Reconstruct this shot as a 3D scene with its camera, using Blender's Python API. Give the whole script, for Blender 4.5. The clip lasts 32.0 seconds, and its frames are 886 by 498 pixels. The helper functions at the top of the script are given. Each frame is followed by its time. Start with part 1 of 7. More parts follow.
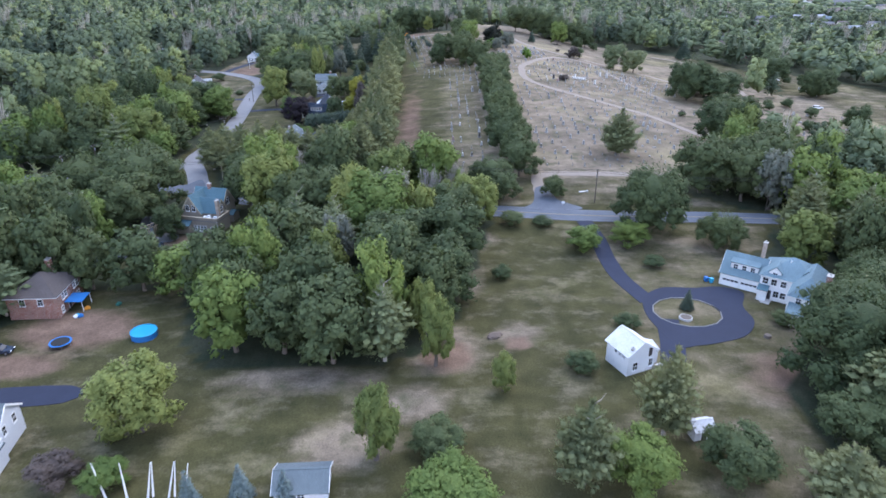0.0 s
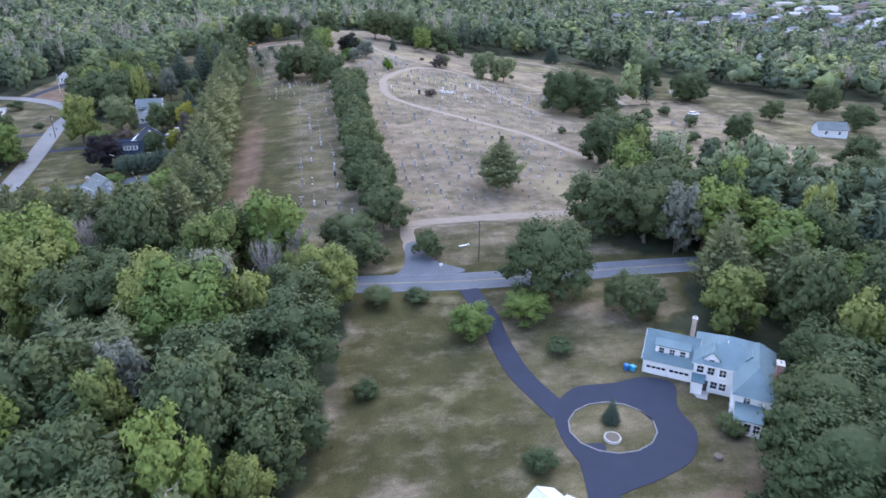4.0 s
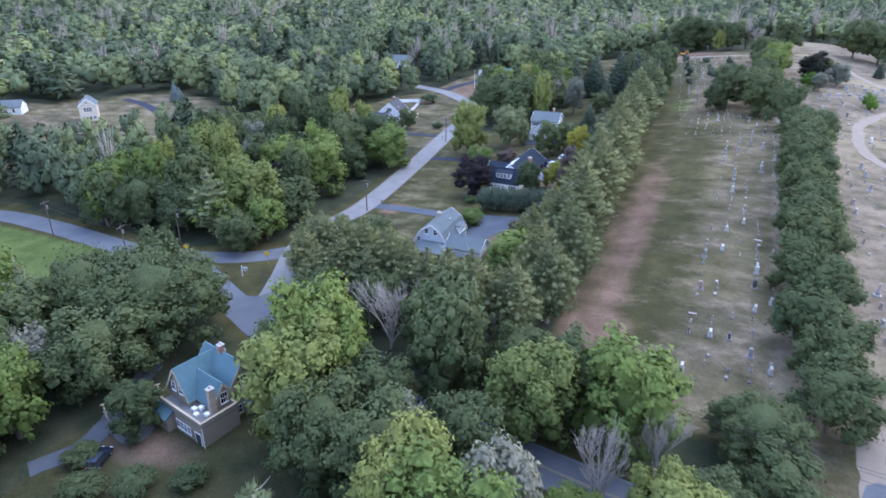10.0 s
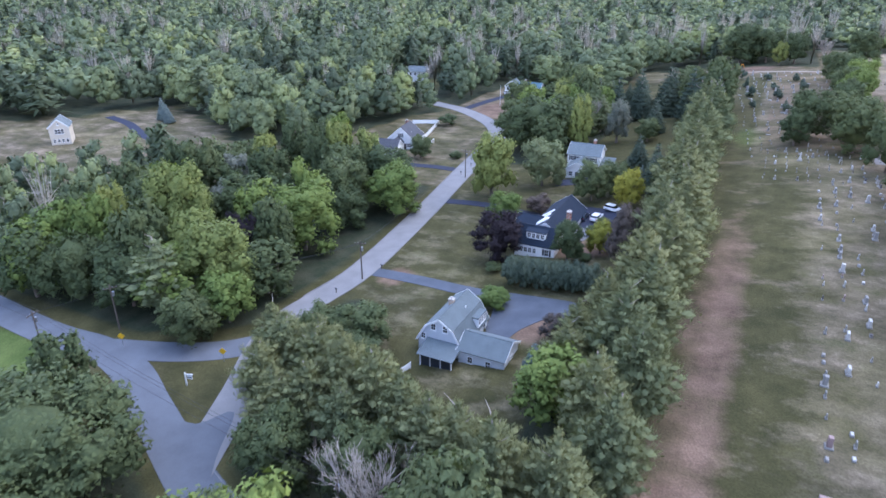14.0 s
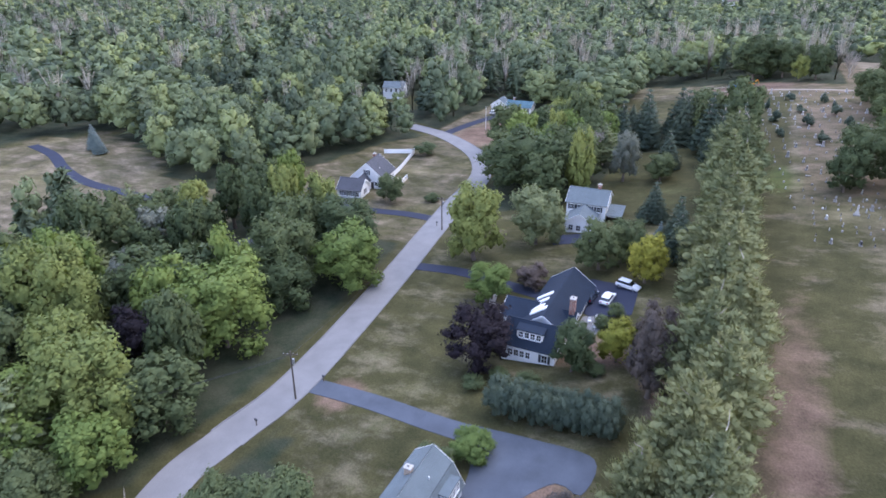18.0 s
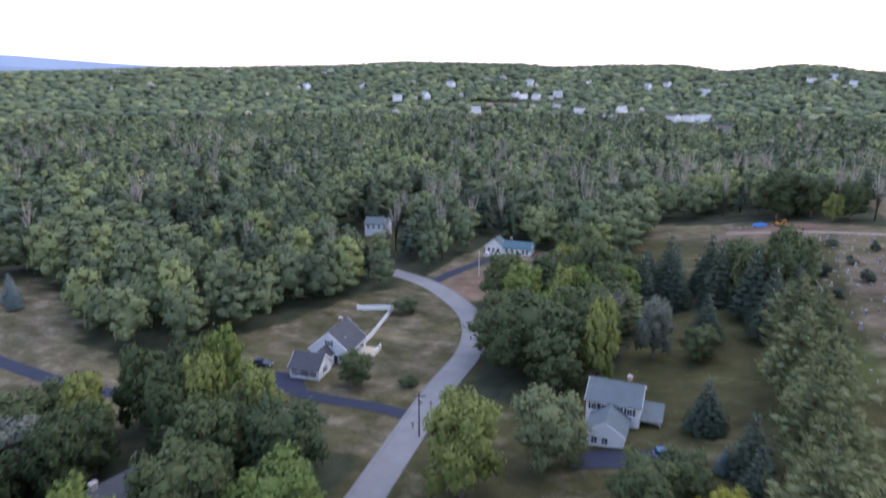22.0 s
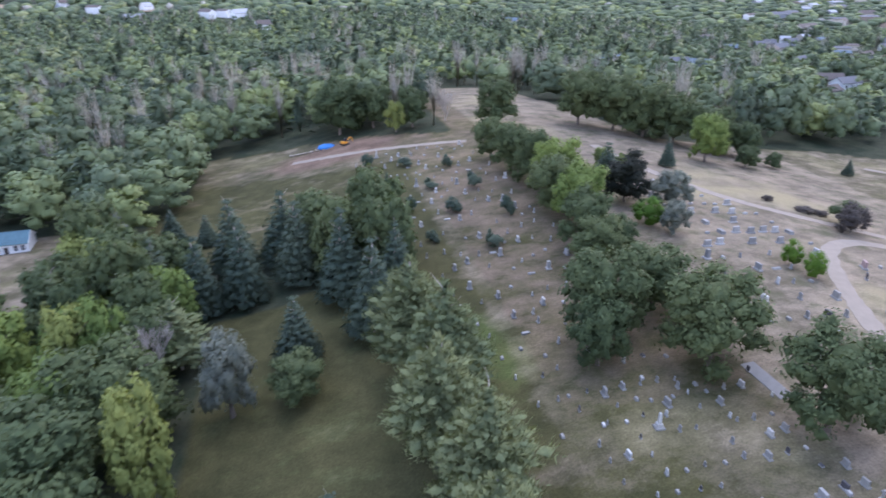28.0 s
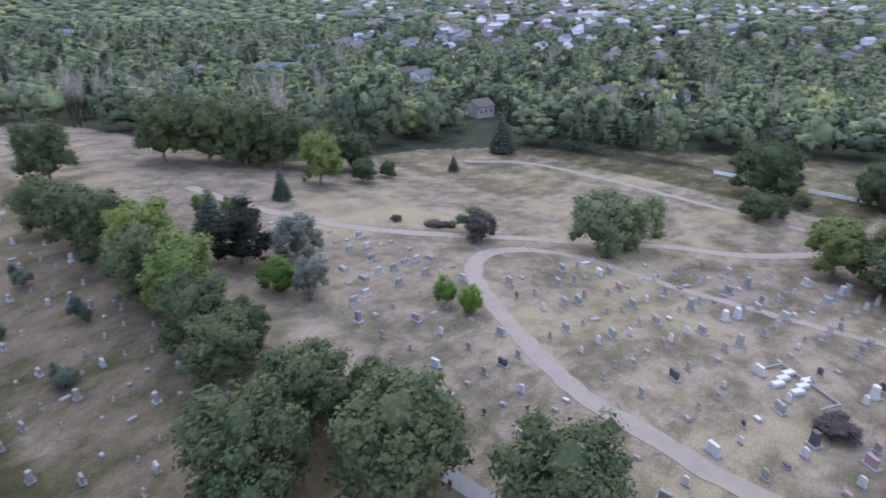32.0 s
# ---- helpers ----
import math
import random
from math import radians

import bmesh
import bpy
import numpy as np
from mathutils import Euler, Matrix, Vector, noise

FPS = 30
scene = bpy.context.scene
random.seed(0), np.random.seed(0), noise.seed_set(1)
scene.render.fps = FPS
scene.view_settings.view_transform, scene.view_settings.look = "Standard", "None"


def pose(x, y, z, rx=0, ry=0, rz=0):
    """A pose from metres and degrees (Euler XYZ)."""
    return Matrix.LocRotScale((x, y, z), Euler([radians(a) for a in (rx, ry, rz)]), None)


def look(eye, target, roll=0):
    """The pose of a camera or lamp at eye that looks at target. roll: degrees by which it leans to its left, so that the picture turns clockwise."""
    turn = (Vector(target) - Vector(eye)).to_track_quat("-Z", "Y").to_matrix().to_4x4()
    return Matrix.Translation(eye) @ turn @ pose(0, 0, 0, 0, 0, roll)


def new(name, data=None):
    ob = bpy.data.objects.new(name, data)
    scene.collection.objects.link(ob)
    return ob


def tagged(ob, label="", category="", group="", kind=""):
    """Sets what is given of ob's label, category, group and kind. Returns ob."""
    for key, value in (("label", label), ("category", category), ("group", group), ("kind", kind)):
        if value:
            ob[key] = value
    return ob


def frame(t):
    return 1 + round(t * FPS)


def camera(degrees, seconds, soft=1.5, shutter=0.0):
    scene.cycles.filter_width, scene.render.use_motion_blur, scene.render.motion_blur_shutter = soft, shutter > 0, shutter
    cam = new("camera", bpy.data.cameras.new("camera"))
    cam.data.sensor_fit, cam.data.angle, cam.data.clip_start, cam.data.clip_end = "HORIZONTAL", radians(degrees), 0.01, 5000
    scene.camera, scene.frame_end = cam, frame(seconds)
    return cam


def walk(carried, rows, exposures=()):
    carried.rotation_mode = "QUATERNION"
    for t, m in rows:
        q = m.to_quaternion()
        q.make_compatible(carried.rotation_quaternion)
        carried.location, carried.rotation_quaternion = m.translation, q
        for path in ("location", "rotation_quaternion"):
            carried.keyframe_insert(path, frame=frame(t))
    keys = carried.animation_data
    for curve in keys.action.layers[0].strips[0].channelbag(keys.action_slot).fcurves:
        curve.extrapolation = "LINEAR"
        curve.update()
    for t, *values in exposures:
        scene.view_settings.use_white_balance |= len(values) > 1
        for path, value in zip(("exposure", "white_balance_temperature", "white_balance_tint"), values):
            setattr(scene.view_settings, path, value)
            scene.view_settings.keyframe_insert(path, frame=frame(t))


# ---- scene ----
cam = camera(68.5, 32.0, 1.6, 0.6)
# length of the flight, height of the first eye, its tilt and lean
METRES, EYE, TILT, LEAN, TURN = 320.0, 65.0, -24.5, -0.25, 0.0
ROWS = [
    (0.0, 0.0, 0.0, 0.0, -0.0, 0.0, 0.0),
    (0.5, 0.0014, 0.015, 0.0073, -0.33, -0.01, 0.16),
    (1.0, 0.0039, 0.0294, 0.0139, -4.13, -0.06, 1.92),
    (1.5, 0.0062, 0.0435, 0.0207, -7.51, -0.21, 3.5),
    (2.0, 0.009, 0.0579, 0.0273, -9.85, -0.39, 4.54),
    (2.5, 0.0126, 0.0722, 0.0339, -10.99, -0.49, 5.07),
    (4.5, 0.029, 0.1305, 0.0606, -9.18, -0.49, 4.28),
    (5.0, 0.0307, 0.1452, 0.0669, -4.97, -0.32, 2.38),
    (5.5, 0.032, 0.1594, 0.073, 0.6, -0.26, -0.11),
    (6.0, 0.0329, 0.1737, 0.079, 4.33, -0.34, -1.76),
    (6.5, 0.0328, 0.1876, 0.0854, 6.57, -0.48, -2.76),
    (7.0, 0.032, 0.202, 0.0916, 7.86, -0.57, -3.32),
    (7.5, 0.0305, 0.2164, 0.0982, 8.58, -0.64, -3.66),
    (8.0, 0.0289, 0.2315, 0.1046, 9.28, -0.7, -3.92),
    (8.5, 0.0261, 0.2462, 0.1112, 10.62, -0.82, -4.54),
    (9.0, 0.0223, 0.2603, 0.117, 16.23, -1.43, -6.97),
    (9.5, 0.0183, 0.2738, 0.1233, 20.3, -2.02, -8.66),
    (10.0, 0.013, 0.2874, 0.1292, 22.48, -2.37, -9.53),
    (10.5, 0.0072, 0.3008, 0.1353, 23.8, -2.61, -10.03),
    (11.0, 0.0012, 0.3141, 0.1413, 24.42, -2.7, -10.33),
    (11.5, -0.005, 0.3274, 0.1473, 24.49, -2.73, -10.33),
    (12.0, -0.0112, 0.3409, 0.1533, 24.47, -2.73, -10.37),
    (12.5, -0.0175, 0.3546, 0.1594, 24.48, -2.72, -10.33),
    (13.0, -0.0236, 0.3683, 0.1654, 24.48, -2.72, -10.32),
    (13.5, -0.0298, 0.3819, 0.1716, 24.48, -2.71, -10.34),
    (14.0, -0.0357, 0.3955, 0.1778, 24.51, -2.71, -10.32),
    (14.5, -0.0415, 0.4089, 0.184, 24.52, -2.71, -10.32),
    (16.5, -0.0629, 0.4624, 0.2086, 24.07, -2.59, -10.09),
    (17.0, -0.068, 0.4758, 0.2147, 23.8, -2.53, -10.0),
    (17.5, -0.073, 0.4892, 0.221, 23.68, -2.51, -9.93),
    (18.0, -0.0783, 0.5027, 0.2271, 23.62, -2.46, -9.95),
    (18.5, -0.0835, 0.5164, 0.2334, 23.62, -2.46, -9.94),
    (19.0, -0.0887, 0.53, 0.2399, 23.63, -2.47, -9.92),
    (19.5, -0.0941, 0.5437, 0.2461, 23.53, -2.41, -9.89),
    (20.0, -0.0998, 0.5574, 0.2526, 23.42, -2.41, -9.83),
    (20.5, -0.1058, 0.5712, 0.2592, 23.36, -2.39, -9.81),
    (21.0, -0.1117, 0.5852, 0.2659, 23.36, -2.39, -9.8),
    (21.5, -0.1182, 0.5997, 0.2733, 23.38, 1.57, -9.87),
    (22.0, -0.1254, 0.614, 0.2794, 23.26, 7.63, -10.1),
    (22.5, -0.1316, 0.6282, 0.2852, 23.27, 11.11, -10.11),
    (23.0, -0.1365, 0.6429, 0.2922, 22.58, 12.06, -9.75),
    (23.5, -0.1399, 0.6568, 0.2988, 17.43, 12.87, -7.67),
    (24.0, -0.1422, 0.6705, 0.3054, 10.01, 13.69, -4.38),
    (24.5, -0.1435, 0.6838, 0.3121, 4.06, 14.05, -1.67),
    (25.0, -0.1433, 0.6979, 0.3182, -0.66, 13.85, 0.5),
    (25.5, -0.1425, 0.7118, 0.3242, -3.36, 8.8, 1.91),
    (27.5, -0.1328, 0.7663, 0.3501, -7.75, 0.56, 4.19),
    (28.0, -0.1284, 0.7798, 0.3561, -11.11, 0.29, 5.72),
    (28.5, -0.1239, 0.7928, 0.362, -14.94, -0.16, 7.38),
    (29.0, -0.1183, 0.8051, 0.3678, -18.88, -0.73, 9.07),
    (29.5, -0.1112, 0.8171, 0.3727, -23.19, -1.41, 10.9),
    (30.0, -0.1036, 0.8283, 0.3778, -27.75, -2.33, 12.73),
    (30.5, -0.0951, 0.8387, 0.3822, -32.47, -3.42, 14.52),
    (31.0, -0.0862, 0.8485, 0.3864, -37.2, -4.64, 16.12),
    (31.5, -0.0782, 0.8566, 0.3891, -39.97, -5.38, 17.02),
    (32.0, -0.0716, 0.8616, 0.391, -43.64, -6.48, 18.12),
]
# the camera opens up over the dim ground and closes when the bright sky comes into view
EXPOSURES = [
    (0.0, 1.84, 6100, 13), (2.0, 1.88, 6010, 15), (7.0, 1.80, 6070, 14), (11.0, 1.97, 5790, 15), (14.0, 1.98, 5900, 16), (17.0, 1.96, 6190, 18), (20.0, 1.97, 6260, 19), (21.5, 2.05, 6280, 19), (22.0, 1.3, 6250, 18), (22.5, 0.02, 6250, 16), (23.0, -0.62, 6300, 13),
    (25.0, -0.66, 6330, 10), (25.6, -0.72, 6300, 10), (26.4, 0.5, 6250, 14), (27.2, 1.78, 6060, 17), (29.5, 1.78, 6100, 18), (32.0, 1.54, 6100, 18),
]
walk(cam, [(t, pose(0, 0, EYE, TILT, LEAN, TURN) @ pose(METRES * x, METRES * y, METRES * z, 90 + pitch, roll, yaw)) for t, x, y, z, yaw, pitch, roll in ROWS], EXPOSURES)

# ---- sky and light: dusk under thin cloud, the glow of sunset to the north-east ----
GLOW = Vector((0.66, 0.75, 0.06)).normalized()
world = bpy.data.worlds.new("dusk_sky")
scene.world = world
world.use_nodes = True
wn, wl = world.node_tree.nodes, world.node_tree.links
background = wn["Background"]


def ramp_node(nodes, stops):
    n = nodes.new("ShaderNodeValToRGB")
    while len(n.color_ramp.elements) < len(stops):
        n.color_ramp.elements.new(0.5)
    for e, (at, rgb) in zip(n.color_ramp.elements, stops):
        e.position = at
        e.color = (*rgb, 1)
    return n


sky_way = wn.new("ShaderNodeTexCoord")
split = wn.new("ShaderNodeSeparateXYZ")
wl.new(sky_way.outputs["Generated"], split.inputs[0])
heights = ramp_node(wn, [(0.0, (1.06, 0.82, 0.86)), (0.06, (1.10, 1.01, 1.10)), (0.2, (1.02, 1.13, 1.30)), (0.42, (0.36, 0.47, 0.73)), (1.0, (0.25, 0.37, 0.66))])
wl.new(split.outputs[2], heights.inputs[0])
toward = wn.new("ShaderNodeVectorMath")
toward.operation = "DOT_PRODUCT"
toward.inputs[1].default_value = GLOW
wl.new(sky_way.outputs["Generated"], toward.inputs[0])
warm = ramp_node(wn, [(0.0, (0, 0, 0)), (0.6, (0.0, 0.0, 0.0)), (0.86, (0.36, 0.36, 0.36)), (1.0, (0.66, 0.66, 0.66))])
wl.new(toward.outputs["Value"], warm.inputs[0])
warm_mix = wn.new("ShaderNodeMixRGB")
warm_mix.inputs[2].default_value = (1.52, 1.34, 1.10, 1)
wl.new(warm.outputs[0], warm_mix.inputs[0])
wl.new(heights.outputs[0], warm_mix.inputs[1])
cloud_map = wn.new("ShaderNodeMapping")
cloud_map.inputs["Scale"].default_value = (1.2, 1.2, 9.0)
wl.new(sky_way.outputs["Generated"], cloud_map.inputs[0])
cloud = wn.new("ShaderNodeTexNoise")
cloud.inputs["Scale"].default_value = 1.6
cloud.inputs["Detail"].default_value = 5
wl.new(cloud_map.outputs[0], cloud.inputs[0])
cloud_ramp = ramp_node(wn, [(0.35, (0.90, 0.91, 0.95)), (0.7, (1.08, 1.07, 1.05))])
wl.new(cloud.outputs[0], cloud_ramp.inputs[0])
cloudy = wn.new("ShaderNodeMixRGB")
cloudy.blend_type = "MULTIPLY"
cloudy.inputs[0].default_value = 1.0
wl.new(warm_mix.outputs[0], cloudy.inputs[1])
wl.new(cloud_ramp.outputs[0], cloudy.inputs[2])
nishita = wn.new("ShaderNodeTexSky")
nishita.sky_type = "NISHITA"
nishita.sun_disc = False
nishita.sun_elevation = radians(3.0)
nishita.sun_rotation = math.atan2(GLOW.x, GLOW.y)
sky_mix = wn.new("ShaderNodeMixRGB")
sky_mix.inputs[0].default_value = 0.03
wl.new(cloudy.outputs[0], sky_mix.inputs[1])
wl.new(nishita.outputs[0], sky_mix.inputs[2])
wl.new(sky_mix.outputs[0], background.inputs[0])
background.inputs[1].default_value = 0.95

sun = new("sun", bpy.data.lights.new("sun", "SUN"))
sun.data.energy, sun.data.angle, sun.data.color = 0.8, radians(60), (1.0, 0.96, 0.92)
sun.matrix_world = look(Vector((0, 0, 200)), Vector((0, 0, 200)) - Vector((GLOW.x * 0.4, GLOW.y * 0.4, 0.9)))

# ---- materials ----
class Mat:
    """A node material with a Principled surface, built line by line."""

    def __init__(self, name, rough=0.8, metal=0.0, spec=0.3):
        self.m = bpy.data.materials.new(name)
        self.m.use_nodes = True
        self.n, self.l = self.m.node_tree.nodes, self.m.node_tree.links
        self.p = self.n["Principled BSDF"]
        self.p.inputs["Roughness"].default_value = rough
        self.p.inputs["Metallic"].default_value = metal
        self.p.inputs["Specular IOR Level"].default_value = spec
        self.coord = None

    def where(self):
        if self.coord is None:
            self.coord = self.n.new("ShaderNodeNewGeometry").outputs["Position"]
        return self.coord

    def local(self):
        return self.n.new("ShaderNodeTexCoord").outputs["Object"]

    def noise(self, scale, detail=4, at=None, rough=0.55):
        t = self.n.new("ShaderNodeTexNoise")
        t.inputs["Scale"].default_value, t.inputs["Detail"].default_value, t.inputs["Roughness"].default_value = scale, detail, rough
        self.l.new(at or self.where(), t.inputs["Vector"])
        return t.outputs["Fac"]

    def ramp(self, fac, *stops):
        r = ramp_node(self.n, stops)
        self.l.new(fac, r.inputs[0])
        return r.outputs[0]

    def grey(self, fac, a, b):
        return self.ramp(fac, (a, (0, 0, 0)), (b, (1, 1, 1)))

    def put(self, socket, value):
        if hasattr(value, "is_linked"):
            self.l.new(value, socket)
        elif isinstance(value, tuple):
            socket.default_value = (*value, 1)
        else:
            socket.default_value = value

    def mix(self, fac, a, b, how="MIX"):
        x = self.n.new("ShaderNodeMixRGB")
        x.blend_type = how
        for socket, value in zip(x.inputs, (fac, a, b)):
            self.put(socket, value)
        return x.outputs[0]

    def math(self, op, a, b=0.0):
        x = self.n.new("ShaderNodeMath")
        x.operation = op
        for socket, value in zip(x.inputs, (a, b)):
            self.put(socket, value)
        return x.outputs[0]

    def attr(self, name):
        a = self.n.new("ShaderNodeAttribute")
        a.attribute_name = name
        return a.outputs["Fac"]

    def random(self):
        return self.n.new("ShaderNodeObjectInfo").outputs["Random"]

    def island(self):
        return self.n.new("ShaderNodeNewGeometry").outputs["Random Per Island"]

    def stretch(self, at, sx, sy, sz):
        k = self.n.new("ShaderNodeMapping")
        k.inputs["Scale"].default_value = (sx, sy, sz)
        self.l.new(at, k.inputs[0])
        return k.outputs[0]

    def bump(self, height, strength, distance=0.05):
        b = self.n.new("ShaderNodeBump")
        b.inputs["Strength"].default_value, b.inputs["Distance"].default_value = strength, distance
        self.l.new(height, b.inputs["Height"])
        self.l.new(b.outputs[0], self.p.inputs["Normal"])
        return self

    def color(self, c):
        self.put(self.p.inputs["Base Color"], c)
        return self

    def leafy(self, c, share):
        """Leaf colour, with a share of the light passing through the leaf."""
        self.color(c)
        t, m = self.n.new("ShaderNodeBsdfTranslucent"), self.n.new("ShaderNodeMixShader")
        self.put(t.inputs["Color"], self.mix(1.0, c, (1.25, 1.3, 0.9), "MULTIPLY"))
        m.inputs[0].default_value = share
        self.l.new(self.p.outputs[0], m.inputs[1])
        self.l.new(t.outputs[0], m.inputs[2])
        self.l.new(m.outputs[0], self.n["Material Output"].inputs["Surface"])
        return self


def plain(name, rgb, rough=0.8, metal=0.0, vary=0.25, scale=1.5, bump=0.0, spec=0.3):
    """A colour with broad stains and fine grain."""
    k = Mat(name, rough, metal, spec)
    lo = tuple(c * (1 - vary) for c in rgb)
    hi = tuple(min(1, c * (1 + vary * 0.6)) for c in rgb)
    broad = k.noise(scale * 0.25, 5)
    fine = k.noise(scale * 6, 3)
    c = k.mix(broad, lo, hi)
    k.color(k.mix(0.35, c, k.mix(fine, tuple(v * 0.75 for v in lo), hi)))
    if bump:
        k.bump(fine, bump, 0.02)
    return k.m


def foliage(name, dark, light, tint=0.0):
    """Leaves: every leaf clump a little different, every tree too."""
    k = Mat(name, 0.7, 0.0, 0.15)
    base = k.mix(k.ramp(k.island(), (0.0, (0.30, 0.30, 0.30)), (1.0, (0.66, 0.66, 0.66))), dark, light)
    tree = k.mix(k.random(), (0.80, 0.84, 0.84), (1.20, 1.13, 1.06))
    c = k.mix(1.0, base, tree, "MULTIPLY")
    patch = k.noise(0.55, 3)
    k.leafy(k.mix(1.0, c, k.ramp(patch, (0.3, (0.84, 0.88, 0.88)), (0.7, (1.16, 1.13, 1.04))), "MULTIPLY"), 0.2)
    k.bump(k.noise(2.2, 3), 0.6, 0.3)
    return k.m


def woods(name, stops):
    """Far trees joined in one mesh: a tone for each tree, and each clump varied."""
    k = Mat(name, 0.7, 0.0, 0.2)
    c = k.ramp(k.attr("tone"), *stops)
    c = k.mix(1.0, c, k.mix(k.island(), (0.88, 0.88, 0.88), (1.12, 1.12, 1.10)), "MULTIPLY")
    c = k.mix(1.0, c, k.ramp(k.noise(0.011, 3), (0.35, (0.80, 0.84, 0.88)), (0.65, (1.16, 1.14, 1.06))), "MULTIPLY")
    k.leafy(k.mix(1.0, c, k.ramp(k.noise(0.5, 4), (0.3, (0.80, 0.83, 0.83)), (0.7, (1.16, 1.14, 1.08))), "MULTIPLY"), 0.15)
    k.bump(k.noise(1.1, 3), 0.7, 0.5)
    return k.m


LEAF = {
    "D": foliage("leaf_green", (0.049, 0.070, 0.035), (0.101, 0.128, 0.059)),
    "Y": foliage("leaf_yellow_green", (0.113, 0.142, 0.045), (0.205, 0.235, 0.078)),
    "G": foliage("leaf_bright_green", (0.090, 0.131, 0.037), (0.162, 0.214, 0.063)),
    "P": foliage("needle_pale_green", (0.128, 0.148, 0.078), (0.231, 0.250, 0.128)),
    "Q": foliage("needle_green", (0.104, 0.132, 0.074), (0.200, 0.230, 0.119)),
    "S": foliage("needle_dark_green", (0.050, 0.074, 0.059), (0.099, 0.127, 0.094)),
    "R": foliage("leaf_dark_purple", (0.012, 0.010, 0.014), (0.028, 0.022, 0.030)),
    "Z": foliage("needle_blue_grey", (0.10, 0.14, 0.15), (0.22, 0.28, 0.30)),
    "W": foliage("leaf_grey_green", (0.111, 0.126, 0.104), (0.222, 0.229, 0.194)),
    "U": foliage("leaf_brown_red", (0.061, 0.050, 0.048), (0.127, 0.105, 0.099)),
    "K": foliage("leaf_black_green", (0.010, 0.013, 0.010), (0.028, 0.033, 0.025)),
    "L": foliage("leaf_vivid_green", (0.050, 0.100, 0.014), (0.105, 0.185, 0.028)),
    "A": foliage("leaf_gold", (0.150, 0.158, 0.028), (0.290, 0.285, 0.055)),
}
BARK = plain("bark", (0.14, 0.115, 0.095), 0.95, vary=0.4, bump=0.6)
BARK_PALE = plain("bark_pale", (0.40, 0.355, 0.31), 0.95, vary=0.3)
# far leaf tones lifted and greyed, partly haze painted in, partly bare trees
WOODS = woods("hazed_far_leaves", [(0.0, (0.062, 0.084, 0.055)), (0.35, (0.110, 0.140, 0.081)), (0.62, (0.156, 0.191, 0.097)), (0.84, (0.218, 0.249, 0.099)), (0.92, (0.250, 0.235, 0.200)), (1.0, (0.350, 0.325, 0.295))])


def ground_material():
    k = Mat("ground_cover", 0.95, 0.0, 0.1)
    big, mid, fine = k.noise(0.035, 5), k.noise(0.22, 5), k.noise(3.5, 4)
    streak = k.noise(0.13, 6, k.stretch(k.where(), 0.85, 1.25, 1.0), 0.68)

    def edge(name, spread):
        a = k.attr(name)
        return k.grey(k.math("ADD", a, k.math("MULTIPLY", k.math("SUBTRACT", streak, 0.5), spread)), 0.28, 0.78)
    grass = k.mix(k.grey(mid, 0.32, 0.68), (0.041, 0.041, 0.017), (0.074, 0.068, 0.029))
    grass = k.mix(k.grey(streak, 0.56, 0.82), grass, (0.105, 0.086, 0.050))
    straw = k.mix(k.grey(streak, 0.36, 0.64), (0.128, 0.104, 0.074), (0.255, 0.203, 0.146))
    straw = k.mix(k.grey(mid, 0.50, 0.72), straw, (0.092, 0.090, 0.050))
    straw = k.mix(k.grey(big, 0.52, 0.66), straw, (0.225, 0.190, 0.115))
    dirt = k.mix(k.grey(mid, 0.3, 0.7), (0.110, 0.074, 0.052), (0.205, 0.140, 0.100))
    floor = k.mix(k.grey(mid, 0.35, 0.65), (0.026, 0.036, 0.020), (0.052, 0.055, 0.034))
    lush = k.mix(k.grey(mid, 0.35, 0.65), (0.060, 0.088, 0.024), (0.095, 0.125, 0.038))
    c = k.mix(edge("lush", 1.0), grass, lush)
    c = k.mix(edge("dry", 1.1), c, straw)
    c = k.mix(edge("dirt", 1.1), c, dirt)
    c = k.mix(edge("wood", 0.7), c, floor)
    c = k.mix(1.0, c, k.ramp(fine, (0.25, (0.68, 0.68, 0.68)), (0.75, (1.25, 1.25, 1.25))), "MULTIPLY")
    c = k.mix(1.0, c, k.ramp(big, (0.3, (0.85, 0.86, 0.88)), (0.7, (1.14, 1.12, 1.1))), "MULTIPLY")
    k.color(c)
    k.bump(fine, 0.6, 0.15)
    return k.m


def paved(name, rgb, crack=0.5, patch=0.3):
    k = Mat(name, 0.9, 0.0, 0.25)
    broad, fine = k.noise(0.25, 5), k.noise(14, 3)
    c = k.mix(broad, tuple(v * (1 - patch) for v in rgb), tuple(v * (1 + patch) for v in rgb))
    v = k.n.new("ShaderNodeTexVoronoi")
    v.feature = "DISTANCE_TO_EDGE"
    v.inputs["Scale"].default_value = 0.22
    k.l.new(k.where(), v.inputs["Vector"])
    line = k.grey(v.outputs["Distance"], 0.0, 0.02)
    c = k.mix(k.math("MULTIPLY", k.math("SUBTRACT", 1.0, line), crack), c, tuple(v2 * 0.45 for v2 in rgb))
    k.color(k.mix(1.0, c, k.ramp(fine, (0.2, (0.8, 0.8, 0.8)), (0.8, (1.2, 1.2, 1.2))), "MULTIPLY"))
    return k.m


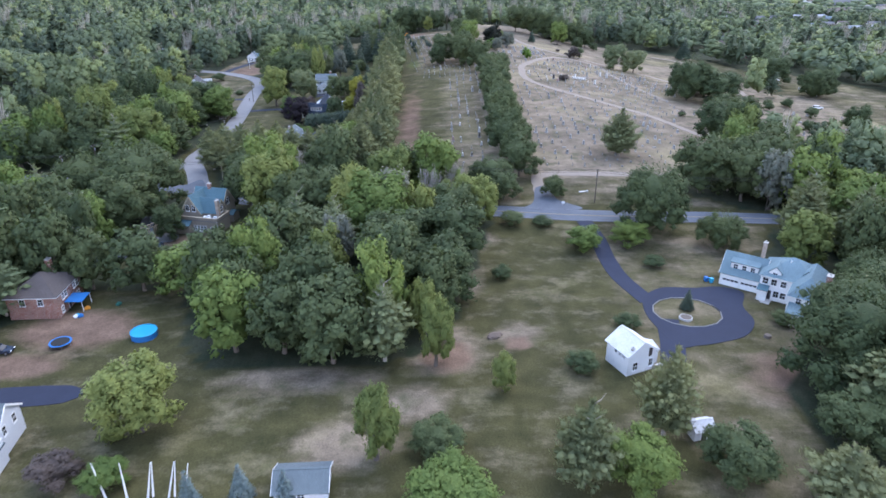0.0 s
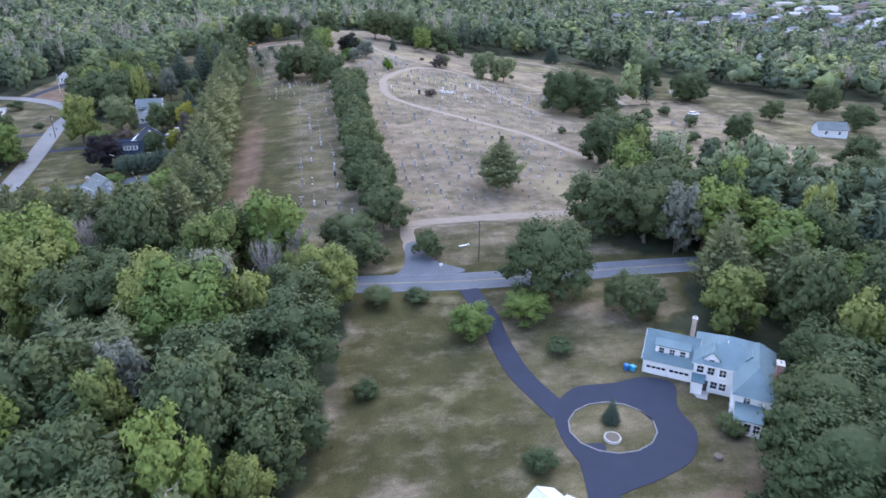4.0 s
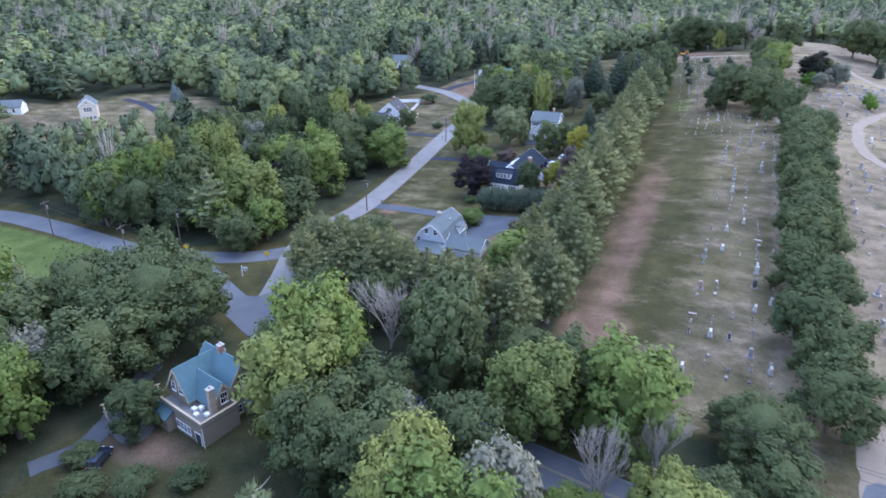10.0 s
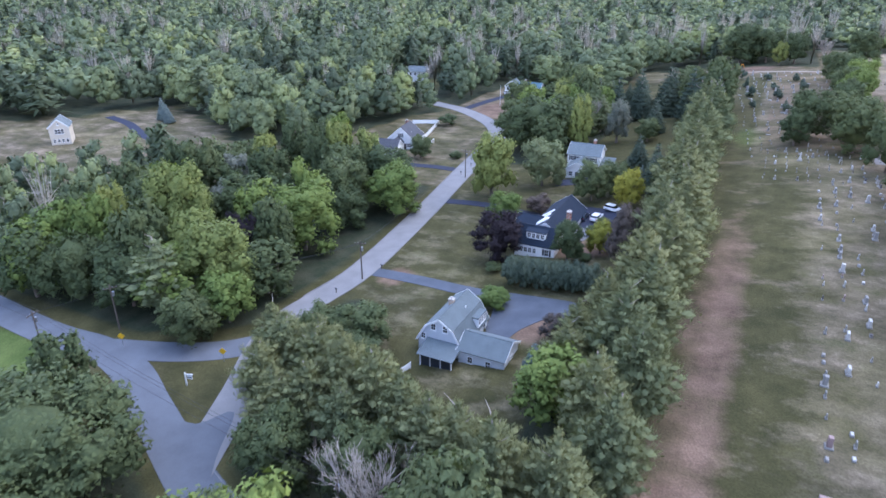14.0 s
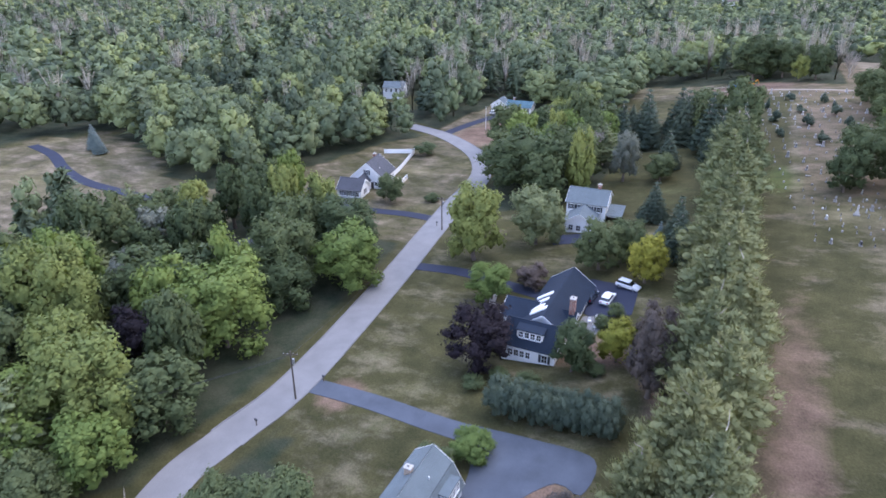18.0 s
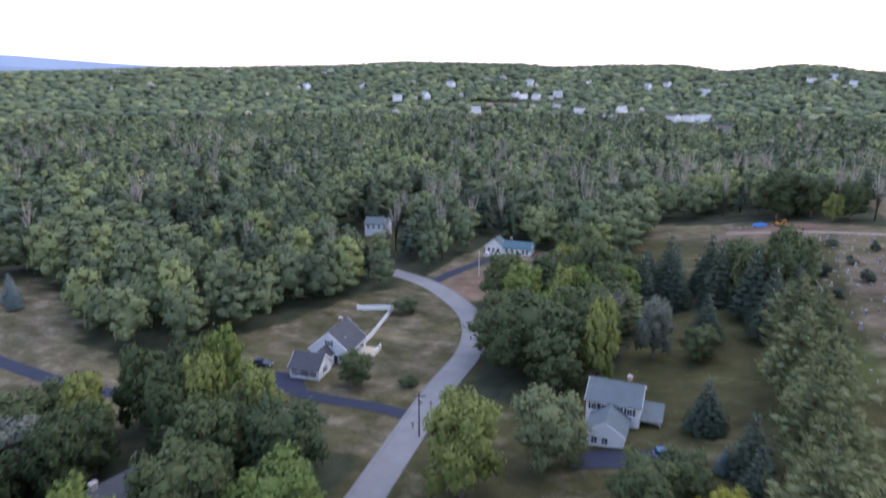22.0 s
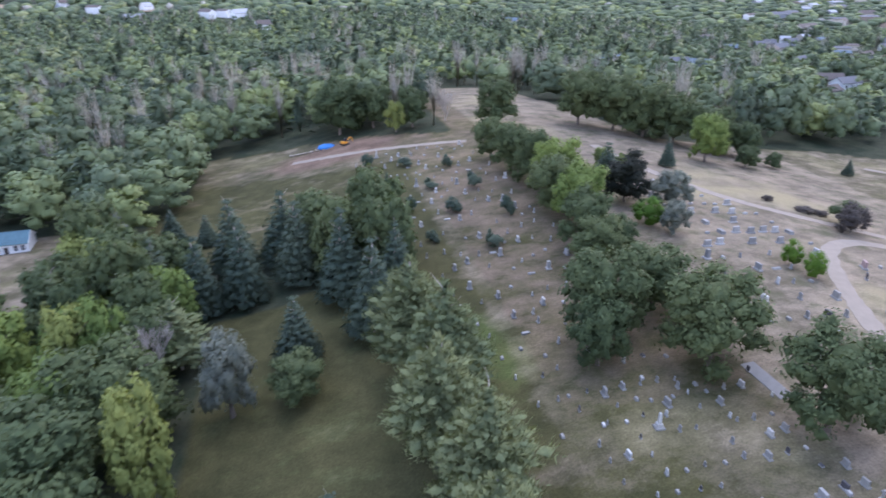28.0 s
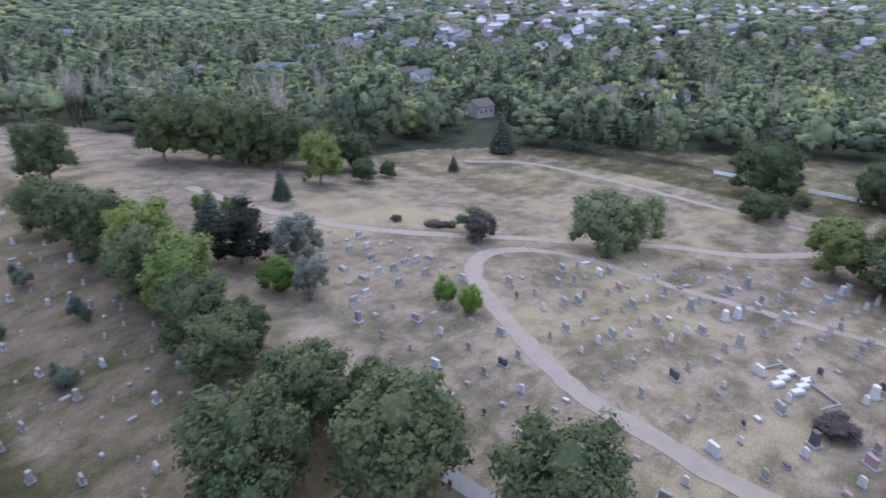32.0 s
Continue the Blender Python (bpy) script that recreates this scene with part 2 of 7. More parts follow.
def shingled(name, rgb, rows=5.0, bump=0.5):
    """Roof shingles in courses, with weathered streaks; courses run along the local z."""
    k = Mat(name, 0.85, 0.0, 0.25)
    at = k.local()
    brick = k.n.new("ShaderNodeTexBrick")
    brick.inputs["Scale"].default_value = rows
    brick.inputs["Mortar Size"].default_value = 0.035
    brick.inputs["Color1"].default_value = (0.75, 0.75, 0.75, 1)
    brick.inputs["Color2"].default_value = (1.2, 1.2, 1.2, 1)
    brick.inputs["Mortar"].default_value = (0.5, 0.5, 0.5, 1)
    k.l.new(k.stretch(at, 1.0, 1.0, 1.0), brick.inputs["Vector"])
    c = k.mix(k.noise(0.4, 5), tuple(v * 0.7 for v in rgb), tuple(v * 1.25 for v in rgb))
    k.color(k.mix(0.7, c, k.mix(1.0, c, brick.outputs["Color"], "MULTIPLY")))
    return k.m


def boarded(name, rgb, courses=7.0, vary=0.18):
    """Painted boards lying level, with fine joints and weathering."""
    k = Mat(name, 0.6, 0.0, 0.3)
    wave = k.n.new("ShaderNodeTexWave")
    wave.wave_profile, wave.bands_direction = "SAW", "Z"
    wave.inputs["Scale"].default_value = courses * 0.5
    k.l.new(k.local(), wave.inputs["Vector"])
    c = k.mix(k.noise(0.5, 5), tuple(v * (1 - vary) for v in rgb), rgb)
    c = k.mix(k.grey(wave.outputs["Fac"], 0.0, 0.12), tuple(v * 0.72 for v in rgb), c)
    k.color(c)
    k.bump(wave.outputs["Fac"], 0.4, 0.02)
    return k.m


def brickwork(name, rgb, mortar=(0.4, 0.37, 0.33), scale=4.0):
    k = Mat(name, 0.9, 0.0, 0.2)
    b = k.n.new("ShaderNodeTexBrick")
    b.inputs["Scale"].default_value = scale
    b.inputs["Mortar Size"].default_value = 0.03
    b.inputs["Color1"].default_value = (*(v * 0.75 for v in rgb), 1)
    b.inputs["Color2"].default_value = (*(v * 1.2 for v in rgb), 1)
    b.inputs["Mortar"].default_value = (*mortar, 1)
    turn = k.n.new("ShaderNodeMapping")
    turn.inputs["Rotation"].default_value = (radians(90), 0, 0)
    k.l.new(k.local(), turn.inputs[0])
    k.l.new(turn.outputs[0], b.inputs["Vector"])
    k.color(k.mix(1.0, b.outputs["Color"], k.ramp(k.noise(0.7, 4), (0.3, (0.75, 0.75, 0.75)), (0.7, (1.2, 1.2, 1.2))), "MULTIPLY"))
    return k.m


GROUND = ground_material()
ASPHALT = paved("asphalt_road", (0.108, 0.118, 0.136), 0.06)
ASPHALT_OLD = paved("worn_pale_asphalt", (0.186, 0.181, 0.178), 0.08)
ASPHALT_NEW = paved("new_black_asphalt", (0.027, 0.032, 0.052), 0.1, 0.2)
DRIVE_GREY = paved("grey_drive", (0.074, 0.085, 0.104), 0.08, 0.45)
FLAGSTONE = plain("patio_stone", (0.20, 0.195, 0.19), 0.9, vary=0.4, scale=4.0)
GRAVEL = plain("gravel_lane", (0.26, 0.215, 0.17), 0.95, vary=0.35, scale=2.0, bump=0.5)
CONCRETE = plain("concrete", (0.42, 0.40, 0.37), 0.9, vary=0.25, bump=0.3)
LINE_YELLOW = plain("road_paint_yellow", (0.30, 0.26, 0.17), 0.7, vary=0.3)
LINE_WHITE = plain("road_paint_white", (0.20, 0.205, 0.215), 0.7, vary=0.3)
WHITE_BOARD = boarded("white_clapboard", (0.78, 0.78, 0.77))
GREY_BOARD = boarded("pale_grey_siding", (0.62, 0.64, 0.67))
WHITE = plain("white_paint", (0.80, 0.80, 0.79), 0.5, vary=0.1)
TAN_BOARD = boarded("tan_siding", (0.30, 0.25, 0.19), 5.0)
BRICK = brickwork("red_brick", (0.25, 0.10, 0.07))
BRICK_PALE = brickwork("tan_brick", (0.36, 0.27, 0.20))
ROOF_TEAL = shingled("blue_grey_shingles", (0.150, 0.218, 0.245))
ROOF_BLUE = shingled("teal_shingles", (0.092, 0.165, 0.195))
ROOF_GREY = shingled("grey_shingles", (0.128, 0.155, 0.165))
ROOF_BLACK = shingled("black_shingles", (0.014, 0.024, 0.042))
ROOF_SLATE = shingled("dark_grey_shingles", (0.075, 0.078, 0.09))
ROOF_BROWN = shingled("brown_shingles", (0.10, 0.085, 0.08))
ROOF_PALE = shingled("pale_metal_roof", (0.62, 0.62, 0.62))
PANE = plain("window_glass", (0.02, 0.024, 0.03), 0.08, vary=0.1, spec=0.8)
SHUTTER = plain("dark_shutter", (0.035, 0.04, 0.05), 0.6)
DOOR_DARK = plain("dark_door", (0.06, 0.05, 0.05), 0.5)
STONE = plain("granite_stone", (0.255, 0.245, 0.225), 0.75, vary=0.35, bump=0.2)
MARBLE = plain("white_marble", (0.48, 0.465, 0.435), 0.6, vary=0.25)
STONE_DARK = plain("dark_granite", (0.075, 0.07, 0.075), 0.45, vary=0.3)
STONE_RED = plain("pinkish_granite", (0.30, 0.21, 0.19), 0.6, vary=0.3)
POLE_WOOD = plain("weathered_pole_wood", (0.11, 0.09, 0.075), 0.95, vary=0.4)
METAL = plain("galvanised_metal", (0.42, 0.43, 0.45), 0.45, 0.8, vary=0.2)
WIRE = plain("wire_black", (0.03, 0.03, 0.032), 0.6)
TYRE = plain("tyre_rubber", (0.02, 0.02, 0.02), 0.9)
TARP_BLUE = plain("blue_plastic", (0.03, 0.16, 0.42), 0.5, vary=0.2)
WATER_BLUE = plain("pool_water", (0.04, 0.34, 0.52), 0.15, vary=0.2)
SIGN_YELLOW = plain("yellow_sign", (0.72, 0.42, 0.02), 0.5, vary=0.1)
PLASTIC_GREEN = plain("green_plastic", (0.03, 0.12, 0.09), 0.6)
ORANGE = plain("orange_paint", (0.6, 0.25, 0.03), 0.5)
TIMBER = plain("pale_timber", (0.45, 0.38, 0.28), 0.8)
FLAT_BLACK = plain("black_rubber", (0.03, 0.03, 0.03), 0.9)


# ---- the lie of the land ----
def ease(a, b, v):
    u = min(1.0, max(0.0, (v - a) / (b - a)))
    return u * u * (3 - 2 * u)


# height of the far ridge over the eye, in degrees, by the bearing (degrees, west of north)
RIDGE = [(-50, -1.3), (-23, -1.05), (-18.8, -0.6), (-8.6, 0.5), (-2.8, 0.95), (2.4, 0.56), (6, 1.0), (10, 1.03), (16, 0.87), (19, 1.14), (28, 1.25), (37, 0.9), (45, 0.75), (60, 0.3), (150, 0.3), (190, -1.3)]


def ridge_height(az):
    for (a, e), (b, f) in zip(RIDGE, RIDGE[1:]):
        if az < b:
            return 53 + 40 * (e + (f - e) * ease(a, b, az))
    return 1.0


def ground_z(x, y):
    dx = x - 25.0
    ramp = 17.0 * math.tanh(max(0.0, 0.087 * (y - 138.0)) / 17.0)
    z = ramp * math.exp(-(dx / (78.0 if dx < 0 else 82.0)) ** 2) * (1 - ease(480, 700, y))
    z -= 1.6 * ease(-15, -65, x)
    # town valley to the east, a wooded ridge far to the north and west
    valley = 14 * ease(130, 500, x)
    d, az = math.hypot(x + 40, y - 235), math.degrees(math.atan2(-(x + 40), y - 235))
    if az < -120:
        az = 190
    return z - valley + (ridge_height(az) + valley) * (1 - ease(-23, -50, az)) * ease(750, 2300, d)


def inside(x, y, poly):
    hit = False
    for (ax, ay), (bx_, by_) in zip(poly, poly[1:] + poly[:1]):
        if (ay > y) != (by_ > y) and x < (bx_ - ax) * (y - ay) / (by_ - ay) + ax:
            hit = not hit
    return hit


def off_line(x, y, line):
    best = 1e9
    for (ax, ay), (bx_, by_) in zip(line, line[1:]):
        dx, dy = bx_ - ax, by_ - ay
        u = max(0.0, min(1.0, ((x - ax) * dx + (y - ay) * dy) / (dx * dx + dy * dy)))
        best = min(best, math.hypot(x - ax - u * dx, y - ay - u * dy))
    return best


# roads, as centre lines with widths
MAIN_ROAD = [(420, 120), (300, 140), (200, 153), (120, 159), (78, 160.5), (43, 160), (20, 162), (-10, 166), (-40, 172), (-58, 177.5), (-72, 183)]
MAIN_WEST = [(-72, 183), (-80, 187), (-90, 192), (-100, 197), (-111, 199.5), (-126, 199), (-154, 201), (-175, 200), (-205, 190), (-260, 165), (-400, 130)]
SIDE_ROAD = [(-72, 183), (-75.5, 192), (-79.5, 202), (-84.5, 213), (-86.5, 222), (-85.8, 230), (-84.5, 246), (-88, 280), (-91.5, 305), (-95, 330), (-97, 352), (-103, 369), (-113, 383), (-131, 398), (-150, 406)]
CUT_ROAD = [(-110, 200), (-98, 204.2), (-90, 208.5), (-84.5, 214)]
DRIVE_FRONT = [(37, 157), (38.5, 147), (38.6, 138), (39.3, 128), (42.5, 117)]
DRIVE_YARD = [(44, 110), (42.5, 102), (40.5, 95)]
CEM_LANE = [(27.5, 165), (28, 176), (29.5, 187), (45, 189), (70, 190.5), (85, 193)]
CEM_RING = [(100, 226), (97, 233), (84, 258), (66, 276), (51, 290), (41, 304), (38.3, 317), (39.2, 328), (40, 338), (45, 350), (50, 360), (57, 371), (64, 377), (72, 379), (80, 376)]
CEM_BACK = [(44, 452), (47, 431), (54, 412), (62, 400), (74, 390), (87, 380), (100, 368), (112, 358), (122, 344), (150, 325)]
CEM_WEST = [(8, 465), (-8, 470), (-28, 478), (-45, 484)]
CEM_MID = [(80, 376), (86, 366), (87.2, 346), (90, 330), (94, 313), (101, 292)]
FIELD_LANE = [(138, 446), (154, 430), (156, 400), (154, 372), (152, 341), (150, 320)]
DRIVE_GAMBREL = [(-82, 245.5), (-70, 245.3), (-58, 244), (-48, 243)]
DRIVE_BLACK = [(-88, 291), (-76, 291.5), (-66, 289), (-56, 286)]
DRIVE_FENCE = [(-94, 318), (-104, 319), (-114, 318), (-124, 318)]
DRIVE_END = [(-131, 400), (-128, 418), (-123, 437)]
DRIVE_WEST = [(-262, 322), (-244, 317), (-226, 308), (-208, 302), (-185, 300), (-165, 300), (-150, 304)]

# open ground: all else is wooded
OPEN = {
    "garden": [(-150, 20), (-150, 60), (-112, 88), (-86, 95), (-84, 122), (-56, 124), (-47, 101), (-40, 94), (-10, 94), (1, 101), (7, 130), (12, 153), (14, 158), (84, 155), (80, 143), (68, 138), (82, 132), (86, 122), (80, 108), (72, 100), (64, 98), (56, 86), (58, 66), (70, 20)],
    "cemetery": [(-19, 184), (-21, 300), (-25, 395), (-40, 465), (-75, 476), (-75, 512), (-35, 502), (5, 478), (6, 540), (18, 610), (52, 610), (60, 540), (70, 470), (137, 470), (175, 448), (194, 390), (196, 335), (172, 325), (126, 316), (116, 290), (180, 305), (185, 240), (140, 226), (102, 225), (90, 205), (80, 192), (68, 178), (84, 166), (14, 166), (12, 178)],
    "lots": [(-80, 236), (-88, 300), (-94, 322), (-70, 334), (-62, 345), (-62, 388), (-28, 392), (-28, 255), (-32, 240), (-35, 200), (-62, 204), (-72, 226)],
    "fence_lot": [(-90, 303), (-99, 355), (-112, 380), (-134, 398), (-146, 380), (-152, 350), (-168, 318), (-165, 305), (-140, 309), (-112, 300)],
    "junction": [(-70, 176), (-70, 190), (-80, 215), (-92, 217), (-108, 206), (-140, 206), (-180, 208), (-178, 197), (-240, 170), (-210, 140), (-128, 140), (-116, 164), (-106, 181), (-88, 187)],
    "stone_house": [(-78, 146), (-74, 130), (-50, 122), (-34, 134), (-36, 150), (-46, 158), (-50, 166), (-58, 180), (-72, 176)],
    "west_field": [(-330, 262), (-262, 262), (-216, 226), (-186, 236), (-178, 262), (-176, 286), (-172, 302), (-205, 330), (-258, 350), (-270, 322), (-300, 292)],
    "west_drive": [(-215, 280), (-160, 272), (-143, 294), (-150, 312), (-200, 318)],
    "road_end": [(-138, 398), (-110, 388), (-99, 402), (-95, 430), (-97, 452), (-134, 456), (-136, 420)],
    "spruce_glade": [(-82, 415), (-38, 410), (-24, 396), (-22, 452), (-38, 466), (-76, 477), (-84, 450)],
    "wood_house": [(-192, 408), (-168, 408), (-162, 432), (-166, 458), (-192, 458)],
    "hidden_house": [(-134, 258), (-113, 258), (-112, 280), (-132, 284)],
    "east_slope": [(122, 224), (134, 204), (150, 190), (180, 178), (300, 190), (300, 230), (260, 300), (240, 360), (198, 420), (190, 330), (150, 318), (118, 298)],
    "east_field": [(200, 235), (330, 225), (330, 330), (240, 340), (200, 320)],
}
ROADS = [(MAIN_ROAD, 4.0), (MAIN_WEST, 5.5), (SIDE_ROAD, 9.5), (CUT_ROAD, 4), (DRIVE_END, 3.5), (DRIVE_WEST, 4), (DRIVE_FENCE, 3), (CEM_LANE, 3), (DRIVE_FRONT, 3)]


def is_open(x, y):
    return any(inside(x, y, p) for p in OPEN.values()) or any(off_line(x, y, line) < half for line, half in ROADS)


def soft(v):
    return max(0.0, min(1.0, v))


def blob(x, y, cx, cy, rx, ry):
    return soft(1.6 - 1.2 * math.hypot((x - cx) / rx, (y - cy) / ry))


BARE_SPOTS = [(0, 99, 8, 9), (4, 127, 5, 11), (8, 147, 6, 6), (-24, 90, 16, 4), (14, 104, 5, 5), (-14, 74, 9, 6), (-4, 84, 6, 5), (62, 145, 9, 5)]
DIRT_SPOTS = [(1, 97, 5, 6), (14, 101, 3, 3), (-117, 404, 11, 20), (-41, 234, 5, 6), (-30, 482, 24, 13), (-76, 245, 4, 5), (-12, 200, 7, 7), (-70, 108, 12, 8), (-75, 95, 10, 4), (67, 90, 16, 10), (-44, 268, 10, 5), (-66, 150, 10, 4), (-29, 262, 4, 10)]


def cover(x, y):
    """How far the ground is dry straw, bare dirt, lush grass or forest floor."""
    dry = dirt = lush = wood = 0.0
    opened = [n for n, p in OPEN.items() if inside(x, y, p)]
    if not opened:
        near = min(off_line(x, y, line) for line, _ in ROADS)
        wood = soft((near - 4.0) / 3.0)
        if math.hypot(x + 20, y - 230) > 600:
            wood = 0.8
    if "cemetery" in opened:
        dry = 0.95 if x > 17 else 0.26 + 0.26 * soft((x + 3) / 7) if y < 330 else 0.46
        if x > 17 and (x < 36 or y < 372) and y > 290:
            dry = 0.74
        lush = 0.52 * blob(x, y, -14.5, 356, 6, 14)
        if y > 330 and x < -14 and y < 460:
            dry = 0.15
        if y > 335 and -12 < x < 16:
            dirt = 0.40
        if x > 135 and y < 300:
            dry = 0.72
        if x > 110 and y > 400:
            dry = 0.58
        if x > 165 and y > 330:
            dry = 0.35
        if y < 186 and x > 20:
            dry = 0.45
        dirt = max(dirt, (0.70 + 0.14 * math.cos((x + 13.5 - 0.012 * (y - 200)) * 1.9)) * soft(1.35 - abs(x + 13.5 - 0.012 * (y - 200)) / 6.4) * ease(340, 235, y))
    if "west_field" in opened or "west_drive" in opened:
        dry = 0.52
    if "road_end" in opened:
        dry = 0.6
    if "spruce_glade" in opened:
        dry = 0.25
    if "fence_lot" in opened:
        dry = 0.42
    if "lots" in opened:
        dry = 0.3 if y < 335 else 0.12
        lush = 0.25
    if "east_field" in opened or ("east_slope" in opened and x > 185):
        dry = 0.45
    elif "east_slope" in opened:
        dry = 0.75
    if "garden" in opened:
        dry = 0.30 if x < 36 else 0.42
        lush = 0.24 if x < 36 else 0.0
    if "junction" in opened and x < -114 and y < 196:
        lush = 0.9
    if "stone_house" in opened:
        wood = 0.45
    for s in BARE_SPOTS:
        dry = max(dry, 0.9 * blob(x, y, *s))
    for s in DIRT_SPOTS:
        dirt = max(dirt, 0.95 * blob(x, y, *s))
    return dry, dirt, lush, wood


def spaced(lo, hi, fine_lo, fine_hi, step, grow):
    out = [fine_lo]
    while out[-1] < fine_hi:
        out.append(out[-1] + step)
    s = step
    while out[-1] < hi:
        s *= grow
        out.append(out[-1] + s)
    s, left = step, [fine_lo]
    while left[-1] > lo:
        s *= grow
        left.append(left[-1] - s)
    return left[:0:-1] + out


def make_ground():
    xs, ys = spaced(-4600, 4600, -180, 200, 2.5, 1.13), spaced(-3000, 4800, 55, 500, 2.5, 1.13)
    verts = [(x, y, ground_z(x, y)) for y in ys for x in xs]
    w = len(xs)
    faces = [(j * w + i, j * w + i + 1, (j + 1) * w + i + 1, (j + 1) * w + i) for j in range(len(ys) - 1) for i in range(w - 1)]
    me = bpy.data.meshes.new("ground")
    me.from_pydata(verts, [], faces)
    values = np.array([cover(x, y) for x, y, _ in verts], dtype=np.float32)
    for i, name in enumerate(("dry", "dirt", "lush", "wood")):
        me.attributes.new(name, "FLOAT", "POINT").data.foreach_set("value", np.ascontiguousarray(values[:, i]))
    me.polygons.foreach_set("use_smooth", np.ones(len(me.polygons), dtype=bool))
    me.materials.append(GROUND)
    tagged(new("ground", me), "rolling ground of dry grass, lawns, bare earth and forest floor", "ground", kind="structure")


make_ground()


# ---- roads, drives and lanes ----
def smooth_line(points, step=1.5):
    """A rounded line through the points."""
    p = [Vector((*q, 0)) for q in points]
    p = [p[0] * 2 - p[1]] + p + [p[-1] * 2 - p[-2]]
    out = []
    for a, b, c, d in zip(p, p[1:], p[2:], p[3:]):
        n = max(1, int((c - b).length / step))
        for i in range(n):
            u = i / n
            out.append(0.5 * ((2 * b) + (c - a) * u + (2 * a - 5 * b + 4 * c - d) * u * u + (3 * b - a - 3 * c + d) * u ** 3))
    out.append(p[-2])
    return out


def ribbon(name, points, width, material, label, category, lift=0.07, ragged=0.0, offset=0.0, kind="structure", step=1.5, cuts=4):
    """A strip laid on the ground, with its thickness at the edges."""
    line = smooth_line(points, step)
    rng = random.Random(len(line))
    verts, faces = [], []
    for i, q in enumerate(line):
        way = (line[min(i + 1, len(line) - 1)] - line[max(i - 1, 0)]).normalized()
        side = Vector((way.y, -way.x, 0))
        wl_, wr = width / 2 + rng.uniform(-ragged, ragged), width / 2 + rng.uniform(-ragged, ragged)
        row = []
        for j in range(cuts + 1):
            c = q + side * (offset - wl_ + (wl_ + wr) * j / cuts)
            row.append((c.x, c.y, ground_z(c.x, c.y) + lift))
        row = [(row[0][0], row[0][1], row[0][2] - lift - 0.15)] + row + [(row[-1][0], row[-1][1], row[-1][2] - lift - 0.15)]
        verts += row
    w = cuts + 3
    faces = [(i * w + j, i * w + j + 1, (i + 1) * w + j + 1, (i + 1) * w + j) for i in range(len(line) - 1) for j in range(w - 1)]
    me = bpy.data.meshes.new(name)
    me.from_pydata(verts, [], faces)
    me.materials.append(material)
    return tagged(new(name, me), label, category, kind=kind)


def slab(name, outline, material, label, category, lift=0.075, hole=None):
    """A paved area within a rounded outline, draped on the ground; an island may be left out."""
    ring = [v for v in smooth_line(outline + outline[:1], 1.2)][:-1]
    bm = bmesh.new()
    edges = []
    for loop in [ring] + ([[v for v in smooth_line(hole + hole[:1], 1.0)][:-1]] if hole else []):
        vs = [bm.verts.new((v.x, v.y, 0)) for v in loop]
        edges += [bm.edges.new((a, b)) for a, b in zip(vs, vs[1:] + vs[:1])]
    bmesh.ops.triangle_fill(bm, use_beauty=True, edges=edges)
    bmesh.ops.subdivide_edges(bm, edges=[e for e in bm.edges if e.calc_length() > 5], cuts=2)
    bmesh.ops.triangulate(bm, faces=bm.faces[:])
    for v in bm.verts:
        v.co.z = ground_z(v.co.x, v.co.y) + lift
    bmesh.ops.recalc_face_normals(bm, faces=bm.faces[:])
    if sum(f.normal.z for f in bm.faces) < 0:
        bmesh.ops.reverse_faces(bm, faces=bm.faces[:])
    lowered = bmesh.ops.extrude_edge_only(bm, edges=[e for e in bm.edges if e.is_boundary])
    for v in lowered["geom"]:
        if isinstance(v, bmesh.types.BMVert):
            v.co.z -= 0.2
    me = bpy.data.meshes.new(name)
    bm.to_mesh(me)
    bm.free()
    me.materials.append(material)
    return tagged(new(name, me), label, category, kind="structure")


ribbon("road_main", MAIN_ROAD, 6.6, ASPHALT, "grey two-lane asphalt road with worn centre line", "road", 0.06)
ribbon("road_west", MAIN_WEST, 6.4, ASPHALT, "grey asphalt road curving past a lawn", "road", 0.065)
ribbon("road_side", SIDE_ROAD, 6.2, ASPHALT_OLD, "pale worn asphalt side road between lawns", "road", 0.08)
ribbon("road_link", CUT_ROAD, 6.0, ASPHALT, "short asphalt link at the grassy triangle", "road", 0.055)
slab("road_mouth", [(-64, 177), (-71, 187), (-76, 196), (-79.3, 191.5), (-86, 191), (-80, 184.5), (-72, 179.5)], ASPHALT, "wide asphalt mouth of the road junction", "road", 0.09)
for side in (-0.12, 0.12):
    ribbon("centre_line", MAIN_ROAD, 0.11, LINE_YELLOW, "worn yellow centre line on the road", "road marking", 0.09, 0, side, cuts=1)
for side in (-3.0, 3.0):
    ribbon("edge_line", MAIN_ROAD, 0.12, LINE_WHITE, "faded white edge line on the road", "road marking", 0.085, 0, side, cuts=1)
for side in (-3.25, 3.25):
    ribbon("kerb", SIDE_ROAD[5:], 0.18, FLAGSTONE, "low weathered concrete kerb along the side road", "kerb", 0.13, 0.02, side, cuts=1)
ribbon("drive_front", DRIVE_FRONT, 4.0, ASPHALT_NEW, "new black asphalt drive to the white house", "driveway", 0.07)
loop_out = [(41.5, 119), (40.5, 112), (41.5, 105), (43, 100), (46.6, 100.5), (51, 101.5), (57, 104), (60.8, 109.2), (61, 115), (63.5, 121), (59.4, 123.6), (54, 123), (47, 123)]
island = [(48.9 + 6.4 * math.cos(a) * 1.05, 112.8 + 5.8 * math.sin(a)) for a in [math.tau * i / 14 for i in range(14)]]
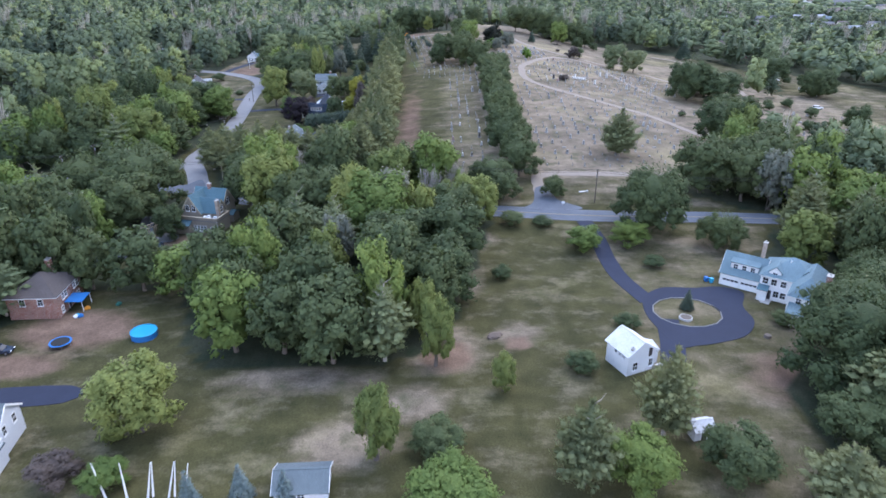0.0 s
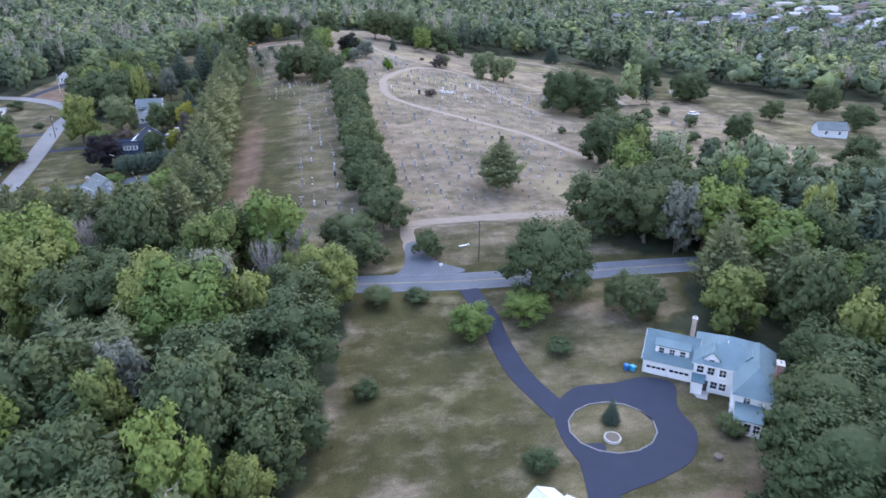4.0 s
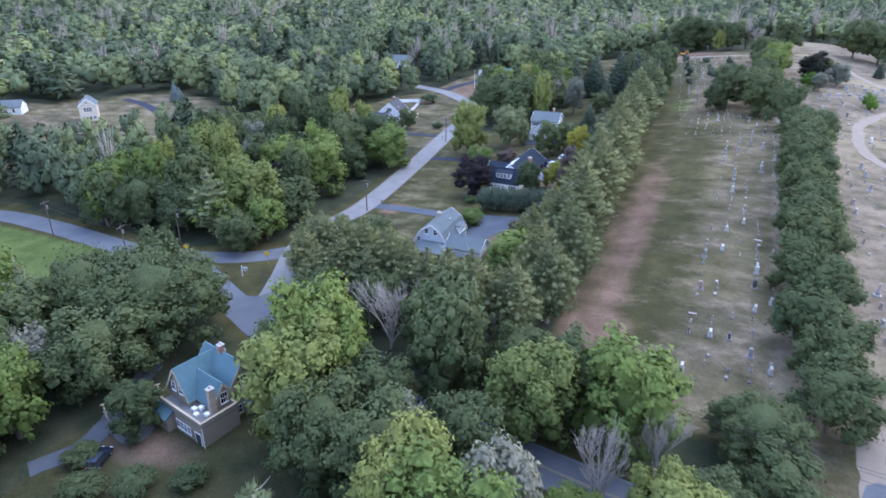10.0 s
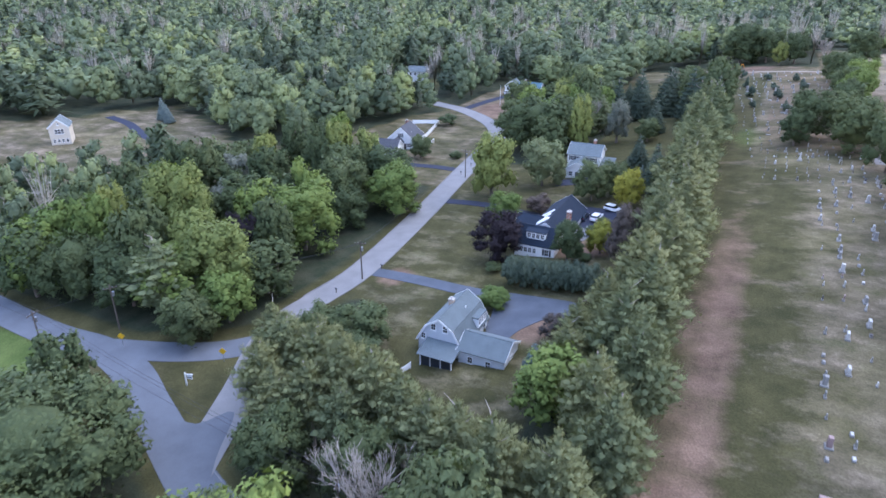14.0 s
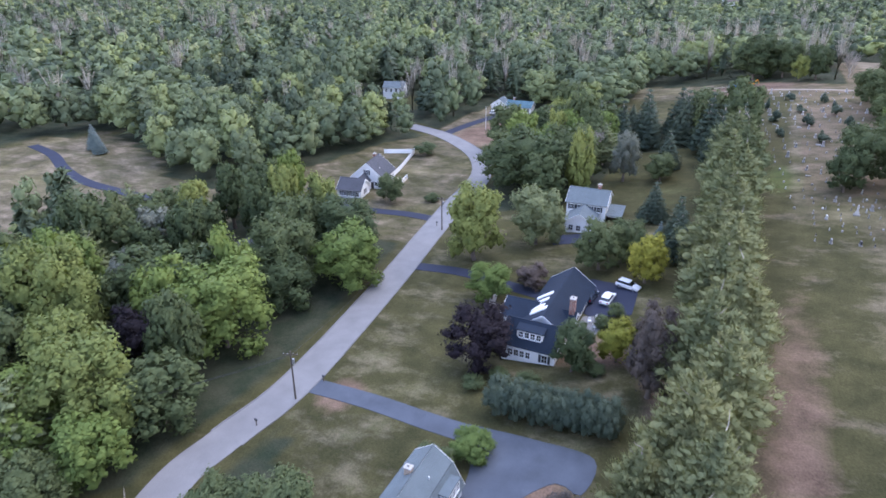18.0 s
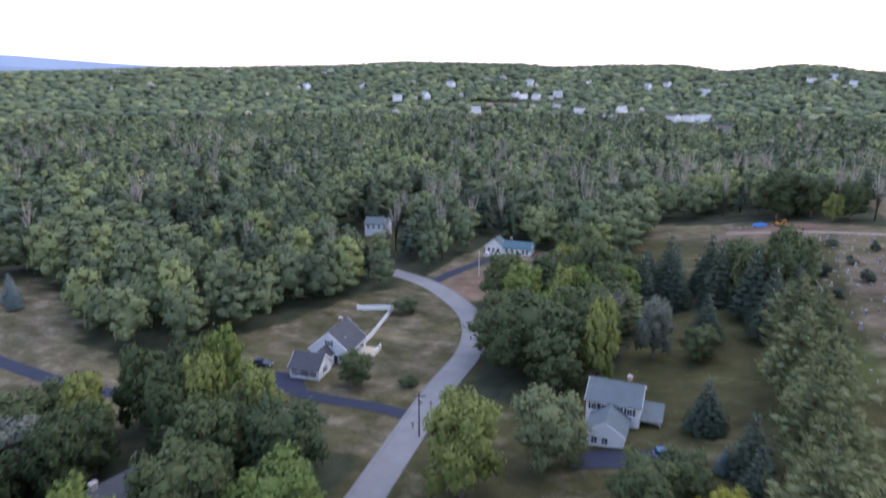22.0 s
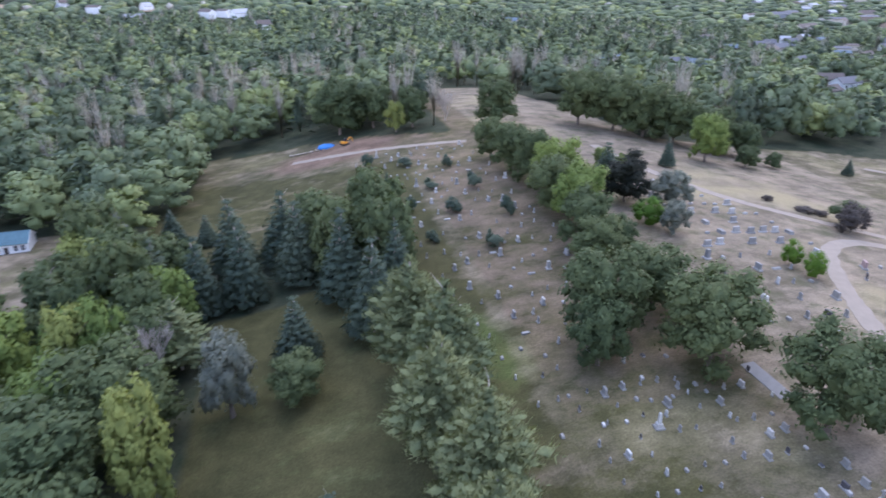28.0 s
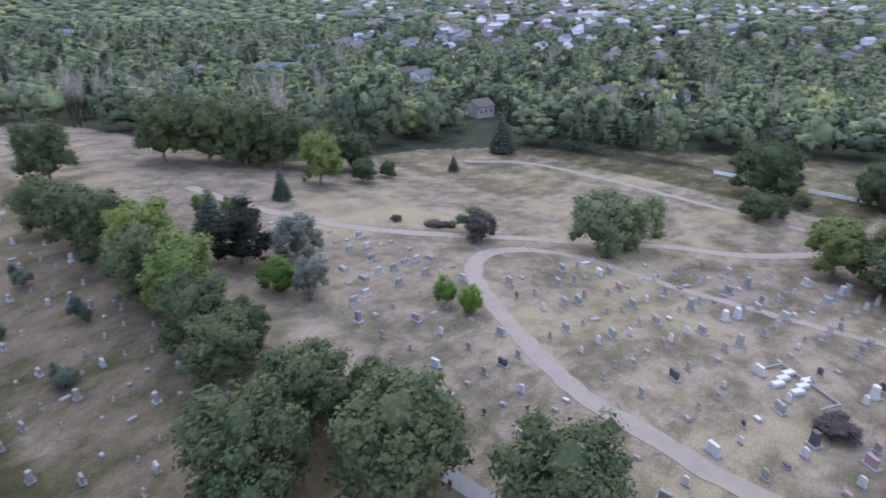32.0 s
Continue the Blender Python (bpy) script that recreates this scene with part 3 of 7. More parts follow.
slab("drive_loop", loop_out, ASPHALT_NEW, "black asphalt turning circle round a grass island", "driveway", 0.09, island)
ribbon("drive_yard", DRIVE_YARD, 4.4, ASPHALT_NEW, "black asphalt spur to the small white outbuilding", "driveway", 0.08)
ribbon("island_edge", island + island[:2], 0.22, FLAGSTONE, "pale stone edging round the grass island", "edging", 0.14, 0.03, cuts=1)
ribbon("cemetery_lane", CEM_LANE, 3.4, GRAVEL, "pale gravel lane into the cemetery", "lane", 0.06, 0.25)
slab("cemetery_entrance", [(21, 164), (25, 168), (27, 178), (31, 178), (32, 170), (38, 164.5), (30, 163)], ASPHALT, "flared asphalt entrance to the cemetery", "road", 0.085)
ribbon("cemetery_ring", CEM_RING, 3.3, GRAVEL, "pale gravel lane curving round the graves", "lane", 0.06, 0.25)
ribbon("cemetery_back_lane", CEM_BACK, 3.2, GRAVEL, "pale gravel lane along the back of the graves", "lane", 0.05, 0.25)
ribbon("cemetery_track", CEM_MID, 2.4, GRAVEL, "faint worn track through dry grass", "lane", 0.04, 0.35)
ribbon("cemetery_track", CEM_WEST, 2.6, GRAVEL, "faint worn track at the wood's edge", "lane", 0.04, 0.35)
ribbon("field_lane", FIELD_LANE, 2.8, GRAVEL, "pale track across the dry field", "lane", 0.04, 0.35)
ribbon("paved_strip", [(17.2, 341), (17.6, 333)], 2.2, FLAGSTONE, "short strip of pale concrete between trees", "path", 0.07)
ribbon("drive_gambrel", DRIVE_GAMBREL, 3.6, DRIVE_GREY, "blue-grey asphalt drive along a hedge", "driveway", 0.06)
slab("drive_court", [(-54, 245.5), (-44, 245), (-35.5, 243.5), (-35.5, 237), (-39, 238), (-43, 233), (-45, 227.5), (-49, 231), (-50.5, 238)], DRIVE_GREY, "grey asphalt parking court behind the gambrel house", "driveway", 0.08)
FIELD = plain("mown_straw_field", (0.26, 0.19, 0.12), 0.95, vary=0.35, scale=0.2)
for fx, fy, fr, fd in ((-452, 1300, 62, 42), (-440, 1190, 40, 26), (-233, 1290, 34, 24), (250, 1690, 85, 40), (420, 1880, 85, 44)):
    slab("field", [(fx + fr * math.cos(a), fy + fd * math.sin(a)) for a in [math.tau * i / 10 for i in range(10)]], FIELD, "straw-coloured mown field on the wooded slope", "field", 1.6)
ribbon("drive_black_house", DRIVE_BLACK, 3.4, ASPHALT_NEW, "black asphalt drive through a lawn", "driveway", 0.07)
slab("parking_court", [(-48.5, 294), (-48.2, 294.3), (-39.0, 291.8), (-38.6, 291.4), (-38.0, 281.4), (-38.3, 281), (-44, 279.6), (-46.4, 280.5), (-46.6, 285)], ASPHALT_NEW, "black asphalt parking court with parked cars", "driveway", 0.08)
ribbon("drive_fence_house", DRIVE_FENCE, 3.4, ASPHALT_NEW, "black asphalt drive across the lawn", "driveway", 0.07)
slab("drive_pad", [(-122, 320), (-128, 325), (-137, 323), (-136, 317), (-128, 315.5)], ASPHALT_NEW, "black asphalt pad before the garage", "driveway", 0.08)
ribbon("drive_end", DRIVE_END, 4.2, ASPHALT_NEW, "black asphalt drive at the road's end", "driveway", 0.07)
ribbon("drive_west", DRIVE_WEST, 3.8, ASPHALT_NEW, "winding dark asphalt drive through dry grass", "driveway", 0.07)
ribbon("drive_grey_house", [(-62, 313), (-54, 315.5), (-46, 316)], 5.5, ASPHALT_NEW, "dark asphalt pad before the grey house", "driveway", 0.07)
ribbon("path_black_house", [(-66, 288), (-64, 280), (-60, 274)], 1.3, CONCRETE, "curved pale concrete garden path", "path", 0.06)
slab("drive_brick_house", [(-96, 86), (-84, 88), (-62, 90), (-61, 85.5), (-80, 83), (-96, 80)], ASPHALT_NEW, "black asphalt drive with clean edges", "driveway", 0.08)


# ---- building blocks ----
def part(name, bm, material, parent, label="", at=None):
    """Links a bmesh (or a shared mesh) as one mesh object under a thing or a part."""
    if isinstance(bm, bpy.types.Mesh):
        me = bm
    else:
        me = bpy.data.meshes.new(name)
        bmesh.ops.recalc_face_normals(bm, faces=bm.faces[:])
        bm.to_mesh(me)
        bm.free()
    if material and not me.materials:
        me.materials.append(material)
    ob = new(name, me)
    ob.parent = parent
    if at is not None:
        ob.matrix_local = at
    if label:
        ob["label"] = label
    return ob


def thing(name, x, y, heading=0.0, label="", category="", group="", z=None):
    root = new(name)
    root.empty_display_size = 0.5
    root.matrix_world = pose(x, y, ground_z(x, y) if z is None else z, 0, 0, heading)
    return tagged(root, label, category, group)


def add_box(bm, x0, x1, y0, y1, z0, z1, bevel=0.0, taper=1.0):
    r = bmesh.ops.create_cube(bm, size=1)
    cx, cy = (x0 + x1) / 2, (y0 + y1) / 2
    for v in r["verts"]:
        k = taper if v.co.z > 0 else 1.0
        v.co = Vector((cx + v.co.x * (x1 - x0) * k, cy + v.co.y * (y1 - y0) * k, z0 + (v.co.z + 0.5) * (z1 - z0)))
    if bevel:
        bmesh.ops.bevel(bm, geom=list({e for v in r["verts"] for e in v.link_edges}), offset=bevel, segments=1, affect="EDGES")
    return bm


def box(*a, **k):
    return add_box(bmesh.new(), *a, **k)


def add_rod(bm, a, b, r0, r1=None, sides=8):
    a, b = Vector(a), Vector(b)
    m = Matrix.Translation((a + b) / 2) @ (b - a).to_track_quat("Z", "Y").to_matrix().to_4x4()
    bmesh.ops.create_cone(bm, cap_ends=True, segments=sides, radius1=r0, radius2=r0 if r1 is None else r1, depth=(b - a).length, matrix=m)
    return bm


def rod(a, b, r0, r1=None, sides=8):
    return add_rod(bmesh.new(), a, b, r0, r1, sides)


def add_prism(bm, profile, x0, x1):
    """A profile of (y, z) drawn out along x."""
    a = [bm.verts.new((x0, y, z)) for y, z in profile]
    b = [bm.verts.new((x1, y, z)) for y, z in profile]
    bm.faces.new(a)
    bm.faces.new(b[::-1])
    for i in range(len(a)):
        j = (i + 1) % len(a)
        bm.faces.new((a[i], b[i], b[j], a[j]))
    return bm


FACING = {"y-": 0, "x+": 90, "y+": 180, "x-": 270}
window_meshes = {}


class House:
    """A house of gabled blocks, with the openings and trim on them."""

    def __init__(self, name, x, y, heading, label, z=None, sink=0.9):
        self.root = thing(name, x, y, heading, label, "house", z=z)
        self.sink = sink

    def block(self, x0, x1, y0, y1, ze, zr, wall, roof, axis="x", style="gable", over=0.4, trim=None, z0=None):
        low = -self.sink if z0 is None else z0
        turn = Matrix.Identity(4) if axis == "x" else pose((x0 + x1) / 2, (y0 + y1) / 2, 0, 0, 0, 90)
        if axis == "x":
            cx0, cx1, cy0, cy1 = x0, x1, y0, y1
        else:
            cx0, cx1, cy0, cy1 = -(y1 - y0) / 2, (y1 - y0) / 2, -(x1 - x0) / 2, (x1 - x0) / 2
        mid, half = (cy0 + cy1) / 2, (cy1 - cy0) / 2
        if style == "gambrel":
            knee = ze + (zr - ze) * 0.62
            tops = [(cy1, ze), (mid + half * 0.62, knee), (mid, zr), (mid - half * 0.62, knee), (cy0, ze)]
        elif style == "shed":
            tops = [(cy1, zr), (cy0, ze)]
        elif style == "flat":
            tops = [(cy1, ze), (cy0, ze)]
        else:
            tops = [(cy1, ze), (mid, zr), (cy0, ze)]
        hip = style == "hip"
        if hip:
            w = box(cx0, cx1, cy0, cy1, low, ze)
        else:
            w = add_prism(bmesh.new(), [(cy0, low), (cy1, low)] + tops, cx0, cx1)
        part("wall", w, wall, self.root, at=turn)
        if style == "flat":
            part("roof", box(cx0 - 0.1, cx1 + 0.1, cy0 - 0.1, cy1 + 0.1, ze + 0.004, ze + 0.2), roof, self.root, at=turn)
            return turn
        if hip:
            bm = bmesh.new()
            run = min(half + over, (cx1 - cx0) / 2 - 0.3)
            corners = [bm.verts.new(c) for c in ((cx0 - over, cy0 - over, ze - 0.1), (cx1 + over, cy0 - over, ze - 0.1), (cx1 + over, cy1 + over, ze - 0.1), (cx0 - over, cy1 + over, ze - 0.1))]
            a, b = bm.verts.new((cx0 + run, mid, zr)), bm.verts.new((cx1 - run, mid, zr))
            for f in ((corners[0], corners[1], b, a), (corners[1], corners[2], b), (corners[2], corners[3], a, b), (corners[3], corners[0], a), (corners[3], corners[2], corners[1], corners[0])):
                bm.faces.new(f)
            part("roof", bm, roof, self.root, at=turn)
            part("eaves_trim", box(cx0 - over + 0.02, cx1 + over - 0.02, cy0 - over + 0.02, cy1 + over - 0.02, ze - 0.24, ze - 0.104), WHITE, self.root, at=turn)
            return turn
        line = list(tops)
        for (ya, za), (yb, zb) in zip(line, line[1:]):
            low_end = (ya, za) if za < zb else (yb, zb)
            top_end = (yb, zb) if za < zb else (ya, za)
            d = Vector((low_end[0] - top_end[0], low_end[1] - top_end[1])).normalized()
            at_eave = low_end[1] <= ze + 1e-6
            out = Vector(low_end) + d * (over if at_eave else 0.0)
            n = Vector((-d.y, d.x)) if -d.y * 0 + d.x * (1 if d.x > 0 else -1) > 0 else Vector((d.y, -d.x))
            n = Vector((-d.y, d.x))
            if n.y < 0:
                n = -n
            t0, t1 = 0.01, 0.17
            prof = [Vector(top_end) + n * t0, out + n * t0, out + n * t1, Vector(top_end) + n * t1 + Vector((0, 0.0))]
            bm = add_prism(bmesh.new(), [(p.x, p.y) for p in prof], cx0 - over * 0.7, cx1 + over * 0.7)
            part("roof_slope", bm, roof, self.root, at=turn)
            if trim:
                for ex in (cx0 - over * 0.7 - 0.05, cx1 + over * 0.7):
                    p2 = [Vector(top_end) + n * -0.14, out + n * -0.14, out + n * 0.20, Vector(top_end) + n * 0.20]
                    part("rake_trim", add_prism(bmesh.new(), [(p.x, p.y) for p in p2], ex, ex + 0.05), trim, self.root, at=turn)
        if zr > ze and style == "gable":
            part("ridge_cap", box(cx0 - over * 0.7, cx1 + over * 0.7, mid - 0.14, mid + 0.14, zr + 0.1, zr + 0.21), roof, self.root, at=turn)
        return turn

    def window(self, x, y, z, face="y-", w=0.95, h=1.4, shutters=False, bars=1):
        key = (w, h, bars)
        if key not in window_meshes:
            bm = bmesh.new()
            rings = []
            for yy in (-0.09, 0.02):
                for g in (0.09, 0.0):
                    rings.append([bm.verts.new(c) for c in ((-w / 2 - g, yy, -g), (w / 2 + g, yy, -g), (w / 2 + g, yy, h + g), (-w / 2 - g, yy, h + g))])
            for p, q in ((0, 1), (1, 3), (3, 2), (2, 0)):
                for i in range(4):
                    bm.faces.new((rings[p][i], rings[p][(i + 1) % 4], rings[q][(i + 1) % 4], rings[q][i]))
            bmesh.ops.recalc_face_normals(bm, faces=bm.faces[:])
            frame_me = bpy.data.meshes.new("window")
            bm.to_mesh(frame_me)
            bm.free()
            frame_me.materials.append(WHITE)
            bar_me = bpy.data.meshes.new("glazing_bar")
            bm = box(-w / 2, w / 2, -0.07, -0.031, h / 2 - 0.03, h / 2 + 0.03)
            for i in range(1, bars + 1):
                xx = -w / 2 + w * i / (bars + 1)
                add_box(bm, xx - 0.02, xx + 0.02, -0.06, -0.032, 0.0, h)
            bm.to_mesh(bar_me)
            bm.free()
            bar_me.materials.append(WHITE)
            pane_me = bpy.data.meshes.new("pane")
            bm = box(-w / 2, w / 2, -0.03, 0.01, 0, h)
            bm.to_mesh(pane_me)
            bm.free()
            pane_me.materials.append(PANE)
            window_meshes[key] = (frame_me, pane_me, bar_me)
        frame_me, pane_me, bar_me = window_meshes[key]
        f = part("window", frame_me, None, self.root, at=pose(x, y, z, 0, 0, FACING[face]))
        part("pane", pane_me, None, f)
        part("glazing_bar", bar_me, None, f)
        part("sill", box(-w / 2 - 0.12, w / 2 + 0.12, -0.16, 0.0, -0.16, -0.094), WHITE, f)
        if shutters:
            for s in (-1, 1):
                c = s * (w / 2 + 0.32)
                part("shutter", box(c - 0.2, c + 0.2, -0.07, 0.01, -0.05, h + 0.05), SHUTTER, f, "dark painted shutter")
        return f

    def door(self, x, y, z, face="y-", w=1.0, h=2.05, material=None):
        d = part("door", box(-w / 2, w / 2, -0.06, 0.02, 0, h), material or DOOR_DARK, self.root, at=pose(x, y, z, 0, 0, FACING[face]))
        bm = bmesh.new()
        add_box(bm, -w / 2 - 0.12, -w / 2, -0.08, 0.02, 0, h + 0.12)
        add_box(bm, w / 2, w / 2 + 0.12, -0.08, 0.02, 0, h + 0.12)
        add_box(bm, -w / 2, w / 2, -0.08, 0.02, h, h + 0.12)
        part("door_frame", bm, WHITE, d)
        part("knob", rod((w * 0.36, -0.06, 1.0), (w * 0.36, -0.13, 1.0), 0.04), METAL, d)

    def garage_door(self, x, y, z, face="y-", w=2.6, h=2.2):
        d = part("garage_door", box(-w / 2, w / 2, -0.05, 0.02, 0, h), WHITE, self.root, at=pose(x, y, z, 0, 0, FACING[face]))
        for i in range(4):
            zz = h * i / 4
            for j in range(4):
                xx = -w / 2 + w * j / 4
                part("panel", box(xx + 0.06, xx + w / 4 - 0.06, -0.08, -0.052, zz + 0.06, zz + h / 4 - 0.06), PANE if i == 2 else WHITE, d)

    def chimney(self, x, y, z0, z1, sx=0.9, sy=0.7, material=None):
        c = part("chimney", box(x - sx / 2, x + sx / 2, y - sy / 2, y + sy / 2, z0, z1), material or BRICK, self.root)
        part("chimney_cap", box(x - sx / 2 - 0.08, x + sx / 2 + 0.08, y - sy / 2 - 0.08, y + sy / 2 + 0.08, z1 + 0.003, z1 + 0.14), CONCRETE, c)
        part("flue", rod((x, y, z1 + 0.14), (x, y, z1 + 0.5), 0.16), CONCRETE, c)

    def vent(self, x, y, z):
        part("roof_vent", rod((x, y, z), (x, y, z + 0.5), 0.09), WHITE, self.root)

    def gutter(self, x0, x1, y, z):
        part("gutter", box(x0, x1, y - 0.07, y + 0.07, z - 0.12, z), WHITE, self.root)


# the white house on the turning circle
h = House("white_house", 60, 125.3, -35, "large white clapboard house with blue-grey roof and garage wing")
h.block(0, 8.2, 0, 7, 2.9, 6.4, WHITE_BOARD, ROOF_TEAL, trim=WHITE)
h.block(1.6, 7.0, 0.9, 4.2, 5.3, 5.9, WHITE_BOARD, ROOF_TEAL, style="shed", over=0.25, z0=3.4)
for wx in (2.6, 4.3, 6.0):
    h.window(wx, 0.9, 3.9, w=0.85, h=1.05)
h.garage_door(2.2, 0.0, 0.0, w=3.2)
h.garage_door(5.9, 0.0, 0.0, w=3.2)
h.block(8.0, 18, -1.6, 8, 5.3, 8.4, WHITE_BOARD, ROOF_TEAL, style="hip")
h.block(9.3, 11.6, -1.2, 2.0, 6.1, 7.2, WHITE_BOARD, ROOF_TEAL, axis="y", over=0.2, z0=4.6)
h.window(10.45, -1.2, 5.0, w=0.8, h=1.0)
h.block(14.2, 19.8, -7.6, 6.5, 5.0, 8.3, WHITE_BOARD, ROOF_TEAL, axis="y", style="hip")
h.block(14.6, 18.4, -10.6, -7.4, 2.6, 3.5, WHITE_BOARD, ROOF_TEAL, style="shed", over=0.2)
h.block(19.7, 26, -4, 3, 2.8, 5.2, WHITE_BOARD, ROOF_TEAL, trim=WHITE)
h.block(8.1, 9.8, -3.0, -1.5, 2.5, 3.0, WHITE_BOARD, ROOF_BLUE, style="shed", over=0.3)
for wx, wz in ((9.0, 3.4), (10.6, 3.4), (12.4, 3.4), (11.4, 0.9), (12.7, 0.9)):
    h.window(wx, -1.6, wz, w=1.0, h=1.3)
for wy in (-6.4, -4.6, -2.8):
    h.window(14.2, wy, 3.0, "x-", 0.9, 1.3)
    h.window(14.2, wy, 0.8, "x-", 0.9, 1.3)
for wx in (15.2, 16.5, 17.8):
    h.window(wx, -10.6, 0.8, w=0.9, h=1.4)
h.window(14.6, -9.0, 0.8, "x-", 1.2, 1.4, bars=2)
h.window(16.0, -7.6, 3.6, w=0.9, h=1.2)
for wx in (21, 23.5):
    h.window(wx, -4, 0.9)
h.door(10.0, -1.6, 0.1)
h.chimney(6.9, 4.1, 3.0, 9.9, 0.75, 0.75, BRICK_PALE)
h.chimney(19.9, -2.4, 0.0, 8.6, 1.0, 1.5, BRICK)
h.block(15.4, 16.8, -0.6, 1.4, 6.6, 7.5, WHITE_BOARD, ROOF_TEAL, axis="y", over=0.15, z0=5.4)
h.vent(12.5, 2.0, 7.6)
part("step", box(9.2, 10.8, -3.9, -1.65, -0.3, 0.12, bevel=0.03), CONCRETE, h.root)
part("porch_post", rod((9.6, -2.9, 0), (9.6, -2.9, 2.5), 0.09), WHITE, h.root)
part("porch_post", rod((8.25, -2.9, 0), (8.25, -2.9, 2.5), 0.09), WHITE, h.root)
ribbon("front_path", [(65.3, 117.5), (67.2, 117.6), (68.6, 118.6)], 1.2, CONCRETE, "pale concrete path to the front door", "path", 0.07)

# the small white outbuilding
h = House("white_outbuilding", 31.2, 91.0, 25, "small two-storey white outbuilding with pale metal roof")
h.block(0, 5.8, 0, 5.6, 4.0, 6.0, WHITE_BOARD, ROOF_PALE, axis="y", trim=WHITE)
h.block(5.7, 7.6, 1.2, 4.8, 2.6, 3.3, WHITE_BOARD, ROOF_PALE, over=0.2)
for wy in (1.2, 2.2, 3.2):
    h.window(0, wy, 3.0, "x-", 0.5, 0.8)
h.window(1.6, 0, 0.9)
h.window(4.9, 0, 0.9, w=0.8)
h.door(4.6, 0, 2.9, h=1.7, w=0.8)
h.chimney(1.0, 0.35, 2.6, 5.0, 0.5, 0.5, BRICK)
bm = bmesh.new()
for i in range(8):
    add_box(bm, 5.6 + i * 0.28, 5.66 + i * 0.28, -0.7, -0.65, 0, 1.1)
add_box(bm, 5.5, 7.9, -0.72, -0.63, 1.1, 1.18)
part("stair_rail", bm, WHITE, h.root)
part("stair", box(5.5, 7.9, -0.65, -0.05, -0.2, 0.9), CONCRETE, h.root)

# the stone house with the teal roof
h = House("stone_house", -67.2, 155.2, -13, "tan steep-gabled house with teal roof and walled roof terrace", sink=1.2)
h.block(0.0, 8.6, 5.6, 12.4, 4.9, 9.4, TAN_BOARD, ROOF_BLUE, trim=TIMBER)
h.block(-0.6, 4.8, 2.0, 9.0, 4.9, 9.2, TAN_BOARD, ROOF_BLUE, axis="y", trim=TIMBER)
h.block(3.0, 8.9, 3.3, 7.1, 4.9, 7.9, TAN_BOARD, ROOF_BLUE, trim=TIMBER)
h.block(3.2, 10.3, 0.2, 6.4, 3.5, 3.5, TAN_BOARD, FLAGSTONE, style="flat")
h.block(0.0, 3.2, 0.4, 2.6, 3.5, 3.5, TAN_BOARD, FLAGSTONE, style="flat")
for a in ((0.0, 10.4, 0.1, 0.32), (10.15, 10.4, 0.32, 6.3), (8.9, 10.15, 6.15, 6.4)):
    part("parapet", box(a[0], a[1], a[2], a[3], 3.703, 4.45), TAN_BOARD, h.root)
    part("coping", box(a[0] - 0.06, a[1] + 0.06, a[2] - 0.06, a[3] + 0.06, 4.453, 4.55), TIMBER, h.root)
h.block(-1.8, 2.9, -1.0, 0.38, 2.5, 3.3, TAN_BOARD, ROOF_BLUE, style="shed", over=0.35)
h.block(8.5, 10.0, 8.6, 11.6, 2.5, 3.2, TAN_BOARD, ROOF_BLUE, over=0.3)
h.block(2.6, 6.2, 12.3, 14.6, 3.6, 5.8, TAN_BOARD, ROOF_BLUE, axis="y", trim=TIMBER)
h.chimney(3.9, 9.0, 8.8, 10.6, 0.8, 0.8, BRICK)
h.chimney(9.3, 3.0, 3.0, 8.4, 0.75, 0.95, BRICK_PALE)
h.window(1.2, 2.0, 5.3, w=0.9, h=1.5)
h.window(3.0, 2.0, 5.3, w=0.9, h=1.5)
h.window(8.6, 9.0, 5.5, "x+", 1.0, 1.6, shutters=True)
h.window(8.9, 5.2, 4.6, "x+", 1.1, 1.7, bars=2)
h.window(0.0, 9.0, 5.4, "x-", 1.0, 1.5)
h.window(8.6, 7.6, 1.0, "x+", 0.9, 1.4)
for wx in (4.0, 4.9, 5.8, 6.7):
    h.window(wx, 0.2, 0.9, w=0.7, h=1.3)
h.door(9.0, 0.2, -0.2, h=2.3, w=1.3)
h.vent(1.6, 8.2, 8.4)
h.vent(2.4, 10.6, 8.0)
part("drainpipe", rod((10.36, 0.12, -1.0), (10.36, 0.12, 3.7), 0.07), WHITE, h.root)
for q in ((5.6, 1.6), (7.0, 1.0), (8.2, 2.0), (6.2, 2.4)):
    part("terrace_seat", box(q[0], q[0] + 0.8, q[1], q[1] + 0.7, 3.71, 4.25, bevel=0.06), WHITE, h.root)
perg = thing("pergola", -74.2, 151.2, 62, "pale timber pergola with open beams beside the drive", "pergola")
for i in range(5):
    for yy in (0, 2.0):
        part("post", box(i * 2.0 - 0.08, i * 2.0 + 0.08, yy - 0.08, yy + 0.08, -0.3, 2.4), TIMBER, perg)
    part("beam", box(i * 2.0 - 0.06, i * 2.0 + 0.06, -0.4, 2.4, 2.403, 2.58), TIMBER, perg)
for yy in (0, 2.0):
    part("rail", box(-0.4, 8.4, yy - 0.06, yy + 0.06, 2.583, 2.75), TIMBER, perg)
ribbon("house_lane", [(-77, 140), (-74, 146), (-75, 152), (-78, 158), (-80, 166)], 3.4, DRIVE_GREY, "narrow grey lane beside the stone house", "driveway", 0.07, 0.2)
slab("stone_terrace", [(-71, 155), (-67.5, 153.5), (-67, 150.5), (-69.5, 149), (-73, 151)], FLAGSTONE, "irregular pale stone terrace below the house", "terrace", 0.09)

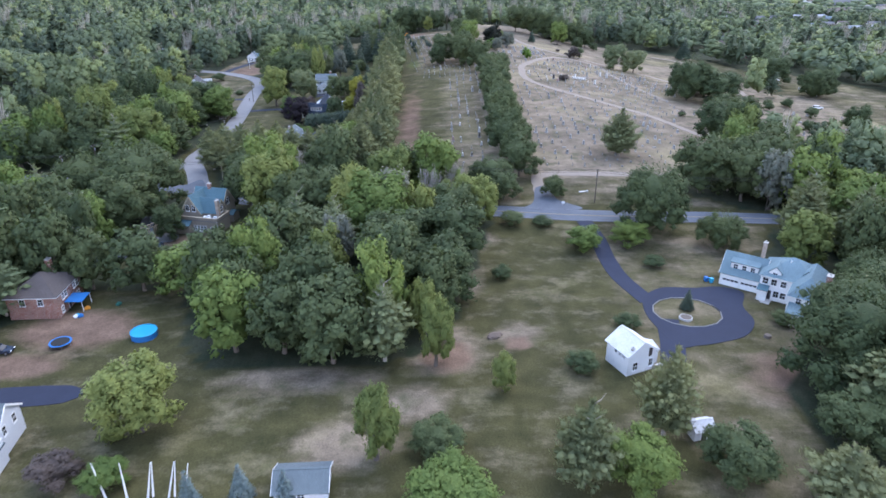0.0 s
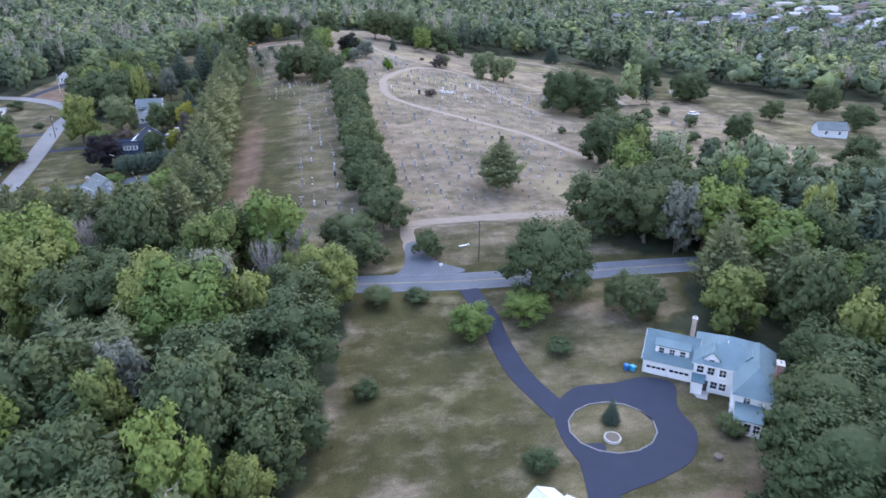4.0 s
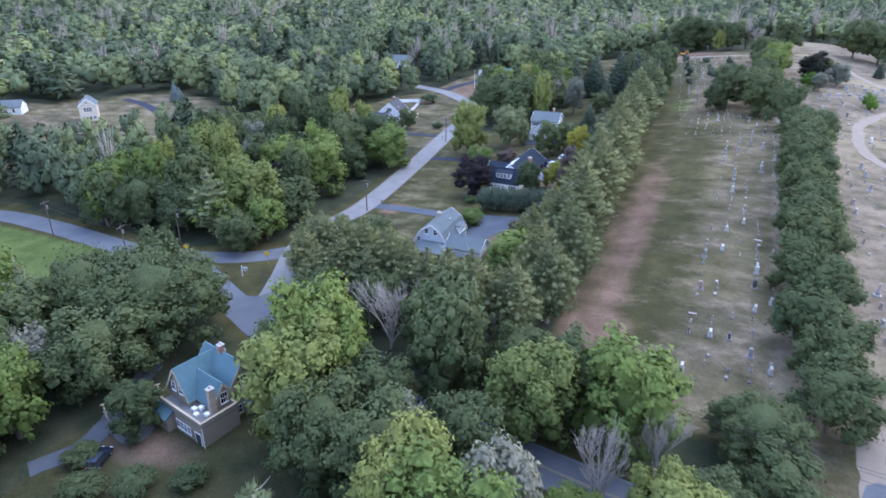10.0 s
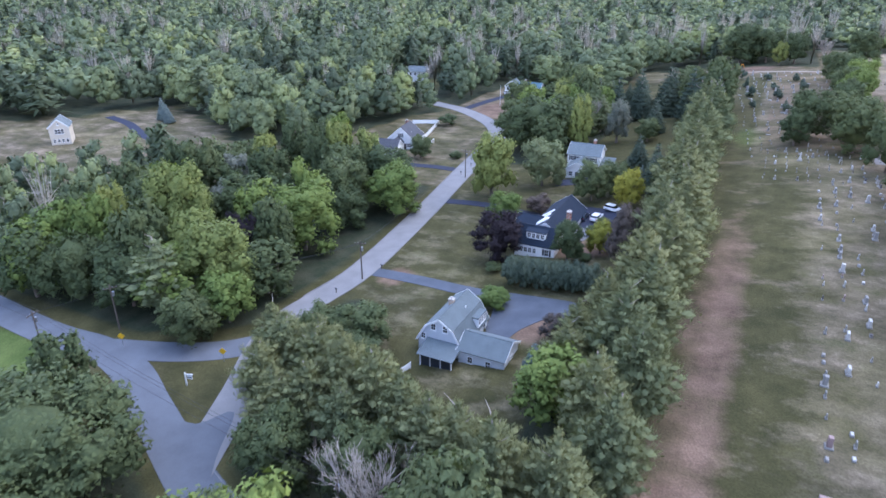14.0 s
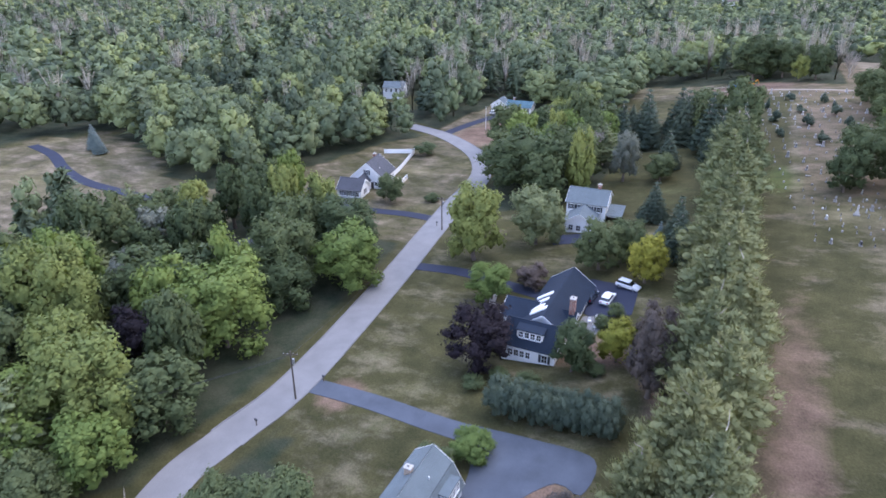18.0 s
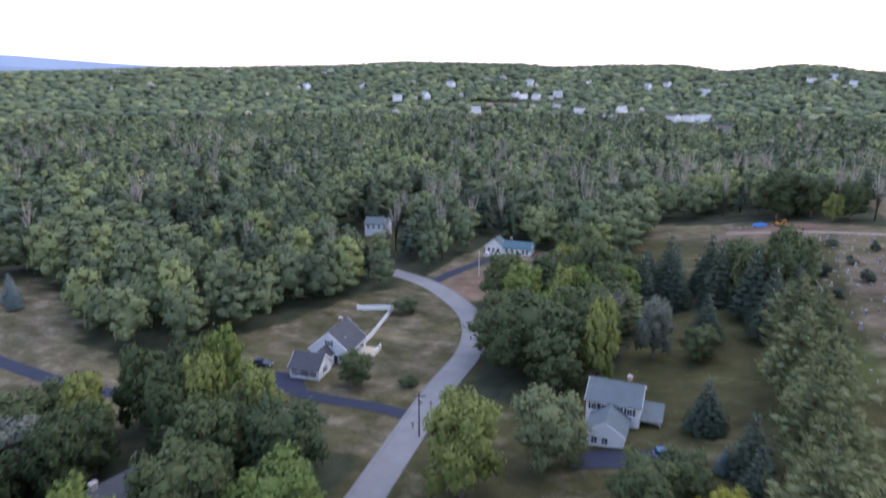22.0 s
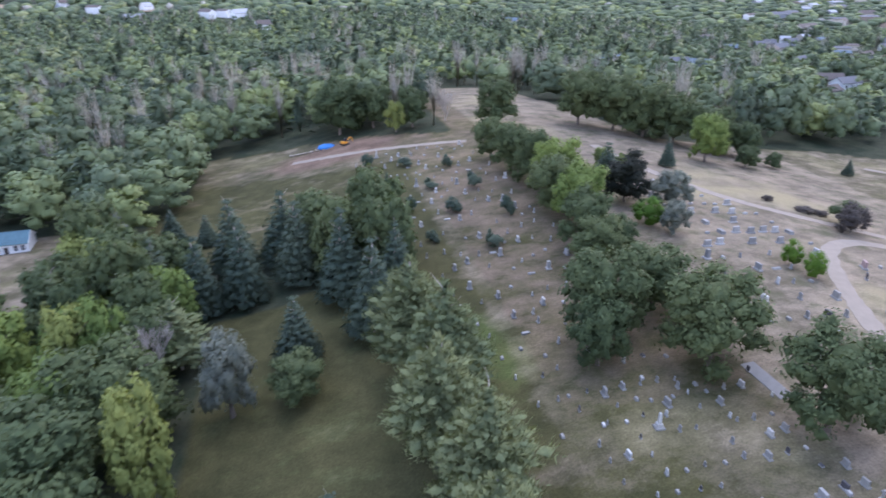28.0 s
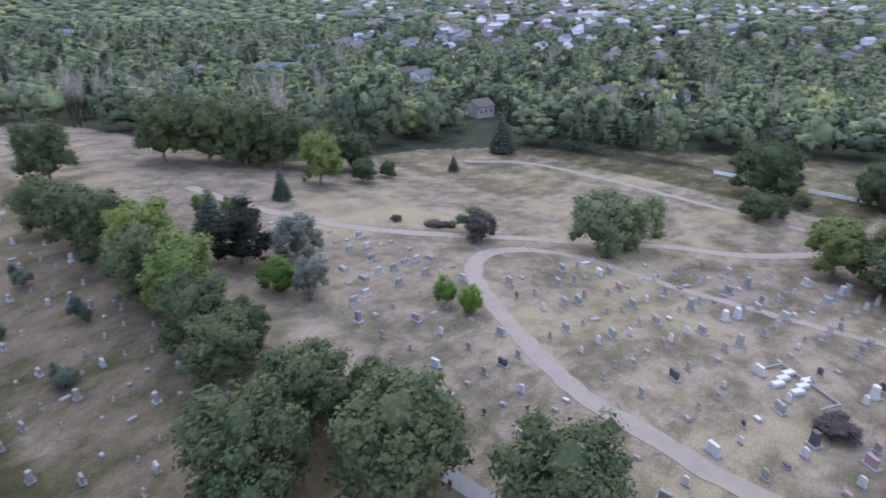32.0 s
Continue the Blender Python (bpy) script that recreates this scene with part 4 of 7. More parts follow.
# the gambrel house in the pines
h = House("gambrel_house", -57.4, 221.4, 0, "pale grey gambrel-roofed house with low side wing", z=0.7, sink=1.6)
h.block(0, 8.0, 0, 11.2, 3.0, 7.4, GREY_BOARD, ROOF_GREY, axis="y", style="gambrel", trim=WHITE)
h.block(7.9, 16.0, -0.8, 5.6, 3.3, 5.0, GREY_BOARD, ROOF_GREY, trim=WHITE)
h.block(2.0, 8.0, -3.6, -0.02, 2.5, 3.4, GREY_BOARD, ROOF_GREY, style="shed", z0=2.2)
for px in (2.15, 4.0, 5.9, 7.85):
    part("porch_post", box(px - 0.08, px + 0.08, -3.55, -3.39, -1.0, 2.3), WHITE, h.root)
part("screen", box(2.3, 7.7, -3.44, -3.40, 0.2, 2.19), SHUTTER, h.root, "dark insect screen of the porch")
part("porch_floor", box(2.0, 8.0, -3.6, -0.02, -1.2, 0.15), CONCRETE, h.root)
h.window(2.9, 0, 5.2, w=0.8, h=1.15)
h.window(5.1, 0, 5.2, w=0.8, h=1.15)
h.window(1.0, 0, 3.1, w=0.7, h=1.0)
h.window(10.0, -0.8, 1.2, w=0.8, h=1.1)
h.window(13.2, -0.8, 1.2, w=0.8, h=1.1)
h.window(16.0, 2.4, 1.3, "x+", 0.9, 1.2)
h.block(6.2, 8.2, 6.6, 10.0, 5.0, 6.2, WHITE_BOARD, ROOF_GREY, style="flat", over=0.2, z0=3.2)
for wy in (7.2, 8.3, 9.4):
    h.window(8.2, wy, 3.7, "x+", 0.7, 1.1)
h.window(8.0, 7.4, 0.9, "x+")
h.window(8.0, 9.6, 0.9, "x+")
h.chimney(3.2, 6.4, 6.6, 7.9, 0.9, 0.7, BRICK_PALE)
h.vent(5.6, 7.0, 6.4)
part("bin", rod((11.4, -1.6, -0.5), (11.4, -1.6, 0.6), 0.32, 0.36), PLASTIC_GREEN, h.root)

# the black-roofed house
h = House("black_roofed_house", -55.6, 262.8, 0, "rambling white house with black roof and white skylights", z=2.2, sink=1.4)
h.block(0, 9.0, 0, 6.0, 3.0, 6.2, WHITE_BOARD, ROOF_BLACK, trim=WHITE)
h.block(2.2, 6.6, 0.9, 3.4, 5.5, 5.9, WHITE_BOARD, ROOF_BLACK, style="shed", over=0.25, z0=3.6)
for wx in (2.9, 3.9, 4.9, 5.9):
    h.window(wx, 0.9, 4.2, w=0.7, h=1.0)
for wx in (1.5, 2.5, 3.5, 4.5):
    h.window(wx, 0, 1.0, w=0.7, h=1.1)
h.window(7.3, 0, 0.9, w=0.9, h=1.4, shutters=True)
h.block(0.9, 9.0, 5.8, 25.5, 3.1, 6.0, WHITE_BOARD, ROOF_BLACK, axis="y", trim=WHITE)
h.block(-3.2, 2.5, 8.4, 15.0, 3.0, 4.9, WHITE_BOARD, ROOF_BLACK, trim=WHITE)
for sx, sy, sw in ((2.6, 15.4, 0.5), (2.5, 13.0, 0.5), (2.5, 10.4, 0.65), (3.4, 8.8, 0.6)):
    sk = bmesh.new()
    add_prism(sk, [(-sw, 0), (sw, 0), (sw * 0.8, 0.26), (-sw * 0.8, 0.26)], -1.7, 1.7)
    part("skylight", sk, WHITE, h.root, "white-curbed roof skylight", at=pose(sx, sy, 3.1 + 2.9 * (1 - abs(sx - 4.95) / 4.05) + 0.14, 0, -35.6, 0))
h.block(5.2, 9.3, 9.6, 13.0, 3.3, 4.7, WHITE_BOARD, ROOF_BLACK, over=0.35, trim=WHITE)
h.chimney(8.6, 11.3, 2.2, 7.4, 0.9, 1.1, BRICK)
h.vent(7.0, 5.0, 4.7)
h.vent(7.6, 5.0, 4.5)
h.window(9.0, 17.5, 1.0, "x+", 1.2, 1.3)
h.window(9.0, 21.5, 1.0, "x+", 1.2, 1.3)
h.window(-3.2, 11.7, 1.0, "x-", 1.2, 1.3)
h.door(-1.4, 8.4, 0.0)
slab("patio", [(-46.2, 279.2), (-42.8, 279.2), (-42.3, 274), (-44, 271.5), (-46.2, 273)], FLAGSTONE, "pale stone patio behind the house", "patio", 0.09)
for q in ((-44.5, 277.2), (-43.2, 275.2), (-45.3, 274.6), (-43.4, 278.3)):
    t = thing("patio_chair", q[0], q[1], q[0] * 40 % 360, "white garden chair on the stone patio", "chair", "patio chairs", z=ground_z(*q) + 0.09)
    part("seat", box(-0.3, 0.3, -0.3, 0.3, 0.38, 0.46, bevel=0.02), WHITE, t)
    part("backrest", box(-0.3, 0.3, 0.24, 0.3, 0.46, 1.0, bevel=0.02), WHITE, t)
    for lx in (-0.26, 0.26):
        for ly in (-0.26, 0.26):
            part("leg", rod((lx, ly, 0), (lx, ly, 0.38), 0.025, sides=6), WHITE, t)

# the grey-roofed house among the spruces
h = House("grey_roofed_house", -61.5, 318.4, 3, "two-storey white house with grey roof and screened porch", z=2.2, sink=1.4)
h.block(0.8, 7.2, 0, 7.4, 2.9, 4.9, WHITE_BOARD, ROOF_GREY, axis="y", trim=WHITE)
h.block(-0.6, 9.0, 7.2, 15.6, 5.2, 7.6, WHITE_BOARD, ROOF_GREY, trim=WHITE)
h.block(8.9, 12.6, 8.0, 14.0, 2.6, 3.3, WHITE_BOARD, ROOF_GREY, style="shed", z0=2.2)
for py in (8.2, 11.0, 13.8):
    part("porch_post", box(12.35, 12.55, py - 0.1, py + 0.1, -1.0, 2.3), WHITE, h.root)
part("porch_floor", box(8.9, 12.6, 8.0, 14.0, -1.2, 0.1), CONCRETE, h.root)
for wx in (0.8, 2.6, 5.0, 7.2):
    h.window(wx, 7.2, 3.4, w=0.9, h=1.2, shutters=True)
h.window(4.0, 0, 0.8, w=1.0, h=1.3)
h.window(2.2, 0, 0.8, w=1.0, h=1.3)
h.chimney(6.4, 11.8, 7.0, 8.8, 0.8, 0.8, BRICK)
h.window(9.0, 9.6, 3.4, "x+", 0.9, 1.2)

# the house with the white fence
h = House("fenced_house", -129.0, 323.3, 10, "white cape-style house with dark grey roof", sink=1.2)
h.block(0, 7.2, 0, 6.6, 2.6, 5.0, WHITE_BOARD, ROOF_SLATE, trim=WHITE)
h.block(0.4, 10.4, 9.6, 20.0, 3.3, 7.6, WHITE_BOARD, ROOF_SLATE, axis="y", trim=WHITE)
h.block(3.0, 6.6, 5.4, 10.4, 2.6, 4.6, WHITE_BOARD, ROOF_SLATE, axis="y", over=0.2)
for wx in (1.0, 2.3, 3.6, 4.9, 6.2):
    h.window(wx, 0, 0.8, w=0.8, h=1.3, shutters=wx in (2.3, 4.9))
h.window(7.2, 3.3, 0.9, "x+", 0.9, 1.3, shutters=True)
for wx, wz in ((5.4, 4.3), (8.3, 0.9)):
    h.window(wx, 9.6, wz, w=0.9, h=1.3, shutters=True)
for wy in (12.4, 15.0, 17.6):
    h.window(10.4, wy, 0.9, "x+", 0.9, 1.3, shutters=True)
h.door(7.0, 9.6, 0.0)
h.chimney(5.0, 17.5, 6.6, 8.4)
h.vent(8.2, 13.0, 5.2)
part("deck", box(10.4, 14.6, 15.0, 20.0, -0.6, 0.5), TIMBER, h.root)
for dx, dy in ((14.5, 15.1), (14.5, 17.5), (14.5, 19.9)):
    part("deck_post", box(dx - 0.08, dx + 0.08, dy - 0.08, dy + 0.08, 0.5, 1.6), WHITE, h.root)
part("deck_rail", box(14.42, 14.58, 15.0, 20.0, 1.603, 1.72), WHITE, h.root)

# smaller houses
h = House("hidden_house", -119.6, 261.5, 82, "white-gabled house with a long dark roof under trees")
h.block(0, 16.5, 0, 9, 3.6, 6.6, WHITE_BOARD, ROOF_SLATE, trim=WHITE)
for wx in (1.5, 3.4, 5.5, 8.0, 10.5, 12.4, 14.2):
    h.window(wx, 0, 1.0, shutters=True)
h.window(16.5, 4.5, 1.0, "x+", shutters=True)
h.chimney(8.0, 4.5, 6.2, 7.5, 1.0, 0.8, CONCRETE)
h = House("end_house", -128.5, 442, 4, "white house with blue-grey roofs at the road's end")
h.block(0, 6.5, 0, 7, 3.2, 5.6, WHITE_BOARD, ROOF_GREY, axis="y", trim=WHITE)
h.block(6.4, 17.5, 0.8, 7.4, 2.8, 4.8, WHITE_BOARD, ROOF_BLUE, trim=WHITE)
for wx in (1.4, 3.2, 5.0):
    h.window(wx, 0, 1.0)
for wx in (8.2, 10.4, 14.6, 16.2):
    h.window(wx, 0.8, 0.9)
h.door(12.4, 0.8, 0.0)
h.chimney(9.0, 4.6, 4.2, 5.8)
h = House("brick_house", -85.2, 111.4, 4, "two-storey red brick house with brown roof")
h.block(0, 9.5, 0, 10.6, 4.9, 7.8, BRICK, ROOF_BROWN, axis="y", style="hip")
for wy in (2.6, 3.8, 7.6, 8.8):
    h.window(9.5, wy, 3.1, "x+", 0.9, 1.4)
for wy in (1.6, 8.6):
    h.window(9.5, wy, 0.7, "x+", 0.9, 1.3)
h.window(3.0, 0, 3.0)
h.window(6.4, 0, 3.0)
h.door(9.5, 4.6, 0, "x+")
h.chimney(5.2, 8.4, 6.0, 9.2, 0.9, 1.1)
part("awning", box(9.55, 13.0, 2.4, 6.4, 2.3, 2.4), TARP_BLUE, h.root, "blue flat awning over the patio")
for py in (2.5, 6.3):
    part("awning_post", rod((12.9, py, -0.6), (12.9, py, 2.3), 0.05), WHITE, h.root)
h = House("corner_house", -76, 70.5, 8, "pale grey house with white porch railing")
h.block(0, 13.5, 0, 7.2, 4.4, 7.0, GREY_BOARD, ROOF_GREY, trim=WHITE)
h.block(7.0, 14.2, -5.0, 0.1, 2.9, 2.9, GREY_BOARD, ROOF_GREY, style="flat")
for i in range(12):
    part("baluster", box(7.1 + i * 0.6, 7.2 + i * 0.6, -5.0, -4.9, 3.1, 4.0), WHITE, h.root)
    part("baluster", box(14.1, 14.2, -4.9 + i * 0.42, -4.8 + i * 0.42, 3.1, 4.0), WHITE, h.root)
part("handrail", box(7.0, 14.25, -5.05, -4.85, 4.003, 4.12), WHITE, h.root)
part("handrail", box(14.05, 14.25, -4.85, 0.0, 4.003, 4.12), WHITE, h.root)
h.window(13.5, 2.0, 3.0, "x+")
h.window(13.5, 5.0, 3.0, "x+")
h = House("shed", -21.4, 62.6, 4, "small grey-roofed garden shed", sink=0.4)
h.block(0, 6.8, 0, 5.0, 2.2, 3.6, GREY_BOARD, ROOF_GREY, trim=WHITE)
h.window(3.4, 0, 0.8)
h = House("garden_shed", 37.0, 75.0, 12, "little shed with a pale metal roof under trees", sink=0.4)
h.block(0, 3.0, 0, 2.4, 1.9, 2.7, GREY_BOARD, ROOF_PALE)
h.door(1.5, 0, 0, w=0.9, h=1.8)
h = House("west_house", -242.4, 282.2, 47, "tall cream gabled house with blue-grey roof on the dry slope", sink=1.2)
h.block(0, 6.6, 0, 8.5, 6.4, 9.2, plain("cream_paint", (0.58, 0.52, 0.43), 0.7), ROOF_GREY, axis="y", trim=WHITE)
for wx in (1.2, 2.6, 4.0, 5.4):
    h.window(wx, 0, 0.9, w=0.7, h=1.2)
for wx in (2.3, 3.3, 4.3):
    h.window(wx, 0, 4.0, w=0.85, h=1.7)
h.window(3.3, 0, 7.2, w=0.6, h=0.7)
h = House("west_house", -285, 276, 35, "white house half hidden by trees")
h.block(0, 9, 0, 7, 3.2, 5.6, WHITE_BOARD, ROOF_GREY)
h.window(3, 0, 1)
h.window(6, 0, 1)
h = House("wood_house", -186, 447, 14, "pale house glimpsed between woodland trees")
h.block(0, 10, 0, 7, 5.4, 7.6, WHITE_BOARD, ROOF_GREY)
for wx in (1.6, 4.0, 6.4, 8.6):
    h.window(wx, 0, 3.4)
h = House("east_house", 205, 262, -20, "low blue-grey house beyond the field")
h.block(0, 11, 0, 7, 3.0, 5.2, GREY_BOARD, ROOF_GREY)
h.window(3, 0, 1)
h.window(8, 0, 1)


# ---- trees ----
def quad_cloud(centres, normals, size, rng, long=1.0, aim=None):
    """Small leaf sprays at the centres, facing about along the normals."""
    n = len(centres)
    normals = normals + rng.normal(0, 0.4, (n, 3))
    normals /= np.linalg.norm(normals, axis=1)[:, None] + 1e-9
    t = np.cross(normals, rng.normal(0, 1, (n, 3))) if aim is None else aim + rng.normal(0, 0.35, (n, 3))
    t /= np.linalg.norm(t, axis=1)[:, None] + 1e-9
    b = np.cross(normals, t)
    s = size * rng.uniform(0.6, 1.4, (n, 1))
    bend = normals * s * 0.35
    v = np.stack([centres - t * s * long - b * s * 0.75, centres + t * s * long * 1.15 - bend * 0.3, centres - t * s * long * 0.3 + b * s * 0.9 + bend], 1).reshape(-1, 3)
    f = np.arange(n * 3).reshape(n, 3)
    return v, f


ICO = bmesh.new()
bmesh.ops.create_icosphere(ICO, subdivisions=1, radius=1)
ICO_V = np.array([v.co[:] for v in ICO.verts])
ICO_F = np.array([[v.index for v in f.verts] for f in ICO.faces])
ICO.free()
OCT_V = np.array([(1, 0, 0), (-1, 0, 0), (0, 1, 0), (0, -1, 0), (0, 0, 1), (0, 0, -1)], dtype=float)
OCT_F = np.array([(0, 2, 4), (2, 1, 4), (1, 3, 4), (3, 0, 4), (2, 0, 5), (1, 2, 5), (3, 1, 5), (0, 3, 5)])


def mesh_of(name, verts, quads, tris, materials, slots=None, normals=None):
    me = bpy.data.meshes.new(name)
    nq, nt = len(quads), len(tris)
    me.vertices.add(len(verts))
    me.vertices.foreach_set("co", np.ascontiguousarray(verts, dtype=np.float32).ravel())
    loops = np.concatenate([np.asarray(quads, dtype=np.int32).ravel(), np.asarray(tris, dtype=np.int32).ravel()])
    me.loops.add(len(loops))
    me.loops.foreach_set("vertex_index", loops)
    me.polygons.add(nq + nt)
    starts = np.concatenate([np.arange(nq) * 4, nq * 4 + np.arange(nt) * 3]).astype(np.int32)
    me.polygons.foreach_set("loop_start", starts)
    if slots is not None:
        me.polygons.foreach_set("material_index", np.asarray(slots, dtype=np.int32))
    for m in materials:
        me.materials.append(m)
    me.update(calc_edges=True)
    if normals is not None:
        me.polygons.foreach_set("use_smooth", np.ones(nq + nt, dtype=bool))
        me.normals_split_custom_set_from_vertices(np.ascontiguousarray(normals, dtype=np.float32))
    return me


def rounded(points, lobe, away, heart):
    """Soft shading directions: out of the clump, out of the whole crown, and upward."""
    whole = points - heart
    whole = whole / (np.linalg.norm(whole, axis=1)[:, None] + 1e-6)
    n = 0.7 * lobe + 0.5 * whole + away * 0.14 + np.array([0, 0, 0.12])
    return n / (np.linalg.norm(n, axis=1)[:, None] + 1e-6)


def lobes_for(shape, rng):
    """Clumps of a crown 12 high and 5 wide: centre, radius and flatness."""
    out = []
    if shape in ("broad", "tall", "low", "wide"):
        mains, rx, r0, belly, foot, rise = {"broad": (20, 3.55, 1.7, 5.0, 1.8, 1.0), "tall": (18, 3.1, 1.55, 5.0, 1.7, 1.3), "low": (16, 3.5, 1.75, 4.6, 1.6, 1.0), "wide": (32, 6.1, 1.85, 4.9, 1.8, 0.95)}[shape]
        for i in range(mains):
            u = (i + 0.5) / mains
            z = foot + (9.9 - foot) * u ** 0.8
            w = rx * (math.sqrt(max(0.03, 1 - ((z - belly) / (11.0 - belly)) ** 2)) if z > belly else 0.86 + 0.14 * (z - foot) / (belly - foot))
            a = i * 2.4 + rng.uniform(-0.4, 0.4)
            w *= rng.uniform(0.82, 1.08)
            c = np.array([math.cos(a) * w, math.sin(a) * w, z + rng.uniform(-0.5, 0.5)])
            big = r0 * rng.uniform(0.72, 1.15)
            out.append((c, big * 0.8, rise))
            face = c - np.array([0, 0, belly - 1.5])
            face = face / (np.linalg.norm(face) + 1e-6)
            for j in range(5):
                d = rng.normal(0, 1, 3) + face * 0.9 + np.array([0, 0, 0.35])
                d /= np.linalg.norm(d)
                out.append((c + d * np.array([1, 1, rise]) * big * rng.uniform(0.6, 0.95), big * rng.uniform(0.40, 0.64), rise * rng.uniform(0.85, 1.15)))
        for z in (belly - 1.6, belly + 1.2, belly + 3.6):
            out.append((np.array([0, 0, z]), rx * 0.76, 0.95))
    elif shape in ("pine", "high_pine"):
        foot, wide = (2.0, 4.3) if shape == "pine" else (5.2, 3.6)
        for i in range(26):
            u = (i + rng.uniform(0, 1)) / 26
            z = foot + (11.4 - foot) * u
            w = wide * (1 - u) ** 0.6 * rng.uniform(0.7, 1.1) + 0.25
            a = i * 2.4 + rng.uniform(-0.4, 0.4)
            for k in (0.45, 1.0):
                out.append((np.array([math.cos(a) * w * k, math.sin(a) * w * k, z + 0.22 * w * k]), (1.15 if k < 0.9 else 0.95) * (1 - 0.4 * u) * rng.uniform(0.8, 1.25), 0.5))
        for u in np.linspace(0, 1, 6):
            out.append((np.array([0, 0, foot + 0.6 + (10.6 - foot) * u]), 1.3 * (1 - 0.65 * u), 0.9))
    elif shape == "spruce":
        for tier in range(11):
            u = tier / 10
            w = 4.1 * (1 - u) + 0.35
            n = max(3, int(9 * (1 - u)) + 2)
            for j in range(n):
                a = math.tau * (j + rng.uniform(-0.25, 0.25)) / n + tier
                out.append((np.array([math.cos(a) * w * 0.72, math.sin(a) * w * 0.72, 1.5 + 9.8 * u - 0.12 * w]), (0.55 + 0.75 * (1 - u)) * rng.uniform(0.85, 1.15), 0.5))
        for u in np.linspace(0, 1, 8):
            out.append((np.array([0, 0, 1.8 + 9.4 * u]), 1.9 * (1 - u) + 0.3, 1.0))
    elif shape == "bush":
        for i in range(22):
            d = rng.normal(0, 1, 3)
            d /= np.linalg.norm(d)
            out.append((np.array([d[0] * 3.6, d[1] * 3.6, 6 + d[2] * 4.6]), 1.7 * rng.uniform(0.8, 1.1), 1.1))
        out.append((np.array([0, 0, 6.0]), 3.6, 1.3))
    return out


def crown_mesh(name, shape, seed, leaves, size):
    rng = np.random.default_rng(seed)
    lobes = lobes_for(shape, rng)
    weights = np.array([r * r for _, r, _ in lobes])
    counts = np.maximum(6, (leaves * weights / weights.sum()).astype(int))
    vs, qs, tv, tf, ns, at = [], [], [], [], [], 0
    heart = np.array([0, 0, 6.0 if shape in ("broad", "tall", "low", "bush", "wide") else 3.5])
    long = 2.0 if shape in ("pine", "high_pine") else 1.9 if shape == "spruce" else 1.15
    for (c, r, flat), n in zip(lobes, counts):
        d = rng.normal(0, 1, (n, 3))
        d /= np.linalg.norm(d, axis=1)[:, None]
        d[:, 2] = np.where(d[:, 2] < -0.35, -d[:, 2], d[:, 2])
        p = c + d * np.array([1, 1, flat]) * r * rng.uniform(0.78, 1.34, (n, 1))
        aim = None
        if shape in ("pine", "high_pine", "spruce"):
            aim = p * np.array([1, 1, 0])
            aim /= np.linalg.norm(aim, axis=1)[:, None] + 0.3
            aim[:, 2] += -0.25 if shape == "spruce" else 0.65
        v, f = quad_cloud(p, d + np.array([0, 0, 0.35]), size, rng, long, aim)
        vs.append(v)
        qs.append(f + at)
        ns.append(rounded(v, np.repeat(d, 3, 0), rng.normal(0, 1, (len(v) // 3, 3)).repeat(3, 0), heart))
        at += len(v)
    for c, r, flat in lobes:
        ball, sides = (ICO_V, ICO_F) if r > 1.25 else (OCT_V * 1.1, OCT_F)
        v = ball * rng.uniform(0.7, 1.0, (len(ball), 1)) * r * 0.80 * np.array([1, 1, flat]) + c
        tv.append(v)
        ns.append(rounded(v, ball, np.zeros(3), heart))
        tf.append(sides + at)
        at += len(v)
    sprays, cores = np.concatenate(qs), np.concatenate(tf)
    return mesh_of(name, np.concatenate(vs + tv), np.zeros((0, 4), dtype=np.int32), np.concatenate([sprays, cores]), [LEAF["D"]], normals=np.concatenate(ns))


